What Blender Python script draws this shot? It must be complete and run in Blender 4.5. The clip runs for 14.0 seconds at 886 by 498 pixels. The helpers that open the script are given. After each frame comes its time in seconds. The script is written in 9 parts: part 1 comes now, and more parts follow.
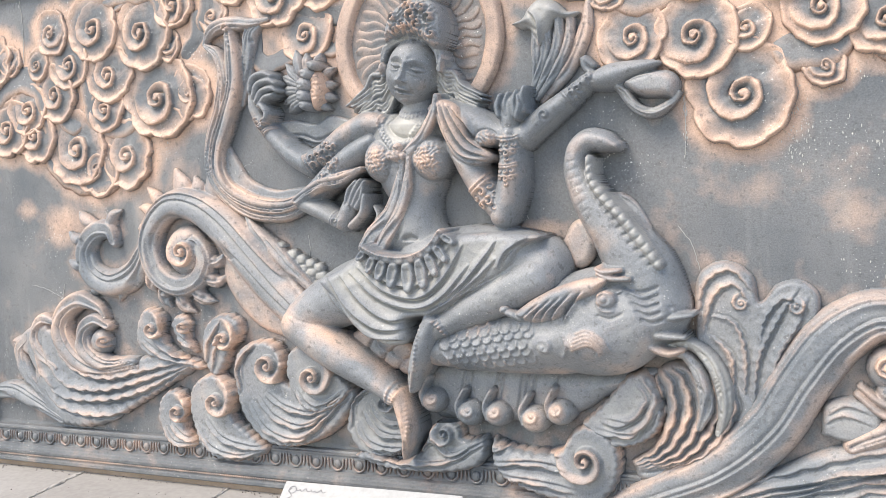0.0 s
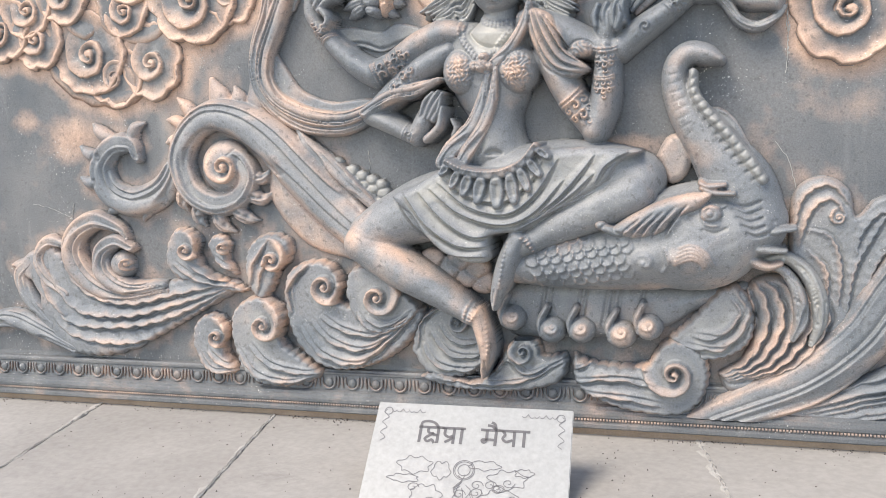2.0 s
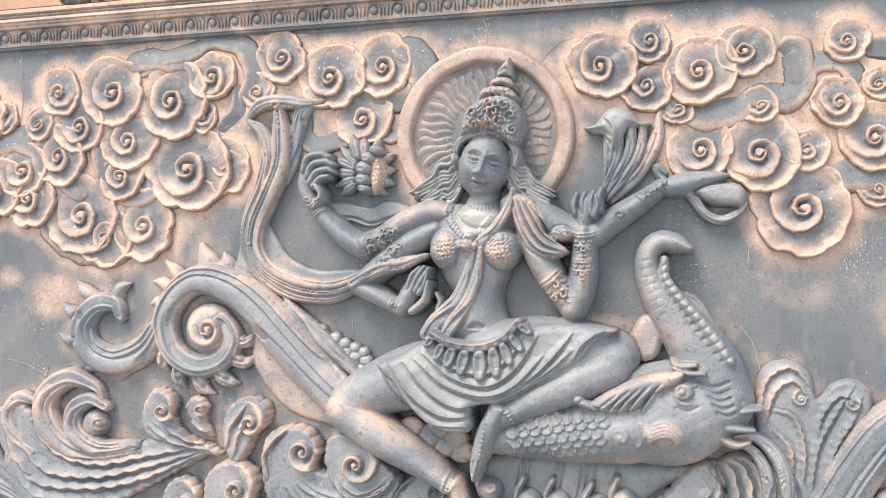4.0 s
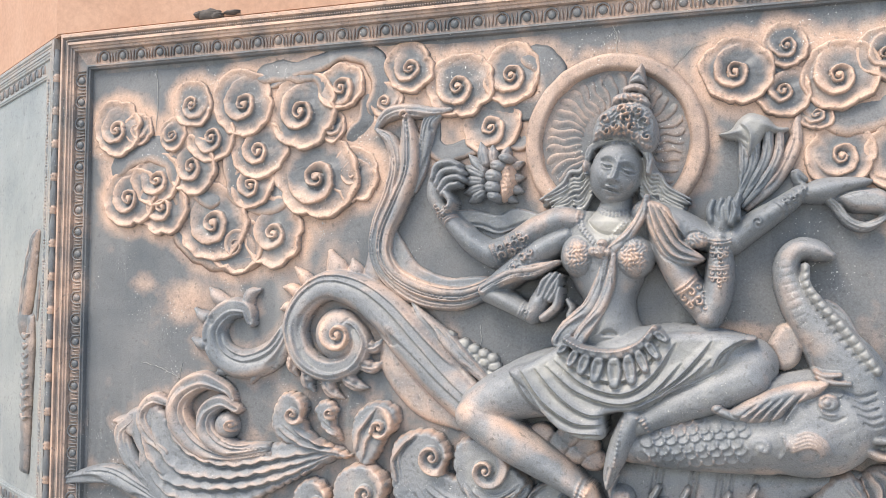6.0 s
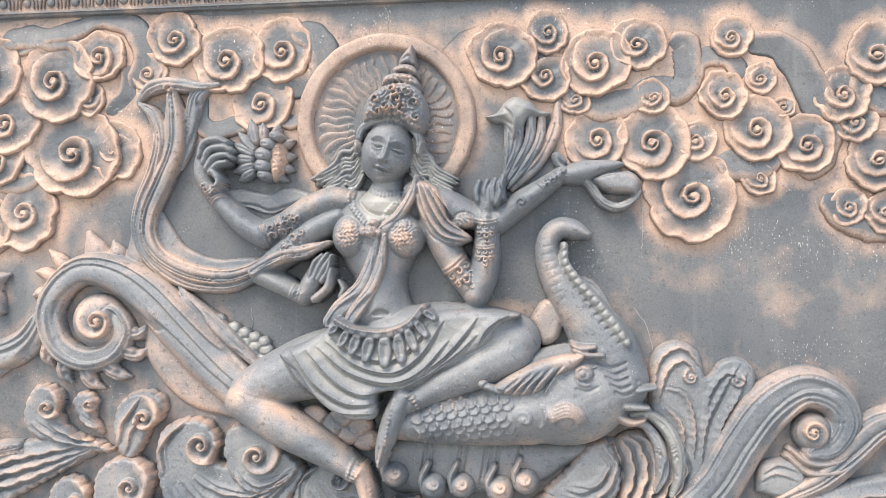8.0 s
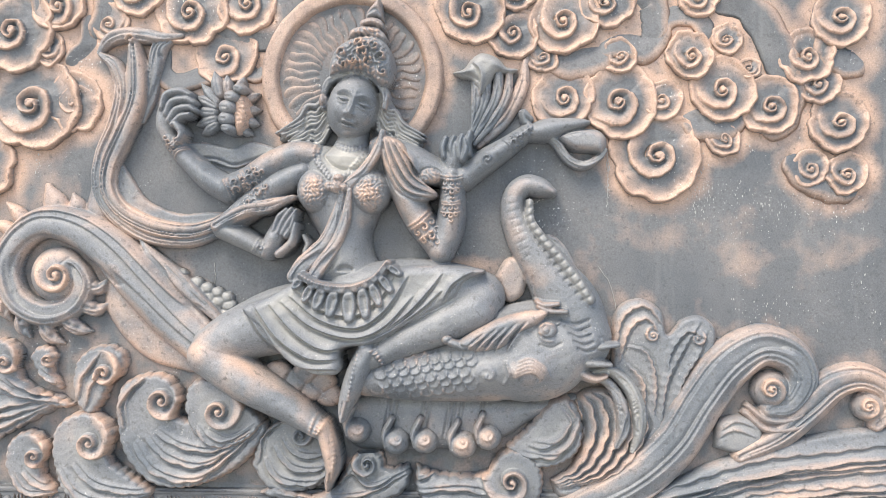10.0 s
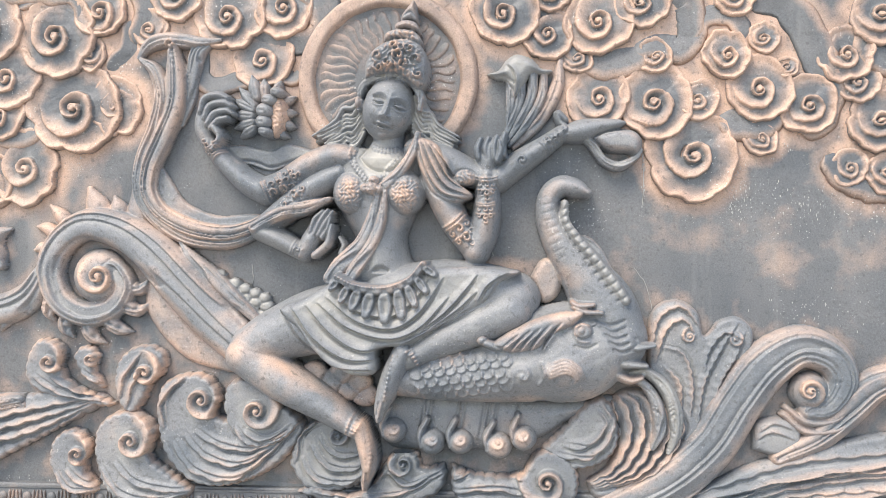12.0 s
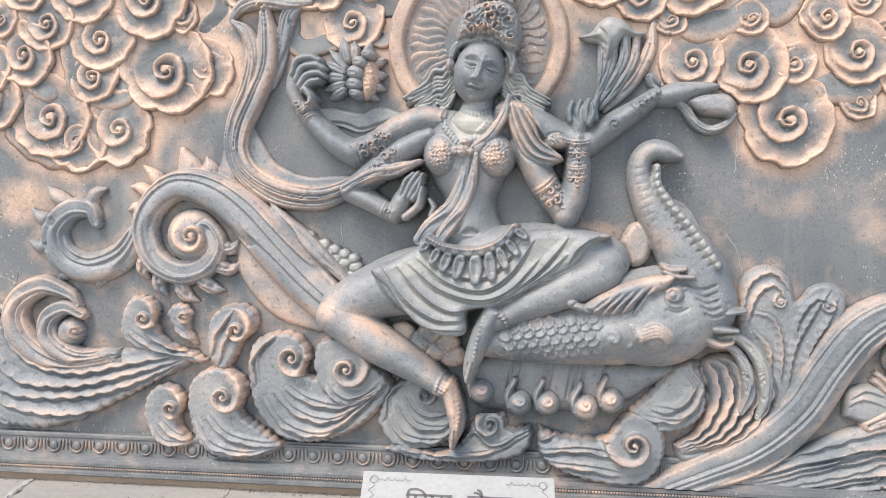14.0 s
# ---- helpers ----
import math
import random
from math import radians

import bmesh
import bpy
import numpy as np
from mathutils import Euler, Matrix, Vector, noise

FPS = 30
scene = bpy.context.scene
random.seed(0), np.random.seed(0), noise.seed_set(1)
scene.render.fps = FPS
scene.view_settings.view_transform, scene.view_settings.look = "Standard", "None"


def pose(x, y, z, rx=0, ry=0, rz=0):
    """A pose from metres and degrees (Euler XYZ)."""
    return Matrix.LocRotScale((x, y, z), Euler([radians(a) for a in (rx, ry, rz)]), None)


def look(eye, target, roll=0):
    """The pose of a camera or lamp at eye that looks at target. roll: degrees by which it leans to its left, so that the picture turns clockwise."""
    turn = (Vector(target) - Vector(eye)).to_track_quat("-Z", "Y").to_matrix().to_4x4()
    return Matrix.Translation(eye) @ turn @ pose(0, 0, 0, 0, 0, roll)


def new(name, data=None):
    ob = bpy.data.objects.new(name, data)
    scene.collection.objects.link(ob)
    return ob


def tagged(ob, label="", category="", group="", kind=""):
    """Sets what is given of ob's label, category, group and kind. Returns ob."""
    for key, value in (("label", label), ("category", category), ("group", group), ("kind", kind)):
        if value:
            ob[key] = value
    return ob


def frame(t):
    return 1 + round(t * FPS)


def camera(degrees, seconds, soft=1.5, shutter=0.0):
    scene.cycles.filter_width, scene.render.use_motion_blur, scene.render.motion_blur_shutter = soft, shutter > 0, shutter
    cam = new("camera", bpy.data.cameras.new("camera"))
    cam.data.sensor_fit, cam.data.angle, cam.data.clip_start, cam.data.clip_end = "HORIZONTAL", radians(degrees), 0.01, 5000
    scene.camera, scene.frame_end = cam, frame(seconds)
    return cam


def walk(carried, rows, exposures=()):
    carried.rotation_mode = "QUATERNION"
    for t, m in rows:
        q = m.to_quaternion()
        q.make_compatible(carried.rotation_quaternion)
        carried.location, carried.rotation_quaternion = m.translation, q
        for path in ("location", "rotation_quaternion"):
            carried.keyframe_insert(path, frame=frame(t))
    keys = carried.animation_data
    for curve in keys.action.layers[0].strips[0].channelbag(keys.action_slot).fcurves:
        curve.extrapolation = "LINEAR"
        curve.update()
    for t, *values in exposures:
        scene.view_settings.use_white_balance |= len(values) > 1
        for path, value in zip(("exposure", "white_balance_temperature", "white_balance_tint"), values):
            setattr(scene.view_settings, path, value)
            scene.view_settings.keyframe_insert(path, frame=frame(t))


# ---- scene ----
cam = camera(52.0, 14.0, soft=0.8)
PATH = [
    (0, (2.768, -3.665, 1.618), (1.902, -1.865, 1.528), -2.9),
    (0.5, (2.372, -3.737, 1.591), (1.604, -1.893, 1.492), -2.8),
    (1, (2.162, -3.677, 1.578), (1.485, -1.799, 1.452), -2.4),
    (1.5, (1.961, -3.805, 1.551), (1.353, -1.912, 1.333), -2.1),
    (2, (1.883, -3.9, 1.574), (1.277, -2.01, 1.326), -2.2),
    (2.5, (1.891, -3.918, 1.604), (1.289, -2.027, 1.357), -2.2),
    (3, (1.875, -3.976, 1.64), (1.358, -2.05, 1.491), -1.6),
    (3.2, (1.867, -4.006, 1.65), (1.376, -2.069, 1.568), -1.3),
    (5.3, (1.477, -4.2, 1.668), (0.995, -2.265, 1.818), 0.7),
    (5.5, (1.471, -4.203, 1.647), (0.935, -2.282, 1.797), 0.7),
    (6, (1.47, -4.209, 1.641), (0.852, -2.31, 1.752), 0.2),
    (6.5, (1.502, -4.188, 1.637), (0.918, -2.277, 1.731), -0.1),
    (7, (1.561, -4.15, 1.617), (1.111, -2.203, 1.704), -0.4),
    (7.5, (1.584, -4.149, 1.629), (1.295, -2.171, 1.701), -0.7),
    (8, (1.582, -4.142, 1.634), (1.394, -2.152, 1.704), -0.7),
    (8.2, (1.588, -4.139, 1.636), (1.423, -2.147, 1.707), -0.8),
    (10.3, (1.589, -4.125, 1.537), (1.473, -2.128, 1.53), -0.1),
    (10.5, (1.589, -4.123, 1.539), (1.45, -2.128, 1.516), -0.1),
    (11, (1.578, -4.131, 1.551), (1.396, -2.14, 1.522), -0.3),
    (11.5, (1.575, -4.135, 1.554), (1.384, -2.145, 1.544), -0.3),
    (12, (1.585, -4.146, 1.549), (1.394, -2.155, 1.567), -0.2),
    (12.5, (1.591, -4.164, 1.551), (1.407, -2.173, 1.598), -0.1),
    (13, (1.566, -4.196, 1.544), (1.366, -2.207, 1.598), 0.0),
    (13.5, (1.499, -4.242, 1.546), (1.253, -2.257, 1.539), 0.2),
    (14, (1.369, -4.196, 1.525), (1.09, -2.216, 1.472), 0.4),
]
EXPOSURES = [(t, e + 0.08, 7600, 12.5) for t, e in ((0, 0.93), (1, 0.87), (1.6, 0.77), (2.6, 0.87), (3.1, 1.07), (5.4, 0.79), (7, 0.91), (8, 0.85), (13, 0.86), (13.5, 0.78), (14, 0.86))]

walk(cam, [(t, look(e, g, r)) for t, e, g, r in PATH], exposures=EXPOSURES)

# ---------------------------------------------------------------- light
world = bpy.data.worlds.new("sky")
scene.world = world
world.use_nodes = True
wn = world.node_tree
bg = wn.nodes["Background"]
sky = wn.nodes.new("ShaderNodeTexSky")
sky.sky_type, sky.sun_disc = "NISHITA", False
sky.sun_elevation, sky.sun_rotation = radians(54), radians(212)
wn.links.new(sky.outputs[0], bg.inputs[0])
bg.inputs[1].default_value = 0.15
sun = new("sun", bpy.data.lights.new("sun", "SUN"))
sun.data.energy, sun.data.angle, sun.data.color = 1.8, radians(28), (1.0, 0.97, 0.93)
sun.matrix_world = look((-1.6, -2.6, 4.2), (0, 0, 0))


# ---------------------------------------------------------------- materials
def material(name):
    m = bpy.data.materials.new(name)
    m.use_nodes = True
    return m, m.node_tree, m.node_tree.nodes["Principled BSDF"]


def node(nt, kind, **values):
    n = nt.nodes.new(kind)
    for k, v in values.items():
        n.inputs[k.replace("_", " ")].default_value = v
    return n


def ramp(nt, source, stops):
    r = nt.nodes.new("ShaderNodeValToRGB")
    while len(r.color_ramp.elements) < len(stops):
        r.color_ramp.elements.new(0.5)
    for e, (p, c) in zip(r.color_ramp.elements, stops):
        e.position, e.color = p, (*c, 1)
    nt.links.new(source, r.inputs[0])
    return r.outputs[0]


def mix(nt, fac, a, b, mode="MIX"):
    n = nt.nodes.new("ShaderNodeMix")
    n.data_type, n.blend_type = "RGBA", mode
    for sock, v in ((n.inputs[0], fac), (n.inputs[6], a), (n.inputs[7], b)):
        if isinstance(v, (int, float)):
            sock.default_value = v
        elif isinstance(v, tuple):
            sock.default_value = (*v, 1)
        else:
            nt.links.new(v, sock)
    return n.outputs[2]


def calc(nt, op, a, b=0.0, c=0.0):
    n = nt.nodes.new("ShaderNodeMath")
    n.operation = op
    for sock, v in zip(n.inputs, (a, b, c)):
        if isinstance(v, (int, float)):
            sock.default_value = v
        else:
            nt.links.new(v, sock)
    return n.outputs[0]


def tex(nt, scale, detail=4.0, rough=0.55, stretch=None):
    n = node(nt, "ShaderNodeTexNoise", Scale=scale, Detail=detail, Roughness=rough)
    g = nt.nodes.new("ShaderNodeNewGeometry")
    if stretch:
        mp = nt.nodes.new("ShaderNodeMapping")
        mp.inputs["Scale"].default_value = stretch
        nt.links.new(g.outputs["Position"], mp.inputs[0])
        nt.links.new(mp.outputs[0], n.inputs["Vector"])
    else:
        nt.links.new(g.outputs["Position"], n.inputs["Vector"])
    return n.outputs["Fac"]


def bump(nt, bsdf, height, strength, distance):
    b = node(nt, "ShaderNodeBump", Strength=strength, Distance=distance)
    nt.links.new(height, b.inputs["Height"])
    nt.links.new(b.outputs[0], bsdf.inputs["Normal"])


def bronze_paint(name, grey_a, grey_b, cop_a, cop_b, specks=1.0, blotch=0.7):
    """Weathered grey-blue metallic paint with copper sprayed over the raised edges."""
    m, nt, b = material(name)
    at = nt.nodes.new("ShaderNodeAttribute")
    at.attribute_name = "copper"
    big, mid, fine = tex(nt, 2.2, 3), tex(nt, 9, 5), tex(nt, 150, 6, 0.75)
    amount = calc(nt, "ADD", at.outputs["Fac"], calc(nt, "MULTIPLY", calc(nt, "SUBTRACT", mid, 0.5), 0.9))
    amount = calc(nt, "ADD", amount, calc(nt, "MULTIPLY", calc(nt, "SUBTRACT", big, 0.5), blotch))
    fac = ramp(nt, amount, [(0.15, (0, 0, 0)), (0.85, (1, 1, 1))])
    grey = ramp(nt, big, [(0.3, grey_a), (0.7, grey_b)])
    cop = ramp(nt, mid, [(0.3, cop_a), (0.7, cop_b)])
    col = mix(nt, fac, grey, cop)
    col = mix(nt, 0.55, col, ramp(nt, fine, [(0.3, (0.25, 0.25, 0.25)), (0.7, (0.75, 0.75, 0.75))]), "OVERLAY")
    streak = tex(nt, 7, 4, 0.6, (1.0, 1.0, 0.12))
    col = mix(nt, ramp(nt, streak, [(0.56, (0, 0, 0)), (0.72, (0.22, 0.22, 0.22))]), col, (0.47, 0.48, 0.46))
    pits = tex(nt, 42, 3, 0.6)
    col = mix(nt, ramp(nt, pits, [(0.58, (0, 0, 0)), (0.68, (0.5, 0.5, 0.5))]), col, (0.10, 0.105, 0.11))
    faded = calc(nt, "MULTIPLY", calc(nt, "MAXIMUM", calc(nt, "MULTIPLY", at.outputs["Fac"], -1.0), 0.0), calc(nt, "ADD", mid, 0.35))
    col = mix(nt, faded, col, (0.60, 0.585, 0.52))
    dots = tex(nt, 95, 2, 0.5)
    spots = calc(nt, "MULTIPLY", ramp(nt, dots, [(0.67, (0, 0, 0)), (0.71, (1, 1, 1))]), ramp(nt, tex(nt, 3.1, 3), [(0.5, (0, 0, 0)), (0.62, (specks, specks, specks))]))
    col = mix(nt, spots, col, (0.72, 0.73, 0.70))
    nt.links.new(col, b.inputs["Base Color"])
    nt.links.new(ramp(nt, mid, [(0.3, (0.42,) * 3), (0.7, (0.6,) * 3)]), b.inputs["Roughness"])
    b.inputs["Metallic"].default_value = 0.1
    bump(nt, b, calc(nt, "ADD", fine, calc(nt, "MULTIPLY", mid, 1.5)), 0.55, 0.0033)
    return m


BRONZE = bronze_paint("bronze_paint", (0.12, 0.139, 0.156), (0.215, 0.223, 0.229), (0.56, 0.375, 0.28), (0.65, 0.47, 0.375))
STATUE = bronze_paint("statue_paint", (0.165, 0.194, 0.22), (0.335, 0.343, 0.352), (0.57, 0.39, 0.30), (0.66, 0.485, 0.39), 0.6, 1.5)
PALE = bronze_paint("pale_paint", (0.25, 0.28, 0.29), (0.36, 0.38, 0.375), (0.42, 0.30, 0.24), (0.5, 0.4, 0.33), 0.6)


def plaster(name, a, b2, scale, rough, depth=0.004):
    m, nt, b = material(name)
    big, fine = tex(nt, scale, 5), tex(nt, scale * 22, 6, 0.65)
    col = ramp(nt, big, [(0.25, a), (0.75, b2)])
    col = mix(nt, 0.22, col, ramp(nt, fine, [(0.3, (0.25,) * 3), (0.7, (0.75,) * 3)]), "OVERLAY")
    stain = tex(nt, scale * 2.7, 6, 0.7)
    col = mix(nt, ramp(nt, stain, [(0.58, (0, 0, 0)), (0.75, (0.35,) * 3)]), col, tuple(c * 0.55 for c in a))
    nt.links.new(col, b.inputs["Base Color"])
    b.inputs["Roughness"].default_value = rough
    bump(nt, b, calc(nt, "ADD", fine, big), 0.4, depth)
    return m


PINK = plaster("pink_plaster", (0.47, 0.275, 0.19), (0.55, 0.35, 0.255), 1.6, 0.85)
TAN = plaster("tan_plaster", (0.36, 0.27, 0.20), (0.50, 0.38, 0.29), 6.0, 0.9)
CONCRETE = plaster("concrete_floor", (0.31, 0.302, 0.288), (0.42, 0.41, 0.392), 1.3, 0.75)
JOINT = plaster("joint_mortar", (0.34, 0.325, 0.30), (0.44, 0.42, 0.385), 7.0, 0.9)
SMEAR = plaster("dry_mortar", (0.33, 0.325, 0.31), (0.50, 0.49, 0.47), 9.0, 0.95)
DARK = plaster("dark_stone", (0.07, 0.065, 0.06), (0.16, 0.14, 0.13), 20.0, 0.9)
BOARD = plaster("white_board", (0.35, 0.365, 0.37), (0.40, 0.415, 0.415), 2.0, 0.35, 0.0004)
INK = plaster("grey_ink", (0.105, 0.105, 0.115), (0.15, 0.15, 0.16), 30.0, 0.6, 0.0002)
LINE = plaster("pale_ink", (0.15, 0.155, 0.17), (0.2, 0.2, 0.21), 30.0, 0.6, 0.0002)
FLAKE = plaster("bare_white_plaster", (0.40, 0.41, 0.40), (0.52, 0.53, 0.51), 20.0, 0.9, 0.001)
STEEL = plaster("grey_steel", (0.22, 0.22, 0.23), (0.30, 0.30, 0.31), 8.0, 0.45, 0.0005)


# ---------------------------------------------------------------- mesh helpers
def link(name, verts, faces, mat, parent=None, copper=None, label="", smooth=True):
    me = bpy.data.meshes.new(name)
    me.from_pydata([tuple(v) for v in verts], [], [tuple(f) for f in faces])
    if smooth:
        me.polygons.foreach_set("use_smooth", [True] * len(me.polygons))
    if copper is not None:
        at = me.attributes.new("copper", "FLOAT", "POINT")
        at.data.foreach_set("value", np.asarray(copper, dtype=np.float32))
    me.materials.append(mat)
    me.update()
    ob = new(name, me)
    ob.parent = parent
    if label:
        ob["label"] = label
    return ob


def part(name, bm, mat, parent, label="", smooth=False):
    me = bpy.data.meshes.new(name)
    bmesh.ops.recalc_face_normals(bm, faces=bm.faces)
    bm.to_mesh(me)
    bm.free()
    if smooth:
        me.polygons.foreach_set("use_smooth", [True] * len(me.polygons))
    me.materials.append(mat)
    ob = new(name, me)
    ob.parent = parent
    if label:
        ob["label"] = label
    return ob


def box(bm, x0, x1, y0, y1, z0, z1, bevel=0.0):
    m = Matrix.Translation(((x0 + x1) / 2, (y0 + y1) / 2, (z0 + z1) / 2)) @ Matrix.Diagonal((x1 - x0, y1 - y0, z1 - z0, 1))
    got = bmesh.ops.create_cube(bm, size=1, matrix=m)
    if bevel:
        edges = {e for v in got["verts"] for e in v.link_edges}
        bmesh.ops.bevel(bm, geom=list(edges), offset=bevel, segments=2, affect="EDGES")


def smooth_path(pts, step):
    """A Catmull-Rom curve through rows of equal length, cut into even steps."""
    p = np.array(pts, dtype=float)
    if len(p) == 2:
        p = np.array([p[0], (p[0] + p[1]) / 2, p[1]])
    q = np.vstack([2 * p[0] - p[1], p, 2 * p[-1] - p[-2]])
    out = []
    for i in range(len(p) - 1):
        a, b, c, d = q[i:i + 4]
        n = max(3, int(np.hypot(*(c - b)[:2]) / step))
        for t in np.arange(n) / n:
            out.append(0.5 * (2 * b + (c - a) * t + (2 * a - 5 * b + 4 * c - d) * t * t + (3 * b - 3 * c + d - a) * t ** 3))
    out.append(p[-1])
    return np.array(out)


def smoothstep(a, b, x):
    t = np.clip((x - a) / (b - a), 0, 1)
    return t * t * (3 - 2 * t)


ROUND, PILLOW, LIP, BAND = "round", "pillow", "lip", "band"


def section(kind, u):
    """Height across a carved band, u from -1 to 1."""
    if kind == ROUND:
        return np.sqrt(np.clip(1 - u * u, 0, 1))
    if kind == PILLOW:
        return np.clip(1 - u ** 4, 0, 1) ** 0.6
    if kind == LIP:
        edge = np.clip(1 - np.clip((-u - 0.80) / 0.2, 0, 1) ** 2, 0, 1) ** 0.5
        return edge * (1.0 - 0.93 * smoothstep(-0.70, 1.0, u))
    return np.clip(1 - np.abs(u) ** 6, 0, 1) ** 0.5


class Relief:
    """Gathers carved bands into one mesh. Points are x, z and half width on the panel; heights grow towards -y."""

    def __init__(self):
        self.v, self.f, self.c, self.n = [], [], [], 0
        self.marks = []

    def grid(self, xs, ys, zs, cop):
        rows, cols = xs.shape
        self.v.append(np.stack([xs, ys, zs], -1).reshape(-1, 3))
        self.c.append(np.clip(cop, -1, 1).reshape(-1))
        i = np.arange(rows * cols).reshape(rows, cols) + self.n
        self.f.append(np.stack([i[:-1, :-1], i[:-1, 1:], i[1:, 1:], i[1:, :-1]], -1).reshape(-1, 4))
        self.n += rows * cols

    def stroke(self, pts, h, base=0.0, kind=ROUND, grooves=0, groove=0.25, copper=0.25, rim=0.4, lobes=0, lobe=0.0,
               curl=None, cap=True, m=0, ends=(1, 1), step=0.012, sink=0.35, rough=0.0, thin=0.07):
        p = smooth_path(pts, step)
        if curl:
            cx, cz, turns, shrink = curl
            d = p[-1, :2] - (cx, cz)
            r0, a0, w0 = np.hypot(*d), math.atan2(d[1], d[0]), p[-1, 2]
            n = max(16, int(abs(turns) * 30))
            t = np.arange(1, n + 1) / n
            a = a0 + turns * 2 * math.pi * t
            r = r0 * shrink ** (t * abs(turns))
            p = np.vstack([p, np.stack([cx + r * np.cos(a), cz + r * np.sin(a), w0 * (r / r0)], -1)])
        d = np.gradient(p[:, :2], axis=0)
        d /= np.maximum(np.hypot(d[:, 0], d[:, 1]), 1e-9)[:, None]
        nx, nz = -d[:, 1], d[:, 0]
        s = np.concatenate([[0], np.cumsum(np.hypot(*np.diff(p[:, :2], axis=0).T))])
        w = p[:, 2].copy()
        hh = np.full(len(p), float(h)) * (0.35 + 0.65 * np.clip(w / w.max(), 0, 1))
        if cap:
            for dist, wid, on in ((s, w[0], ends[0]), (s[-1] - s, w[-1], ends[1])):
                if on:
                    c = max(min(wid * 1.1, s[-1] * 0.35), 1e-4)
                    k = np.sqrt(np.clip(1 - (1 - np.clip(dist / c, 0, 1)) ** 2, 0, 1))
                    w, hh = w * np.maximum(k, 0.02), hh * np.maximum(k, 0.02)
        if lobes:
            w = w * (1 + lobe * (np.abs(np.sin(math.pi * lobes * s / s[-1])) - 0.6))
        th = np.linspace(-1, 1, m or 9)
        u = np.sin(th * math.pi / 2) if kind in (ROUND, PILLOW) else th
        if grooves:
            cuts = np.arange(1, grooves) * 2 / grooves - 1
            cuts = cuts + 0.5 / grooves * np.sin(3.7 * np.arange(1, grooves) + grooves)
            near = (cuts[:, None] + np.array([-0.3, -0.18, -0.1, -0.04, 0, 0.04, 0.1, 0.18, 0.3]) * (2 / grooves)).ravel()
            u = np.unique(np.round(np.concatenate([[-1, -0.97, -0.9, -0.75, 0.75, 0.9, 0.97, 1], near[np.abs(near) < 0.96]]), 4))
        y = section(kind, u)[None, :] * hh[:, None]
        if grooves:
            lines = np.zeros((len(p), len(u)))
            for k, c in enumerate(cuts):
                fade = 0.35 + 0.65 * np.sin(s / max(s[-1], 1e-6) * 4.4 + 2.1 * k + grooves) ** 2
                lines = np.maximum(lines, fade[:, None] * np.exp(-((u - c) * grooves / 2 / thin) ** 2)[None, :])
            y = y * (1 - groove * 0.75 * lines)
            wave = 1 - lines.mean(0)
        if rough:
            y = y + rough * np.sin(s / 0.021)[:, None] * np.sin(3 * u + 1)[None, :] * (1 - u * u)[None, :]
        xs = p[:, 0:1] + nx[:, None] * w[:, None] * u
        zs = p[:, 1:2] + nz[:, None] * w[:, None] * u
        ys = -(base + y)
        deep = np.full((len(p), 1), -base * (1 - sink) * 0 + 0.006)
        k = np.minimum(0.014 / np.maximum(w, 1e-4), 0.45)[:, None]
        mx, mz = p[:, 0:1], p[:, 1:2]
        xs = np.hstack([xs[:, :1] + (mx - xs[:, :1]) * k, xs, xs[:, -1:] + (mx - xs[:, -1:]) * k])
        zs = np.hstack([zs[:, :1] + (mz - zs[:, :1]) * k, zs, zs[:, -1:] + (mz - zs[:, -1:]) * k])
        ys = np.hstack([deep, ys, deep])
        e = np.concatenate([[1], np.abs(u) if kind != LIP else np.clip(-u, 0, 1) * 1.2, [1]])
        if grooves:
            e = 0.8 * e + 0.2 * np.concatenate([[1], wave, [1]])
        cop = copper + rim * (smoothstep(0.25, 0.95, e) - 0.35)
        self.grid(xs, ys, zs, np.broadcast_to(cop, xs.shape))
        self.marks.append((p[:, 0], p[:, 1], w))

    def scroll(self, x, z, r, a0, turns=1.4, way=1, h=0.05, base=0.0, lobes=7, lobe=0.11, copper=0.3, rim=0.5):
        """A cloud plate with a rolled curl, laid on at a base height."""
        c = Carve(x - 1.2 * r, x + 1.2 * r, z - 1.2 * r, z + 1.2 * r, min(0.0036, r / 22))
        c.cloud(x, z, r, a0, way, 0.68 * h, 1.0, lobes, lobe, copper, rim)
        v, f, cop = c.surface()
        v[:, 1] -= base * (v[:, 1] < 0)
        self.v.append(v)
        self.f.append(f + self.n)
        self.c.append(cop)
        self.n += len(v)
        self.marks.append((np.array([x]), np.array([z]), np.array([r])))

    def dome(self, x, z, rx, rz, h, base=0.0, lobes=0, lobe=0.0, copper=0.2, flat=2, turn=0.0, tilt=0.0, n=40, rings=9, shape=None, rim=0.0):
        a = np.linspace(0, 2 * math.pi, n + 1)
        k = 1 + lobe * (np.abs(np.sin(a * lobes / 2 + radians(turn))) - 0.6) if lobes else np.ones(n + 1)
        q = np.sin(np.linspace(0, 1, rings) * math.pi / 2)
        lx, lz = np.outer(q, np.cos(a) * k) * rx, np.outer(q, np.sin(a) * k) * rz
        yy = (np.clip(1 - q ** flat, 0, 1) ** (0.5 if flat <= 2 else 0.6))[:, None] * np.ones(n + 1) * h
        if shape:
            yy = yy + shape(lx / rx, lz / rz) * (1 - q ** 6)[:, None]
        ct, st = math.cos(radians(tilt)), math.sin(radians(tilt))
        xs, zs = x + lx * ct - lz * st, z + lx * st + lz * ct
        ys = -(base + yy)
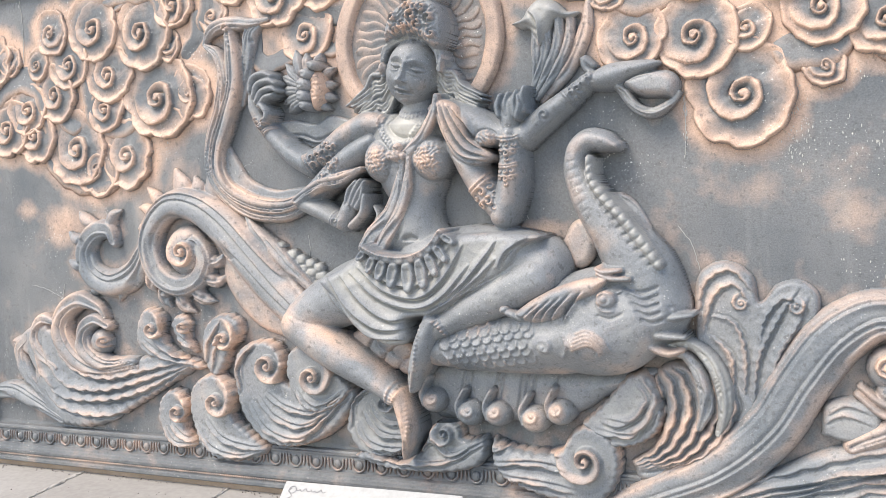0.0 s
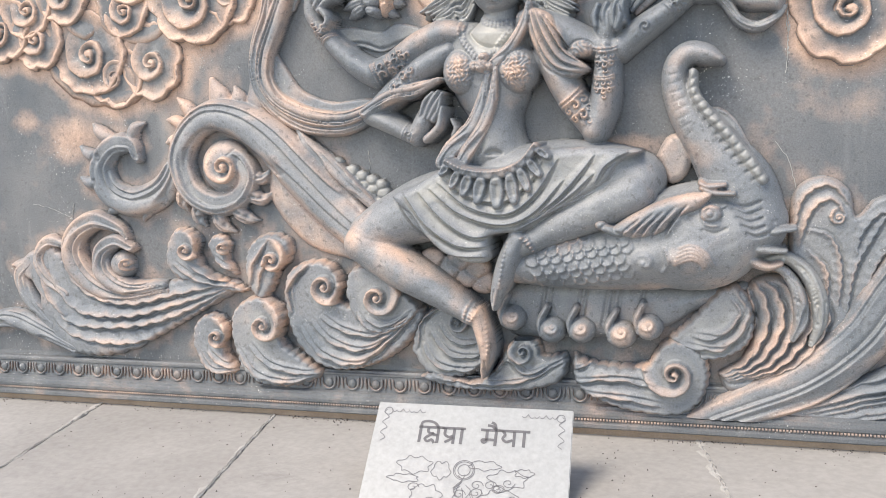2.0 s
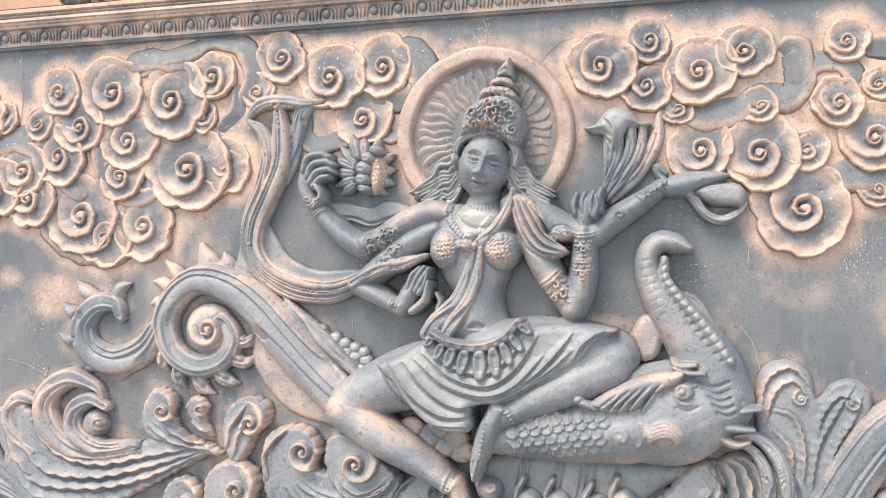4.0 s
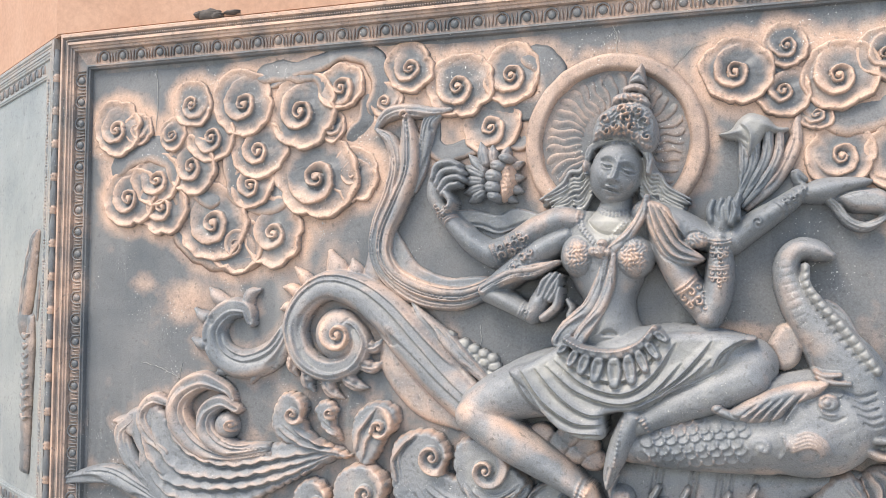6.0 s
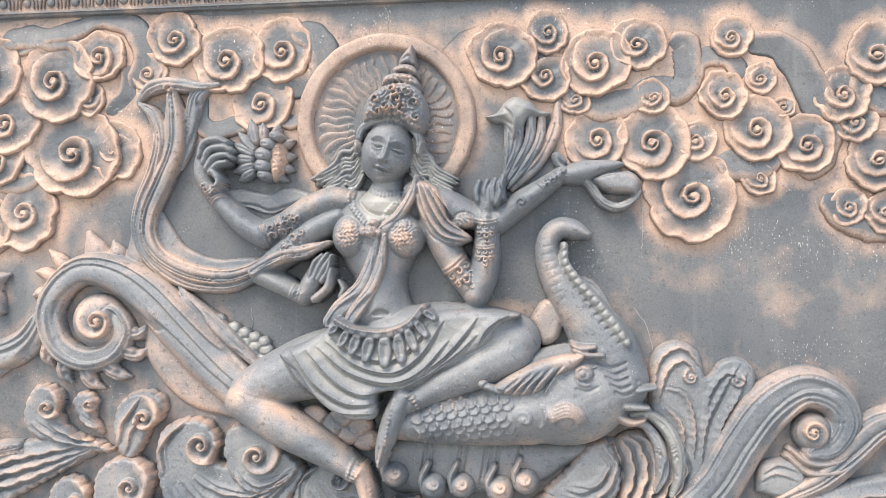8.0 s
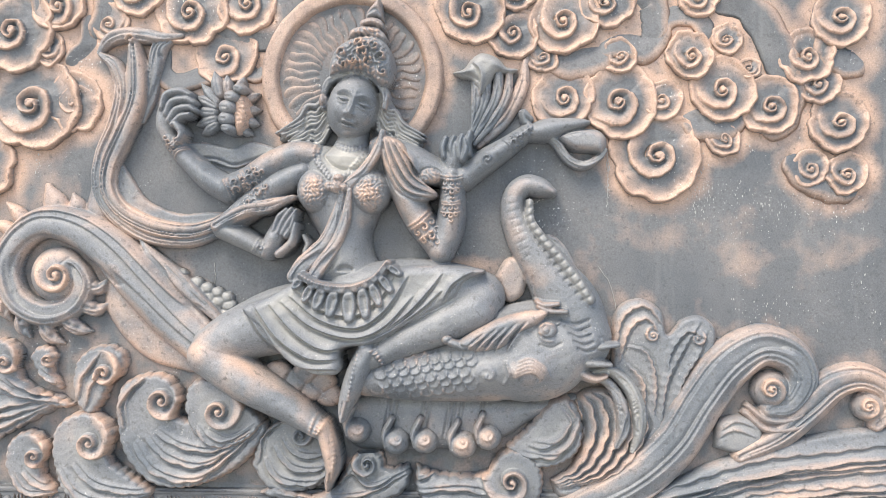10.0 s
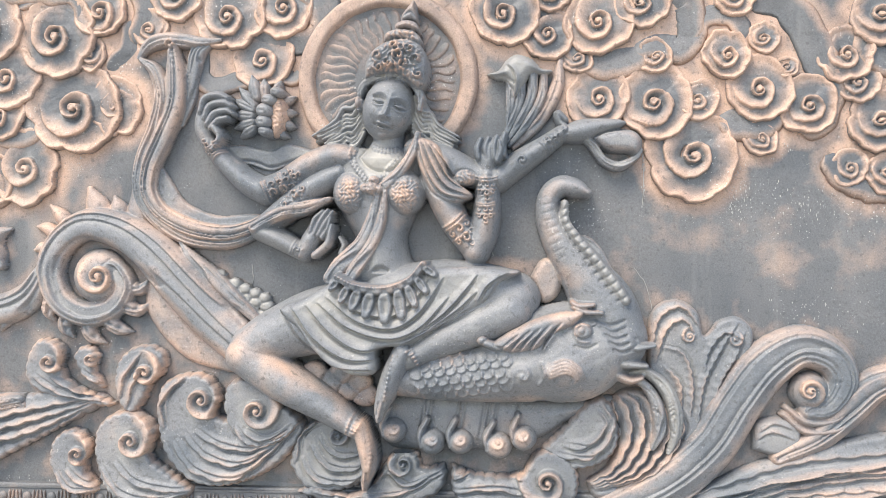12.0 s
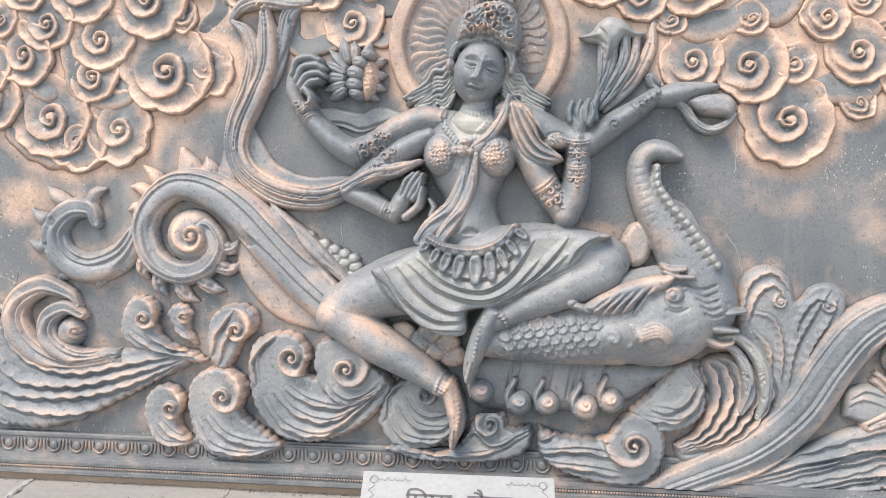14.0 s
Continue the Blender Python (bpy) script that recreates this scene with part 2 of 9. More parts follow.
        xs, zs = np.vstack([xs, xs[-1:]]), np.vstack([zs, zs[-1:]])
        ys = np.vstack([ys, np.full((1, n + 1), 0.006)])
        qq = np.concatenate([q, [1]])
        self.grid(xs, ys, zs, (copper + rim * smoothstep(0.4, 1, qq))[:, None] * np.ones(n + 1))
        if lobes:
            self.marks.append((np.array([x]), np.array([z]), np.array([max(rx, rz)])))

    def done(self, name, mat, parent=None, label="", worn=0.0018):
        """Links the mesh; its edges waver by hand and weather as much as worn says."""
        v = np.vstack(self.v)
        x, z = v[:, 0].copy(), v[:, 2].copy()
        v[:, 0] += worn * (1.6 * np.sin(z * 37 + 3 * np.sin(x * 17)) + 0.7 * np.sin(z * 113 + x * 71 + 2 * np.sin(x * 31)))
        v[:, 2] += worn * (1.6 * np.sin(x * 34 + 3 * np.sin(z * 19)) + 0.7 * np.sin(x * 121 - z * 67 + 2 * np.sin(z * 37)))
        v[:, 1] *= 1 + 14 * worn * np.sin(x * 43 + 2 * np.sin(z * 31)) * np.sin(z * 47)
        ob = link(name, v, np.vstack(self.f), mat, parent, np.concatenate(self.c), label)
        SPRAYED.append((name, self.marks))
        return ob


SPRAYED = []


class Carve:
    """A carving cut as one surface on a fine grid: heights grow towards -y, copper is the paint sprayed on it."""

    def __init__(self, x0, x1, z0, z1, step=0.004):
        self.xs, self.zs = np.arange(x0, x1, step), np.arange(z0, z1, step)
        self.gx, self.gz = np.meshgrid(self.xs, self.zs)
        self.h, self.c = np.zeros_like(self.gx), np.zeros_like(self.gx)
        self.marks = []

    def window(self, x0, x1, z0, z1):
        i0, i1 = np.searchsorted(self.xs, (x0, x1))
        j0, j1 = np.searchsorted(self.zs, (z0, z1))
        return np.s_[j0:j1, i0:i1]

    def near(self, pts, reach=1.0, closed=False):
        """Signed distance from a smooth line, the share of its length passed, its half width there, and its length so far."""
        p = np.array(pts, float)
        if closed:
            p = np.vstack([p, p[:1]])
        p = smooth_path(p, 0.009)
        w = np.abs(p[:, 2]).max() * reach
        win = self.window(p[:, 0].min() - w, p[:, 0].max() + w, p[:, 1].min() - w, p[:, 1].max() + w)
        x, z = self.gx[win], self.gz[win]
        best, k = np.full(x.shape, 1e9), np.zeros(x.shape, int)
        for i, (a, b) in enumerate(p[:, :2]):
            d = (x - a) ** 2 + (z - b) ** 2
            closer = d < best
            best[closer], k[closer] = d[closer], i
        t = np.gradient(p[:, :2], axis=0)
        t /= np.maximum(np.hypot(t[:, 0], t[:, 1]), 1e-9)[:, None]
        s = np.concatenate([[0], np.cumsum(np.hypot(*np.diff(p[:, :2], axis=0).T))])
        qx, qz = x - p[k, 0], z - p[k, 1]
        along = qx * t[k, 0] + qz * t[k, 1]
        d = qz * t[k, 0] - qx * t[k, 1]
        if not closed:
            out = ((k == 0) & (along < 0)) | ((k == len(p) - 1) & (along > 0))
            d = np.where(out, np.where(d < 0, -1, 1) * np.sqrt(best), d)
        sl = np.clip(s[k] + along, 0, s[-1])
        return win, d, sl / s[-1], np.interp(sl, s, p[:, 2]), sl, p

    def put(self, win, y, inside, cop, blend):
        h, c = self.h[win], self.c[win]
        if blend:
            k = np.clip(blend - np.abs(y - h), 0, None) / blend
            top = np.maximum(y, h) + np.where(h > 0, k * k * blend / 4, 0)
        else:
            top = np.maximum(y, h)
        seam = np.exp(-((y - h) / 0.007) ** 2) * (h > 0.012) * (0.4 if blend else 1.0)
        top = top - 0.009 * seam
        f = np.clip((y - h) / max(blend, 0.006) * 0.5 + 0.5, 0, 1)
        c[inside] = (c + (cop - c) * f)[inside]
        h[inside] = top[inside]

    def tube(self, pts, h, base=0.0, kind=ROUND, copper=0.12, rim=0.2, blend=0.0, grooves=0, groove=0.25, taper=0.65):
        win, d, t, w, sl, p = self.near(pts)
        u = d / np.maximum(w, 1e-4)
        b = base if isinstance(base, (int, float)) else base[0] + (base[1] - base[0]) * t
        y = h * (1 - taper + taper * w / p[:, 2].max()) * section(kind, np.clip(u, -1, 1))
        if grooves:
            v = (u * 0.5 + 0.5) * grooves + 0.45 * np.sin(5 * t + grooves) + 0.38 * np.sin(2.6 * u * grooves / 2 + 3 * t)
            saw = v - np.floor(v)
            y = y * (1 - groove * (0.55 + 0.45 * np.sin(9 * t + 2.3 * np.floor(v)) ** 2) * (1 - saw ** 0.6 * (1 - smoothstep(0.88, 1.0, saw))) * smoothstep(0, 0.25, 1 - np.abs(u)))
        self.put(win, y + b, np.abs(u) < 1, copper + rim * (smoothstep(0.3, 0.95, np.abs(u)) - 0.35), blend)
        self.marks.append((p[::3, 0], p[::3, 1], p[::3, 2]))

    def plate(self, pts, h, base=0.0, edge=0.03, copper=0.12, rim=0.3, blend=0.0, dish=0.0, ragged=0.0):
        """A shape inside a closed outline whose border rounds off within the edge width."""
        rows = [(x, z, edge) for x, z in pts]
        win, d, t, w, sl, p = self.near(rows, closed=True)
        x, z = self.gx[win], self.gz[win]
        inside = np.zeros(x.shape, bool)
        for (ax, az), (bx, bz) in zip(p[:-1, :2], p[1:, :2]):
            if az != bz:
                inside ^= ((az > z) != (bz > z)) & (x < (bx - ax) * (z - az) / (bz - az) + ax)
        d = np.abs(d) - ragged * (1 - np.abs(np.sin(math.pi * sl / (6 * ragged + 1e-6) + 2 * np.sin(9 * sl))) ** 0.7)
        inside &= d > 0
        q = np.clip(d / edge, 0, 1)
        y = h * np.sqrt(1 - (1 - q) ** 2) - dish * smoothstep(1.0, 3.0, d / edge)
        self.put(win, y + base, inside, copper + rim * (0.65 - smoothstep(0.1, 1.0, q)), blend)
        self.marks.append((p[::3, 0], p[::3, 1], np.full(len(p[::3]), 0.01)))

    def dome(self, x, z, rx, rz, h, base=0.0, tilt=0.0, copper=0.12, rim=0.2, blend=0.0, flat=2.0):
        r = max(rx, rz)
        win, a, b = self.local(x, z, r, tilt)
        q = np.hypot(a / rx, b / rz)
        y = base + h * np.sqrt(np.clip(1 - q ** flat, 0, 1))
        self.put(win, y, q < 1, copper + rim * (smoothstep(0.3, 0.95, q) - 0.35), blend)

    def local(self, x, z, r, tilt=0.0):
        win = self.window(x - r, x + r, z - r, z + r)
        dx, dz, ct, st = self.gx[win] - x, self.gz[win] - z, math.cos(radians(tilt)), math.sin(radians(tilt))
        return win, dx * ct + dz * st, dz * ct - dx * st

    def cut(self, pts, depth, copper=0.0, bead=0.0):
        """A soft groove (or a raised line, where depth is negative) along a line of x, z, half width."""
        win, d, t, w, sl, p = self.near(pts, 2.6)
        k = np.exp(-(d / np.maximum(w, 1e-4)) ** 2) * smoothstep(0, 0.06, t + 0.03) * smoothstep(0, 0.06, 1.03 - t)
        if bead:
            k = k * (0.25 + 0.75 * np.abs(np.sin(math.pi * sl / bead)))
        on = self.h[win] > 0
        self.h[win] -= depth * k * on
        self.c[win] += copper * k * on

    def fold(self, pts, depth, copper=0.1, wavy=0.0):
        """A drawn fold: the cloth swells towards the line from its left side and drops sharply past it."""
        win, d, t, w, sl, p = self.near(pts, 1.3)
        if wavy:
            d = d + 0.16 * w * (np.abs(np.sin(math.pi * sl / wavy)) - 0.6)
        u = d / np.maximum(np.abs(w), 1e-4)
        ends = np.sin(math.pi * np.clip(t, 0.0, 1)) ** 0.5
        on = (self.h[win] > 0.004) * ends
        k = np.where((u > 0) & (u < 1), np.clip(1 - u, 0, 1) ** 1.6, 0) - 0.55 * np.exp(-((u + 0.14) / 0.14) ** 2)
        self.h[win] += depth * k * on
        self.c[win] += copper * np.where((u > 0) & (u < 1), np.clip(1 - u, 0, 1) ** 2, 0) * on

    def swell(self, x, z, rx, rz, amount, tilt=0.0, copper=0.0):
        win, a, b = self.local(x, z, 2.6 * max(rx, rz), tilt)
        k = np.exp(-(a / rx) ** 2 - (b / rz) ** 2) * (self.h[win] > 0)
        self.h[win] += amount * k
        self.c[win] += copper * k

    def swirl(self, x, z, r, way=1, amount=0.012, turns=1.6, turn=0.0, copper=0.15):
        """A small curl standing on the surface."""
        win, a, b = self.local(x, z, r, turn)
        q, th = np.hypot(a, b) / r, np.arctan2(b, a)
        line = 0.5 + 0.5 * np.cos(2 * math.pi * turns * np.sqrt(q) - way * th)
        k = (line ** 1.5 * 1.2 - 0.25) * np.clip(1 - q ** 5, 0, 1) * (q < 1) * (self.h[win] > 0)
        self.h[win] += amount * k
        self.c[win] += copper * k

    def lace(self, x, z, rx, rz, amount, size=0.02, tilt=0.0, copper=0.1):
        """Curled ornament worked over an oval patch."""
        win, a, b = self.local(x, z, max(rx, rz), tilt)
        q = np.hypot(a / rx, b / rz)
        f = 2 * math.pi / (size * 2)
        k = np.sin(f * a + 2.2 * np.sin(f * 0.63 * b)) * np.cos(f * b + 2.2 * np.sin(f * 0.57 * a))
        k = np.sign(k) * np.abs(k) ** 0.6 * np.clip(1 - q ** 4, 0, 1) * (q < 1) * (self.h[win] > 0)
        self.h[win] += amount * k
        self.c[win] += copper * k

    def scale(self, x, z, r, amount, turn=0.0, copper=0.15):
        """One overlapping scale with a raised free edge."""
        win, a, b = self.local(x, z, r, turn)
        q = np.hypot(a, b * 1.05) / r
        k = np.where(q < 1, q ** 3, 0) * (self.h[win] > 0) * smoothstep(-0.5, 0.3, a / r)
        self.h[win] += amount * k
        self.c[win] += copper * k

    def armlet(self, x, z, w, turn, copper=0.25):
        """Beaded rings round a limb of half width w, with curled ornament along the limb."""
        ca, sa = math.cos(radians(turn)), math.sin(radians(turn))
        for off in (-0.5, -0.25, 0.6):
            self.cut([(x - sa * v * w + ca * (off + 0.2 * (1 - v * v)) * w, z + ca * v * w + sa * (off + 0.2 * (1 - v * v)) * w, w * 0.085) for v in (-0.98, -0.5, 0, 0.5, 0.98)], -0.02, copper, w * 0.17)
        for off, v, s in ((0.28, -0.55, 0.3), (0.28, 0.0, 0.36), (0.28, 0.55, 0.3), (1.0, 0.0, 0.4), (0.9, -0.5, 0.3), (0.9, 0.5, 0.3), (1.5, 0.05, 0.3)):
            self.swirl(x + ca * off * w - sa * v * w, z + sa * off * w + ca * v * w, s * w, 1 if v >= 0 else -1, 0.024, 1.5, turn, copper)

    def roll(self, x, z, r, a0, way=1, amount=0.03, turns=1.5, keep=0.36, copper=0.45):
        """A curl rolled up on the surface: its lip rises out of the sheet, winds inwards and drops sharply outside."""
        win, a, b = self.local(x, z, r * 1.02)
        q = np.hypot(a, b) / r
        n = np.log(np.maximum(q, 1e-4)) / math.log(keep)
        ph = (np.arctan2(b, a) - radians(a0)) / (2 * math.pi) * way
        ph = ph - np.floor(ph)
        k = np.floor(n - ph)
        p, tau = n - ph - k, np.maximum(k, 0) + ph
        on = (k >= 0) & (self.h[win] > 0)
        late = tau > turns
        p, tau = np.where(late, 0.0, p), np.minimum(tau, turns)
        lift = smoothstep(0.0, 0.35, tau) * np.where(late, 0.8, 1 - 0.95 * smoothstep(0.06, 0.9, p)) * (0.75 + 0.35 * tau / turns)
        lift = lift - 0.35 * smoothstep(0.0, 0.35, tau) * np.where(late, 0, smoothstep(0.72, 1.0, p))
        self.h[win] += np.where(on, amount * lift, 0)
        self.c[win] += np.where(on, copper * (1 - smoothstep(0.0, 0.8, p)) * smoothstep(0.0, 0.35, tau), 0)

    def cloud(self, x, z, r, a0, way=1, h=0.05, squash=1.0, lobes=7, lobe=0.07, copper=0.1, rim=0.6, inner=0.84, keep=0.36):
        """A scalloped cloud plate, dished within its rim, with a curl rolled up in its middle."""
        win, a, b = self.local(x, z, r * 1.15)
        b = b / squash
        q, th = np.hypot(a, b), np.arctan2(b, a)
        ph = th + radians(a0)
        lobes = lobes - 3 + int(abs(x * 37 + z * 53)) % 4 if lobes else 0
        out = r * (1 + lobe * (np.abs(np.sin(ph * lobes / 2 + 1.1 * np.sin(ph + 9 * z))) ** 0.8 - 0.6) * (0.6 + 0.5 * np.sin(ph + 7 * x)) + 0.05 * np.sin(2 * th + 40 * x) + 0.012 * np.sin(13 * th + 90 * z))
        e = out - q
        k = np.clip(e / 0.009, 0, 1)
        low = 0.35 + 0.65 * smoothstep(-0.5, 0.7, -np.sin(th - 0.5) + 0.35 * np.sin(3 * th + 9 * x))
        y = h * low * np.sqrt(1 - (1 - k) ** 2) * (1 - 0.5 * smoothstep(0.008, 0.015 + 0.16 * r, e))
        self.put(win, y, e > 0, copper + rim * (0.9 - 1.1 * smoothstep(0.01, 0.5 * r, e)), 0.0)
        self.roll(x + 0.06 * r * math.cos(a0), z - 0.05 * r, r * inner, a0, way, h * 0.75, 1.6, keep, rim * 0.8)
        self.marks.append((np.array([x]), np.array([z]), np.array([r])))

    def surface(self, waver=0.0007, spray=0.2):
        """Softens the tool marks once and gives the points, faces and paint of the surface."""
        h, keep = self.h, self.h > 0.004
        for axis in (0, 1):
            n = 2 * np.ones_like(h) * keep
            t = 2 * h * keep
            for k in (-1, 1):
                on = np.roll(keep, k, axis)
                t, n = t + np.roll(h, k, axis) * on, n + on
            h = np.where(keep, t / np.maximum(n, 1), 0)
        x, z = self.gx, self.gz
        y = h * (1 + 0.006 * np.sin(x * 43 + 2 * np.sin(z * 31)) * np.sin(z * 47)) + waver * np.sin(x * 71 + 3 * np.sin(z * 53)) * np.sin(z * 83 + 2 * np.sin(x * 61))
        soft, wide = h.copy(), keep.astype(float)
        for k in (1, 2, 4, 8):
            for axis in (0, 1):
                soft = (np.roll(soft, k, axis) + np.roll(soft, -k, axis) + 2 * soft) / 4
                wide = (np.roll(wide, k, axis) + np.roll(wide, -k, axis) + 2 * wide) / 4
        proud = np.clip((h - soft / np.maximum(wide, 0.2)) / 0.012, -0.6, 1) * keep
        paint = self.c + spray * proud
        grown = keep.copy()
        grown[1:] |= keep[:-1]
        grown[:-1] |= keep[1:]
        grown[:, 1:] |= keep[:, :-1]
        grown[:, :-1] |= keep[:, 1:]
        ids = np.full(h.shape, -1)
        ids[grown] = np.arange(grown.sum())
        v = np.stack([x[grown], np.where(keep, -np.maximum(y, 0.002), 0.006)[grown], z[grown]], -1)
        f = np.stack([ids[:-1, :-1], ids[:-1, 1:], ids[1:, 1:], ids[1:, :-1]], -1).reshape(-1, 4)
        return v, f[(f >= 0).all(1)], np.clip(paint, -1, 1)[grown]

    def done(self, name, mat, parent=None, label="", waver=0.0007):
        v, f, cop = self.surface(waver)
        ob = link(name, v, f, mat, parent, cop, label)
        SPRAYED.append((name, self.marks))
        return ob


# ---------------------------------------------------------------- setting
X0, X1, Z0, Z1 = -1.97, 4.55, 0.465, 2.95
FLOOR = 0.25


def uneven(a, b, scale, depth):
    return depth * (np.sin(a * scale + 1.3 * np.sin(b * scale * 0.7)) + 0.6 * np.sin(b * scale * 1.7 + a * scale * 0.4))


# floor sheet to the horizon, the slabs lie on it
bm = bmesh.new()
box(bm, -60, 60, -80, 40, FLOOR - 0.35, FLOOR - 0.004)
tagged(part("ground", bm, JOINT, None), "pale grey-brown mortar bed under concrete slabs", "ground", kind="structure")
floor = new("floor")
tagged(floor, "pale worn concrete floor slabs with cracked joints", "floor", kind="structure")


def slab_mesh(wx, wy, seed):
    """A cast slab with chipped, wavering edges."""
    rng = random.Random(seed)
    bm = bmesh.new()
    ring = []
    for sx, sy, ex, ey, n in ((-1, -1, 1, -1, 24), (1, -1, 1, 1, 56), (1, 1, -1, 1, 24), (-1, 1, -1, -1, 56)):
        for k in range(n):
            t = k / n
            d = rng.uniform(0.0, 0.006) + (rng.uniform(0.004, 0.016) if rng.random() < 0.15 else 0)
            x, y = (sx + (ex - sx) * t) * wx / 2, (sy + (ey - sy) * t) * wy / 2
            ring.append((x - (d if abs(x) > wx / 2 - 0.01 else 0) * math.copysign(1, x), y - (d if abs(y) > wy / 2 - 0.01 else 0) * math.copysign(1, y)))
    top = [bm.verts.new((x * 0.997, y * 0.999, 0.0)) for x, y in ring]
    low = [bm.verts.new((x, y, -0.004)) for x, y in ring]
    deep = [bm.verts.new((x, y, -0.03)) for x, y in ring]
    bm.faces.new(top)
    for a, b in ((top, low), (low, deep)):
        for k in range(len(ring)):
            q = (k + 1) % len(ring)
            bm.faces.new((a[k], b[k], b[q], a[q]))
    bmesh.ops.recalc_face_normals(bm, faces=bm.faces)
    return bm


def mortar_smear(length, seed):
    """Dried mortar trowelled roughly along a joint, broken by gaps."""
    rng = random.Random(seed)
    bm = bmesh.new()
    n = int(length / 0.018)
    rows = []
    wl = wr = 0.02
    for k in range(n + 1):
        wl = min(0.045, max(0.004, wl + rng.uniform(-0.009, 0.009)))
        wr = min(0.030, max(0.003, wr + rng.uniform(-0.008, 0.008)))
        if rng.random() < 0.06:
            wl, wr = 0.004, 0.003
        y = -length / 2 + length * k / n
        h = rng.uniform(0.002, 0.0065)
        c = rng.uniform(-0.006, 0.006)
        rows.append([bm.verts.new(v) for v in ((-wl, y, -0.003), (-wl * 0.6, y, h * 0.6), (c - 0.004, y, h), (c + 0.001, y, h * 0.2 - 0.002), (c + 0.005, y, h * 0.8), (wr * 0.7, y, h * 0.5), (wr, y, -0.003))])
    for a, b in zip(rows, rows[1:]):
        for k in range(6):
            bm.faces.new((a[k], a[k + 1], b[k + 1], b[k]))
    return bm


floor.matrix_world = pose(-0.24, -0.1, 0, 0, 0, 12)
slabs = []
for k in range(3):
    ob = part("slab", slab_mesh(0.98, 2.4, k), CONCRETE, floor)
    slabs.append(ob)
for i in range(-6, 8):
    for j in range(-1, 4):
        first = j == 0 and 0 <= i < 3
        o = slabs[i] if first else slabs[(i * 2 + j) % 3].copy()
        if not first:
            scene.collection.objects.link(o)
        o.location = (0.49 + 0.98 * i, -0.5 - 2.4 * j, FLOOR + 0.0015 * ((i * 7 + j * 3) % 3))

for i in range(-3, 7):
    ob = part("mortar_smear", mortar_smear(2.4, 40 + i), SMEAR, floor, "crumbly pale mortar along a joint")
    ob.location = (0.98 * i, -0.5, FLOOR + 0.003)
    ob = part("mortar_smear", mortar_smear(2.4, 60 + i), SMEAR, floor, "crumbly pale mortar along a joint")
    ob.location = (0.98 * i, -2.9, FLOOR + 0.003)

# grit swept against the foot of the wall and scattered crumbs
rng = random.Random(8)
bm = bmesh.new()
for k in range(900):
    x = rng.uniform(-2.1, 4.7)
    near = k < 600 and math.sin(x * 3.1) + math.sin(x * 7.7 + 1) > -0.6
    y = -0.055 - (abs(rng.gauss(0, 0.03)) if near else rng.uniform(0.0, 1.6))
    s = rng.uniform(0.0015, 0.005)
    vs = [bm.verts.new((x + s * a * rng.uniform(0.6, 1.3), y + s * b * rng.uniform(0.6, 1.3), FLOOR + 0.003 + s * c)) for a, b, c in ((1, 0, 0), (-0.5, 0.9, 0), (-0.5, -0.9, 0), (0, 0, 1), (0, 0, -0.8))]
    for q in ((0, 1, 3), (1, 2, 3), (2, 0, 3), (1, 0, 4), (2, 1, 4), (0, 2, 4)):
        bm.faces.new([vs[c] for c in q])
tagged(part("grit", bm, DARK, None), "dark grit and crumbs lying on the concrete floor", "grit", kind="stuff")

# wall behind the mural, with the plaster band above and the strip below it
bm = bmesh.new()
box(bm, -2.18, 4.8, 0.03, 0.5, FLOOR - 0.03, 4.6)
tagged(part("wall_north", bm, TAN, None), "tan plastered wall that carries the mural", "wall", kind="structure")
bm = bmesh.new()
box(bm, -2.18, 4.8, -0.05, 0.028, FLOOR - 0.01, 0.292, 0.008)
tagged(part("trim_base", bm, TAN, None), "stained tan plaster strip along the floor", "trim", kind="structure")
bm = bmesh.new()
box(bm, -2.19, 4.8, -0.07, 0.028, 3.122, 4.6, 0.01)
tagged(part("trim_top", bm, PINK, None), "pink plaster band above the mural", "trim", kind="structure")

# ---------------------------------------------------------------- mural
# background sheet of the mural; copper paint was sprayed round the carvings
mural = new("relief_mural")
tagged(mural, "weathered grey-blue relief mural with copper-sprayed clouds and waves", "mural")

SOFT = [(-1.32, 1.62, 0.26, 0.14, 0.8), (-1.62, 1.72, 0.12, 0.1, 0.5), (-1.22, 1.42, 0.12, 0.16, 0.6), (2.25, 1.85, 0.12, 0.10, 0.25), (2.7, 1.55, 0.13, 0.2, 0.3),
        (2.3, 1.62, 0.2, 0.09, 0.3), (1.45, 1.5, 0.22, 0.06, 0.7), (3.15, 1.55, 0.3, 0.12, 0.25), (1.95, 2.05, 0.1, 0.3, 0.2), (2.0, 1.4, 0.1, 0.25, 0.3),
        (0.45, 2.72, 0.25, 0.12, 0.5), (1.35, 2.82, 0.4, 0.05, 0.35), (-0.15, 1.55, 0.18, 0.1, 0.3), (1.85, 2.45, 0.3, 0.15, 0.3), (-0.4, 2.3, 0.4, 0.2, 0.3), (2.4, 2.5, 0.6, 0.25, 0.35)]


